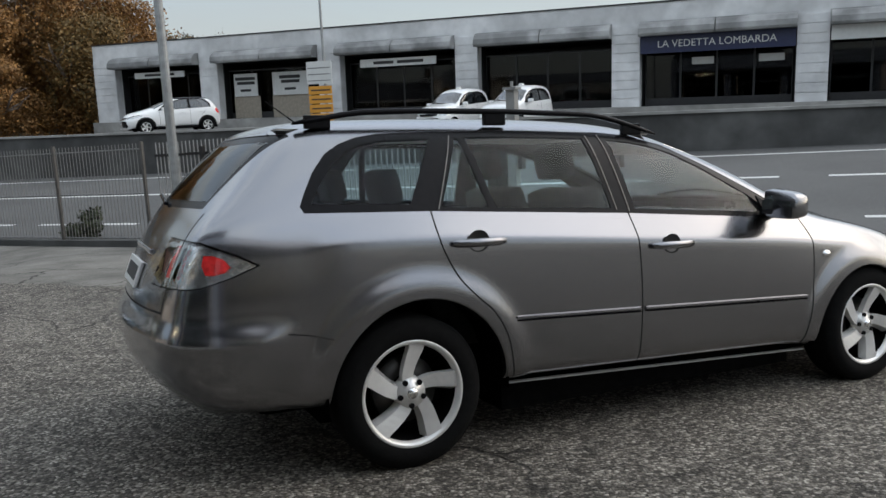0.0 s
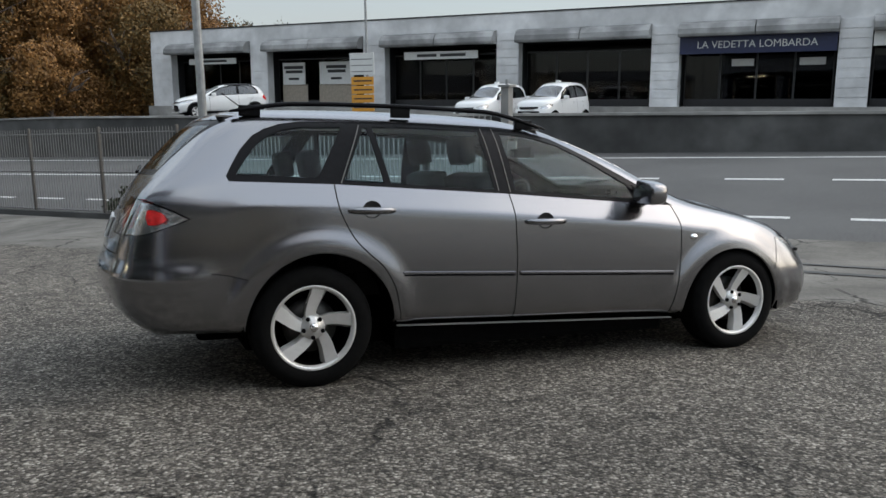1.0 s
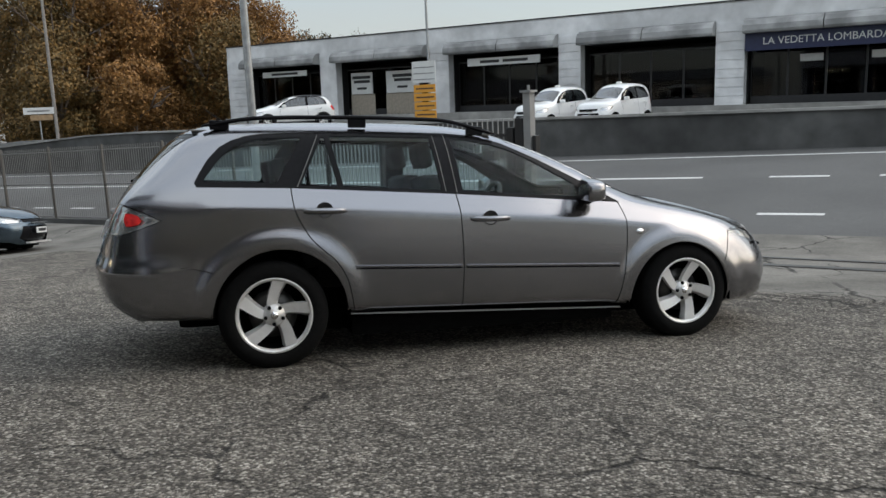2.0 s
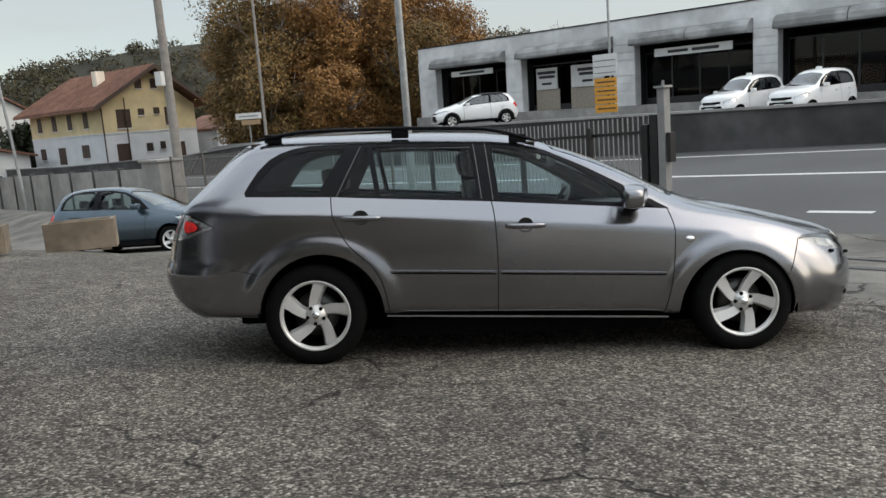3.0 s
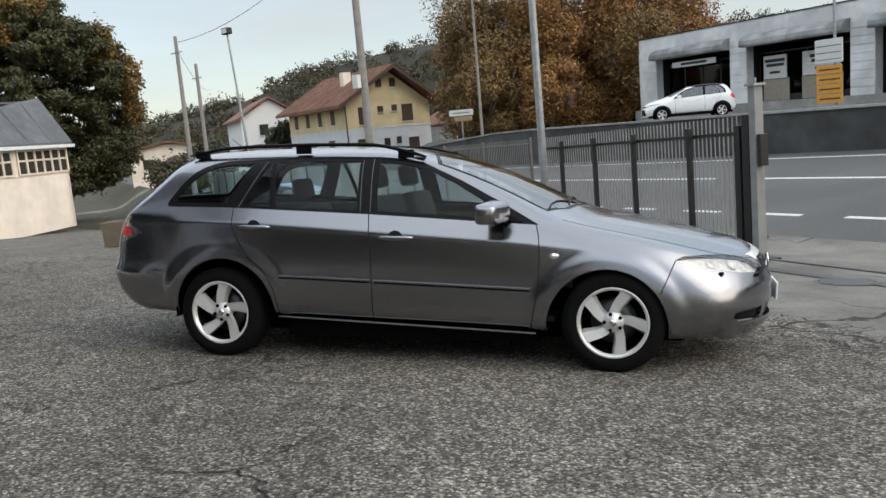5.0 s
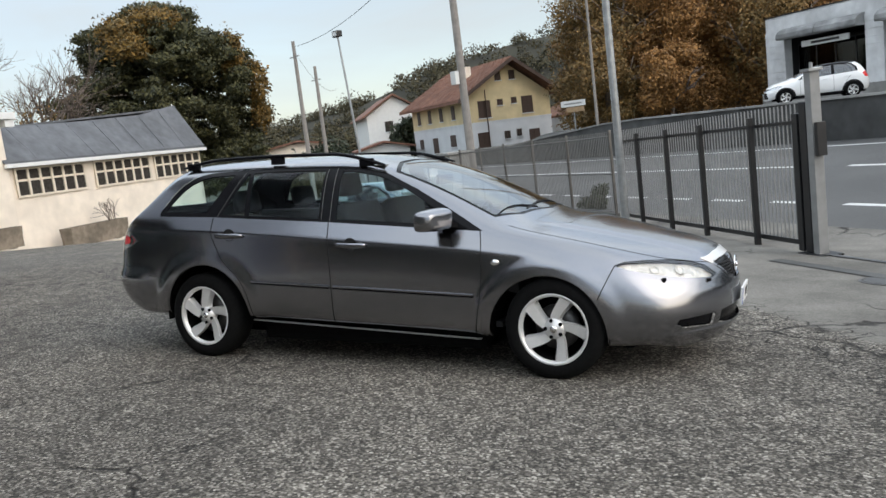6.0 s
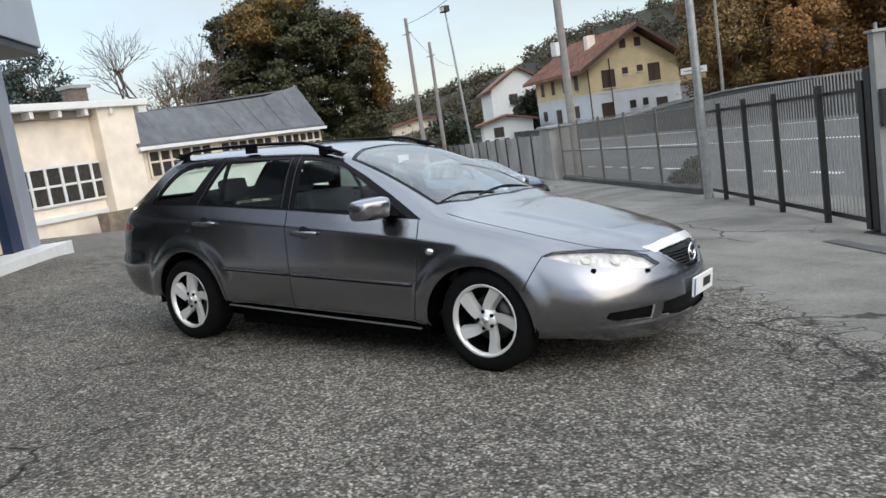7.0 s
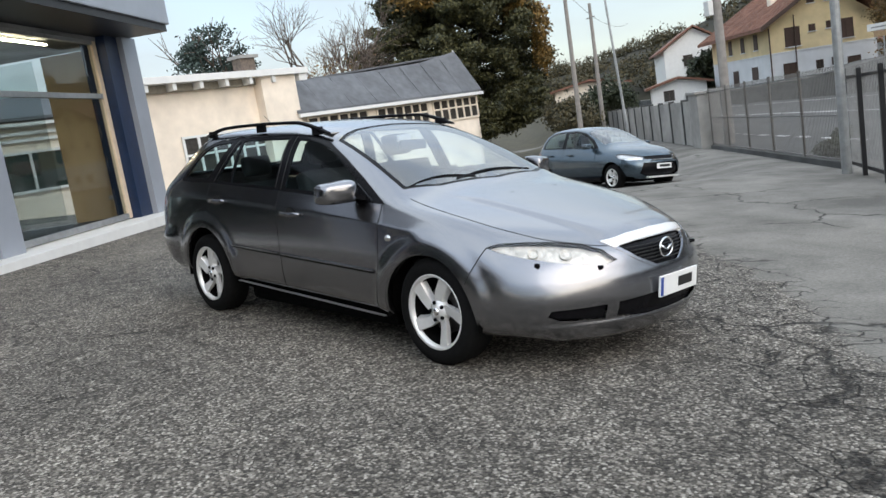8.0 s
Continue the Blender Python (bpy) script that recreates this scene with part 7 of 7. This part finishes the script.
    part("hatch_handle_bar", boxed(hit.x - 0.012, hit.x + 0.02, -0.29, 0.29, 0.888, 0.91, bevel=0.006), CHROME, body, "bright strip over the plate")
    part("rear_wiper", tubed((-0.80, 0.0, 1.085), (-0.775, 0.38, 1.115), 0.009), BLACK_TRIM, body, "black rear wiper")
    bm = tubed((0.05, -0.3, 1.44), (-0.09, -0.3, 1.54), 0.004, 0.002)
    bmesh.ops.transform(bm, matrix=Matrix.Translation((-0.25, 0.3, 0.0)), verts=bm.verts[:])
    part("aerial", bm, BLACK_TRIM, body, "thin black roof aerial")


def wheels_and_wells(car):
    for name, x, sg in (("wheel", 0.0, -1), ("wheel", 2.675, -1), ("wheel", 0.0, 1), ("wheel", 2.675, 1)):
        wheel(car, pose(x, sg * 0.765, 0.312, 0, -9 if x == 0 else 7, 0 if sg < 0 else 180))
    for sg in (-1, 1):
        for cx, cz, r in ((0.045, 0.315, 0.395), (2.635, 0.275, 0.38)):
            bm = bmesh.new()
            pts = circle(cx, cz, r, 24, -6, 186)
            outer = [bm.verts.new((x, sg * 0.86, z)) for x, z in pts]
            inner = [bm.verts.new((x, sg * 0.5, z)) for x, z in pts]
            for k in range(len(pts) - 1):
                bm.faces.new((outer[k], outer[k + 1], inner[k + 1], inner[k]))
            bm.faces.new(inner)
            part("wheel_well", bm, WELL_SHADE_BLACK, car, "dark wheel arch liner", smooth=False)
    part("rear_valance", boxed(-0.54, -0.28, -0.5, 0.5, 0.2, 0.31, bevel=0.05), WELL_SHADE_BLACK, car, "black rear valance")
    # pan and underbody sit low and wide to keep light from under the car
    part("floor_pan", boxed(0.46, 2.2, -0.75, 0.75, 0.14, 0.26, bevel=0.03), WELL_SHADE_BLACK, car, "floor pan blackened for underside shade")
    part("underbody", boxed(-0.3, 3.1, -0.55, 0.55, 0.145, 0.29, bevel=0.03), WELL_SHADE_BLACK, car, "underbody blackened for underside shade")


def seat(parent, x, y, w, top, rest=True):
    s = new("seat")
    s.parent = parent
    s["label"] = "dark cloth car seat with a headrest"
    part("cushion", boxed(x - 0.02, x + 0.5, y - w / 2, y + w / 2, 0.42, 0.60, bevel=0.05), SEAT_CLOTH, s, smooth=True)
    bm = bmesh.new()
    box(bm, -0.07, 0.07, -w / 2, w / 2, 0, top - 0.56, bevel=0.05)
    bmesh.ops.transform(bm, matrix=pose(x - 0.02, y, 0.55, 0, -16, 0), verts=bm.verts[:])
    part("backrest", bm, SEAT_CLOTH, s, smooth=True)
    if rest:
        for yy in ((y,) if w < 0.8 else (y - 0.38, y + 0.38)):
            bm = bmesh.new()
            box(bm, -0.05, 0.05, -0.12, 0.12, 0, 0.165, bevel=0.048)
            bmesh.ops.transform(bm, matrix=pose(x - 0.2, yy, top + 0.02, 0, -12, 0), verts=bm.verts[:])
            part("headrest", bm, SEAT_CLOTH, s, smooth=True)


def cabin(car):
    c = new("cabin")
    c.parent = car
    c["label"] = "dark cloth interior"
    part("tub_floor", boxed(0.44, 2.3, -0.72, 0.72, 0.285, 0.32), DASH, c)
    part("boot_floor", boxed(-0.6, 0.43, -0.48, 0.48, 0.5, 0.52), DASH, c)
    for sg in (-1, 1):
        part("door_lining", boxed(0.47, 2.22, sg * 0.77 - 0.02, sg * 0.77 + 0.02, 0.32, 0.9, bevel=0.01), DASH, c)
        part("boot_lining", boxed(-0.6, 0.46, sg * 0.70 - 0.03, sg * 0.70 + 0.03, 0.75, 1.0, bevel=0.01), DASH, c)
    part("load_cover", boxed(-0.68, 0.02, -0.66, 0.66, 0.93, 0.95), SEAT_CLOTH, c)
    seat(c, 1.22, -0.36, 0.5, 1.12)
    seat(c, 1.22, 0.36, 0.5, 1.12)
    seat(c, 0.30, 0.0, 1.25, 1.03)
    bm = bmesh.new()
    prism(bm, [(1.92, -0.72, 0.62), (1.9, -0.72, 0.83), (1.98, -0.72, 0.915), (2.3, -0.72, 0.925), (2.42, -0.72, 0.85), (2.42, -0.72, 0.5)], (0, 1.44, 0))
    part("dashboard", bm, DASH, c)
    bm = bmesh.new()
    rings = []
    for k in range(28):
        a = 2 * math.pi * k / 28
        cen, out = Vector((0, 0.185 * math.cos(a), 0.185 * math.sin(a))), Vector((0, math.cos(a), math.sin(a)))
        rings.append([bm.verts.new(cen + out * (0.015 * math.cos(b)) + Vector((0.015 * math.sin(b), 0, 0))) for b in (0, 1.05, 2.1, 3.14, 4.2, 5.24)])
    rings.append(rings[0])
    ring_of(bm, rings, False)
    box(bm, -0.02, 0.03, -0.17, 0.17, -0.035, 0.035, bevel=0.01)
    box(bm, -0.025, 0.04, -0.07, 0.07, -0.08, 0.06, bevel=0.02)
    sw = part("steering_wheel", bm, DASH, c, "dark steering wheel", smooth=True)
    sw.matrix_basis = pose(1.72, 0.36, 0.86, 0, 24, 0)
    part("rear_view_mirror", boxed(1.60, 1.63, -0.12, 0.12, 1.19, 1.26, bevel=0.01), DASH, c)
    part("tax_disc", boxed(1.52, 1.53, -0.06, 0.06, 1.245, 1.30), SIGN_WHITE, c, "pale sticker behind the windscreen")
    bm = bmesh.new()
    prism(bm, [(-0.42, -0.52, 1.375), (1.42, -0.56, 1.345), (1.42, 0.56, 1.345), (-0.42, 0.52, 1.375)], (0, 0, 0.008))
    part("headlining", bm, LINING, c, "pale headlining")


estate_car()


# ---- other parked cars ----
def on_slope(x, y, yaw, z=None):
    """A pose on the ground, tilted with its slope."""
    h = ground_z
    nrm = Vector((-(h(x + 0.5, y) - h(x - 0.5, y)), -(h(x, y + 0.5) - h(x, y - 0.5)), 1.0)).normalized()
    f = Vector((math.cos(radians(yaw)), math.sin(radians(yaw)), 0))
    f = (f - nrm * f.dot(nrm)).normalized()
    left = nrm.cross(f)
    m = Matrix((f, left, nrm)).transposed().to_4x4()
    m.translation = (x, y, h(x, y) if z is None else z)
    return m


def hatchback(name, label, paint, m, sx=1.0, sy=1.0, sz=1.0, detail=2, roof_bar=False, arches=False, glass=None, dark_roof=False, boxy=False):
    car = thing(name, label, "car", m)
    xs = (-0.46, -0.25, -0.05, 0.5, 1.0, 1.35, 1.75, 2.1, 2.45, 2.72, 2.9)
    belt = (0.97, 1.0, 0.99, 0.955, 0.93, 0.915, 0.895, 0.88, 0.85, 0.79, 0.71)
    wide = (0.70, 0.77, 0.795, 0.795, 0.795, 0.795, 0.795, 0.80, 0.80, 0.77, 0.68)
    side = []
    for k, x in enumerate(xs):
        end = -0.05 if k == 0 else (0.06 if k == 10 else 0.0)
        b, w = belt[k], wide[k]
        side.append([(x + end * 0.2, w * 0.93, 0.26), (x + end, w * 0.985, 0.38), (x + end, w, 0.56), (x + end * 0.8, w * 0.985, b - 0.17), (x, w * 0.92, b)])
    top = [
        [(-0.47, 0.56, 0.99), (-0.52, 0.3, 1.0), (-0.53, 0.0, 1.0)], [(-0.32, 0.57, 1.25), (-0.38, 0.3, 1.28), (-0.4, 0.0, 1.29)],
        [(-0.1, 0.56, 1.42), (-0.17, 0.33, 1.455), (-0.19, 0.0, 1.465)], [(0.5, 0.575, 1.45), (0.5, 0.34, 1.48), (0.5, 0.0, 1.49)],
        [(1.0, 0.575, 1.43), (1.0, 0.34, 1.465), (1.0, 0.0, 1.475)], [(1.35, 0.59, 1.36), (1.33, 0.36, 1.4), (1.3, 0.0, 1.415)],
        [(1.75, 0.62, 1.16), (1.8, 0.38, 1.2), (1.85, 0.0, 1.22)], [(2.1, 0.62, 0.96), (2.2, 0.4, 1.0), (2.26, 0.0, 1.01)],
        [(2.45, 0.6, 0.91), (2.5, 0.38, 0.945), (2.52, 0.0, 0.955)], [(2.72, 0.56, 0.85), (2.8, 0.34, 0.88), (2.83, 0.0, 0.89)],
        [(2.93, 0.48, 0.76), (3.03, 0.26, 0.785), (3.06, 0.0, 0.79)],
    ]
    if boxy:
        top = [
            [(-0.49, 0.6, 1.0), (-0.54, 0.32, 1.01), (-0.55, 0.0, 1.01)], [(-0.44, 0.61, 1.27), (-0.48, 0.33, 1.3), (-0.49, 0.0, 1.31)],
            [(-0.3, 0.6, 1.45), (-0.36, 0.36, 1.485), (-0.38, 0.0, 1.49)], [(0.5, 0.61, 1.49), (0.5, 0.36, 1.52), (0.5, 0.0, 1.53)],
            [(1.0, 0.61, 1.47), (1.0, 0.36, 1.505), (1.0, 0.0, 1.515)], [(1.34, 0.62, 1.39), (1.32, 0.38, 1.43), (1.3, 0.0, 1.44)],
            [(1.66, 0.65, 1.17), (1.7, 0.4, 1.21), (1.73, 0.0, 1.22)], [(1.92, 0.68, 0.98), (2.0, 0.42, 1.02), (2.04, 0.0, 1.03)],
            [(2.45, 0.66, 0.93), (2.48, 0.4, 0.97), (2.5, 0.0, 0.98)], [(2.78, 0.62, 0.89), (2.84, 0.38, 0.92), (2.86, 0.0, 0.93)],
            [(2.97, 0.54, 0.82), (3.05, 0.3, 0.845), (3.07, 0.0, 0.85)],
        ]
    rear = [[(-0.58, 0.54, 0.82), (-0.6, 0.3, 0.82), (-0.61, 0.0, 0.82)], [(-0.62, 0.54, 0.58), (-0.65, 0.3, 0.58), (-0.66, 0.0, 0.58)], [(-0.6, 0.53, 0.38), (-0.63, 0.3, 0.38), (-0.64, 0.0, 0.38)], [(-0.54, 0.5, 0.27), (-0.56, 0.3, 0.27), (-0.56, 0.0, 0.27)]]
    front = [[(3.02, 0.52, 0.6), (3.12, 0.28, 0.62), (3.15, 0.0, 0.62)], [(3.06, 0.54, 0.5), (3.16, 0.29, 0.5), (3.19, 0.0, 0.5)], [(3.05, 0.54, 0.34), (3.15, 0.29, 0.34), (3.18, 0.0, 0.34)], [(2.98, 0.52, 0.22), (3.07, 0.28, 0.22), (3.1, 0.0, 0.22)]]
    sc = lambda p: (p[0] * sx, p[1] * sy, p[2] * sz)
    bm = skin_from_cage([[sc(p) for p in r] for r in side], [[sc(p) for p in r] for r in top], [[sc(p) for p in r] for r in front], [[sc(p) for p in r] for r in rear], detail)
    keep_skin(bm)
    XZ, YX, YZ = (0, 2), (1, 0), (1, 2)
    xz = lambda poly: [(x * sx, z * sz) for x, z in poly]
    yx = lambda poly: [(y * sy, x * sx) for y, x in poly]
    yz = lambda poly: [(y * sy, z * sz) for y, z in poly]
    body = new("body")
    body.parent = car
    R = 0.285 * (sz + sx) / 2
    for sg in (-1, 1):
        for cx in (0.0, 2.4):
            fs = cut(bm, circle(cx * sx, R, R * 1.2, 24), XZ, lambda f, sg=sg: f.calc_center_median().y * sg > 0.45 * sy and f.calc_center_median().z < 0.8 * sz)
            bmesh.ops.delete(bm, geom=fs, context="FACES")
            bmw = bmesh.new()
            pts = circle(cx * sx, R, R * 1.22, 16, -6, 186)
            outer = [bmw.verts.new((x, sg * 0.775 * sy, z)) for x, z in pts]
            inner = [bmw.verts.new((x, sg * 0.45 * sy, z)) for x, z in pts]
            for k in range(len(pts) - 1):
                bmw.faces.new((outer[k], outer[k + 1], inner[k + 1], inner[k]))
            bmw.faces.new(inner)
            part("wheel_well", bmw, WELL_SHADE_BLACK, car)
        flank = lambda f, sg=sg: f.calc_center_median().y * sg > 0.42 * sy
        for nm, poly in (("rear_side_window", [(-0.12, 1.05), (0.62, 1.01), (0.62, 1.37), (0.3, 1.38), (0.05, 1.33), (-0.1, 1.2)]), ("front_side_window", [(0.72, 1.0), (1.78, 0.96), (1.6, 1.13), (1.3, 1.29), (1.0, 1.355), (0.72, 1.37)])):
            fs = cut(bm, xz(poly), XZ, flank)
            panel(nm, lift_out(bm, fs, 0.004, 0.004), (glass or GLASS_TINT), body)
        fs = cut(bm, xz([(-0.2, 1.03), (1.92, 0.935), (1.66, 1.15), (1.33, 1.315), (1.0, 1.385), (0.3, 1.405), (0.0, 1.36), (-0.17, 1.2)]), XZ, flank)
        panel("window_surround", lift_out(bm, fs, 0.008, 0.002), BLACK_TRIM, body)
        corner = lambda f, sg=sg: f.calc_center_median().x > 2.3 * sx and f.calc_center_median().y * sg > 0.3 * sy
        fs = cut(bm, xz([(2.5, 0.76), (2.62, 0.68), (2.85, 0.63), (3.03, 0.63), (3.0, 0.7), (2.85, 0.75), (2.65, 0.79)]), XZ, corner)
        lens = lift_out(bm, fs)
        bowl = lens.copy()
        bowl.normal_update()
        for vv in bowl.verts:
            vv.co -= vv.normal * 0.03
        thicken(lens, 0.004)
        lamp = panel("headlamp", lens, LENS_CLEAR, body, "clear headlamp")
        panel("reflector", bowl, LAMP_SILVER, lamp)
        fs = cut(bm, xz([(-0.34, 0.9), (-0.42, 0.98), (-0.8, 1.0), (-0.8, 0.72), (-0.45, 0.76)]), XZ, lambda f, sg=sg: f.calc_center_median().x < -0.25 * sx and f.calc_center_median().y * sg > 0.5 * sy)
        panel("tail_lamp", lift_out(bm, fs, 0.004, 0.0), LAMP_RED, body, "red tail lamp")
        for a, b in ((0.66, 1.0), (1.85, 0.9), (0.24, 0.9)):
            ribbon("shut_line", xz([(a - (0.2 if a < 0.5 else 0), b), (a, 0.6), (a + 0.01, 0.30)]), 0.01, "near" if sg < 0 else "far", GAP_DARK, body)
        if arches:
            for cx in (0.0, 2.4):
                ribbon("arch_cladding", [(cx * sx + R * 1.27 * math.cos(radians(q)), R + R * 1.27 * math.sin(radians(q))) for q in range(-5, 186, 10)], 0.07, "near" if sg < 0 else "far", DARK_PLASTIC, body, "black wheel arch cladding", lift=0.004)
        for hx, hz in ((0.2, 0.86), (0.95, 0.84)):
            part("door_handle", boxed((hx - 0.09) * sx, (hx + 0.09) * sx, sg * 0.80 * sy - 0.02, sg * 0.80 * sy + 0.025, (hz - 0.015) * sz, (hz + 0.015) * sz, bevel=0.008), paint, body)
        bmm = boxed(1.62 * sx, 1.78 * sx, sg * 0.86 * sy - 0.09, sg * 0.86 * sy + 0.09, 0.94 * sz, 1.06 * sz, bevel=0.03)
        part("door_mirror", bmm, paint, body, smooth=True)
        part("sill_trim", prismed([(0.36 * sx, sg * 0.74 * sy, 0.2 * sz), (0.36 * sx, sg * 0.803 * sy, 0.22 * sz), (0.36 * sx, sg * 0.803 * sy, 0.3 * sz), (0.36 * sx, sg * 0.74 * sy, 0.3 * sz)], (1.68 * sx, 0, 0)), BLACK_TRIM, body, "black sill trim")
    ws = yx([(-0.6, 2.02), (0.0, 2.2), (0.6, 2.02), (0.54, 1.42), (0.0, 1.34), (-0.54, 1.42)])
    fs = cut(bm, ws, YX, lambda f: f.calc_center_median().z > 0.9 * sz)
    panel("windscreen", lift_out(bm, fs, 0.004, 0.003), (glass or GLASS_CLEAR), body, "clear windscreen")
    fs = cut(bm, yz([(-0.5, 1.04), (0.5, 1.04), (0.47, 1.38), (-0.47, 1.38)]), YZ, lambda f: f.calc_center_median().x < -0.1 * sx)
    panel("rear_window", lift_out(bm, fs, 0.004, 0.003), (glass or GLASS_TINT), body)
    nose = lambda f: f.calc_center_median().x > 2.8 * sx
    fs = cut(bm, yz([(-0.38, 0.27), (-0.54, 0.34), (-0.46, 0.56), (0.46, 0.56), (0.54, 0.34), (0.38, 0.27)]), YZ, nose)
    panel("lower_grille", lift_out(bm, fs, 0.0, 0.03), BLACK_TRIM, body, "black lower grille")
    fs = cut(bm, yz([(-0.40, 0.63), (-0.42, 0.70), (0.42, 0.70), (0.40, 0.63)]), YZ, nose)
    panel("upper_grille", lift_out(bm, fs, 0.0, 0.015), BLACK_TRIM, body, "black upper grille")
    if dark_roof:
        fs = cut(bm, yx([(-0.52, -0.12), (0.52, -0.12), (0.54, 1.1), (0.5, 1.38), (-0.5, 1.38), (-0.54, 1.1)]), YX, lambda f: f.calc_center_median().z > 1.38 * sz)
        panel("roof_panel", lift_out(bm, fs, 0.006), BLACK_TRIM, body, "black roof panel")
    panel("bodyshell", bm, paint, body)
    part("grille_bar", boxed(3.14 * sx, 3.17 * sx, -0.3 * sy, 0.3 * sy, 0.61 * sz, 0.63 * sz), CHROME, body)
    pl = part("number_plate", boxed(3.185 * sx, 3.195 * sx, -0.2, 0.2, 0.42 * sz, 0.42 * sz + 0.11), PLATE_WHITE, body, "white number plate")
    part("bar_of_writing", boxed(3.1955 * sx, 3.197 * sx, -0.13, 0.16, 0.42 * sz + 0.03, 0.42 * sz + 0.085), INK, pl)
    part("bumper_lip", boxed(3.08 * sx, 3.165 * sx, -0.42 * sy, 0.42 * sy, 0.235 * sz, 0.27 * sz, bevel=0.01), ALLOY, body, "silver lip under the grille")
    part("underbody", boxed(-0.45 * sx, 2.85 * sx, -0.55 * sy, 0.55 * sy, 0.17 * sz, 0.26 * sz), WELL_SHADE_BLACK, car)
    part("cabin_floor", boxed(-0.4 * sx, 2.2 * sx, -0.66 * sy, 0.66 * sy, 0.3 * sz, 0.75 * sz, bevel=0.05), SEAT_CLOTH, car)
    for x, y in ((1.0, -0.34), (1.0, 0.34), (0.2, -0.34), (0.2, 0.34)):
        part("seat_back", boxed((x - 0.09) * sx, (x + 0.03) * sx, (y - 0.22) * sy, (y + 0.22) * sy, 0.7 * sz, 1.05 * sz, bevel=0.04), SEAT_CLOTH, car)
        part("headrest", boxed((x - 0.11) * sx, (x - 0.02) * sx, (y - 0.11) * sy, (y + 0.11) * sy, 1.06 * sz, 1.22 * sz, bevel=0.03), SEAT_CLOTH, car)
    for x, sg in ((0, -1), (2.4, -1), (0, 1), (2.4, 1)):
        wheel(car, pose(x * sx, sg * 0.69 * sy, R, 0, 10 + 31 * x, 0 if sg < 0 else 180), R, 0.17 * sy, R * 0.66, 5)
    if roof_bar:
        part("roof_beacon", boxed(0.75 * sx, 0.9 * sx, -0.09, 0.09, 1.465 * sz, 1.465 * sz + 0.14, bevel=0.02), WHITE_PAINT, body, "small white roof sign")
        part("door_stripe", boxed(0.2 * sx, 1.7 * sx, -0.806 * sy, -0.80 * sy, 0.6 * sz, 0.72 * sz), CHROME, body)
    return car


hatchback("small_hatchback", "dark blue-grey small hatchback parked by the fence", CAR_TEAL, on_slope(-11.05, 12.6, 11, ground_z(-11.05, 12.6) - 0.06), detail=3)
hatchback("white_suv", "white crossover car parked before the shops", CAR_WHITE, Matrix.Translation(rd(-25.9, 33.0, 0.85)) @ pose(0, 0, 0, 0, 0, 212), 1.18, 1.15, 1.12, arches=True, glass=GLASS_FAR, dark_roof=True)
hatchback("service_car", "white compact service car with a small roof sign", CAR_WHITE, Matrix.Translation(rd(-12.5, 34.4, 0.36)) @ pose(0, 0, 0, 0, 0, 236), 1.06, 1.06, 1.22, roof_bar=True, glass=GLASS_FAR, boxy=True)
hatchback("service_car", "white compact service car with a small roof sign", CAR_WHITE, Matrix.Translation(rd(-9.7, 34.4, 0.36)) @ pose(0, 0, 0, 0, 0, 236), 1.06, 1.06, 1.22, roof_bar=True, glass=GLASS_FAR, boxy=True)
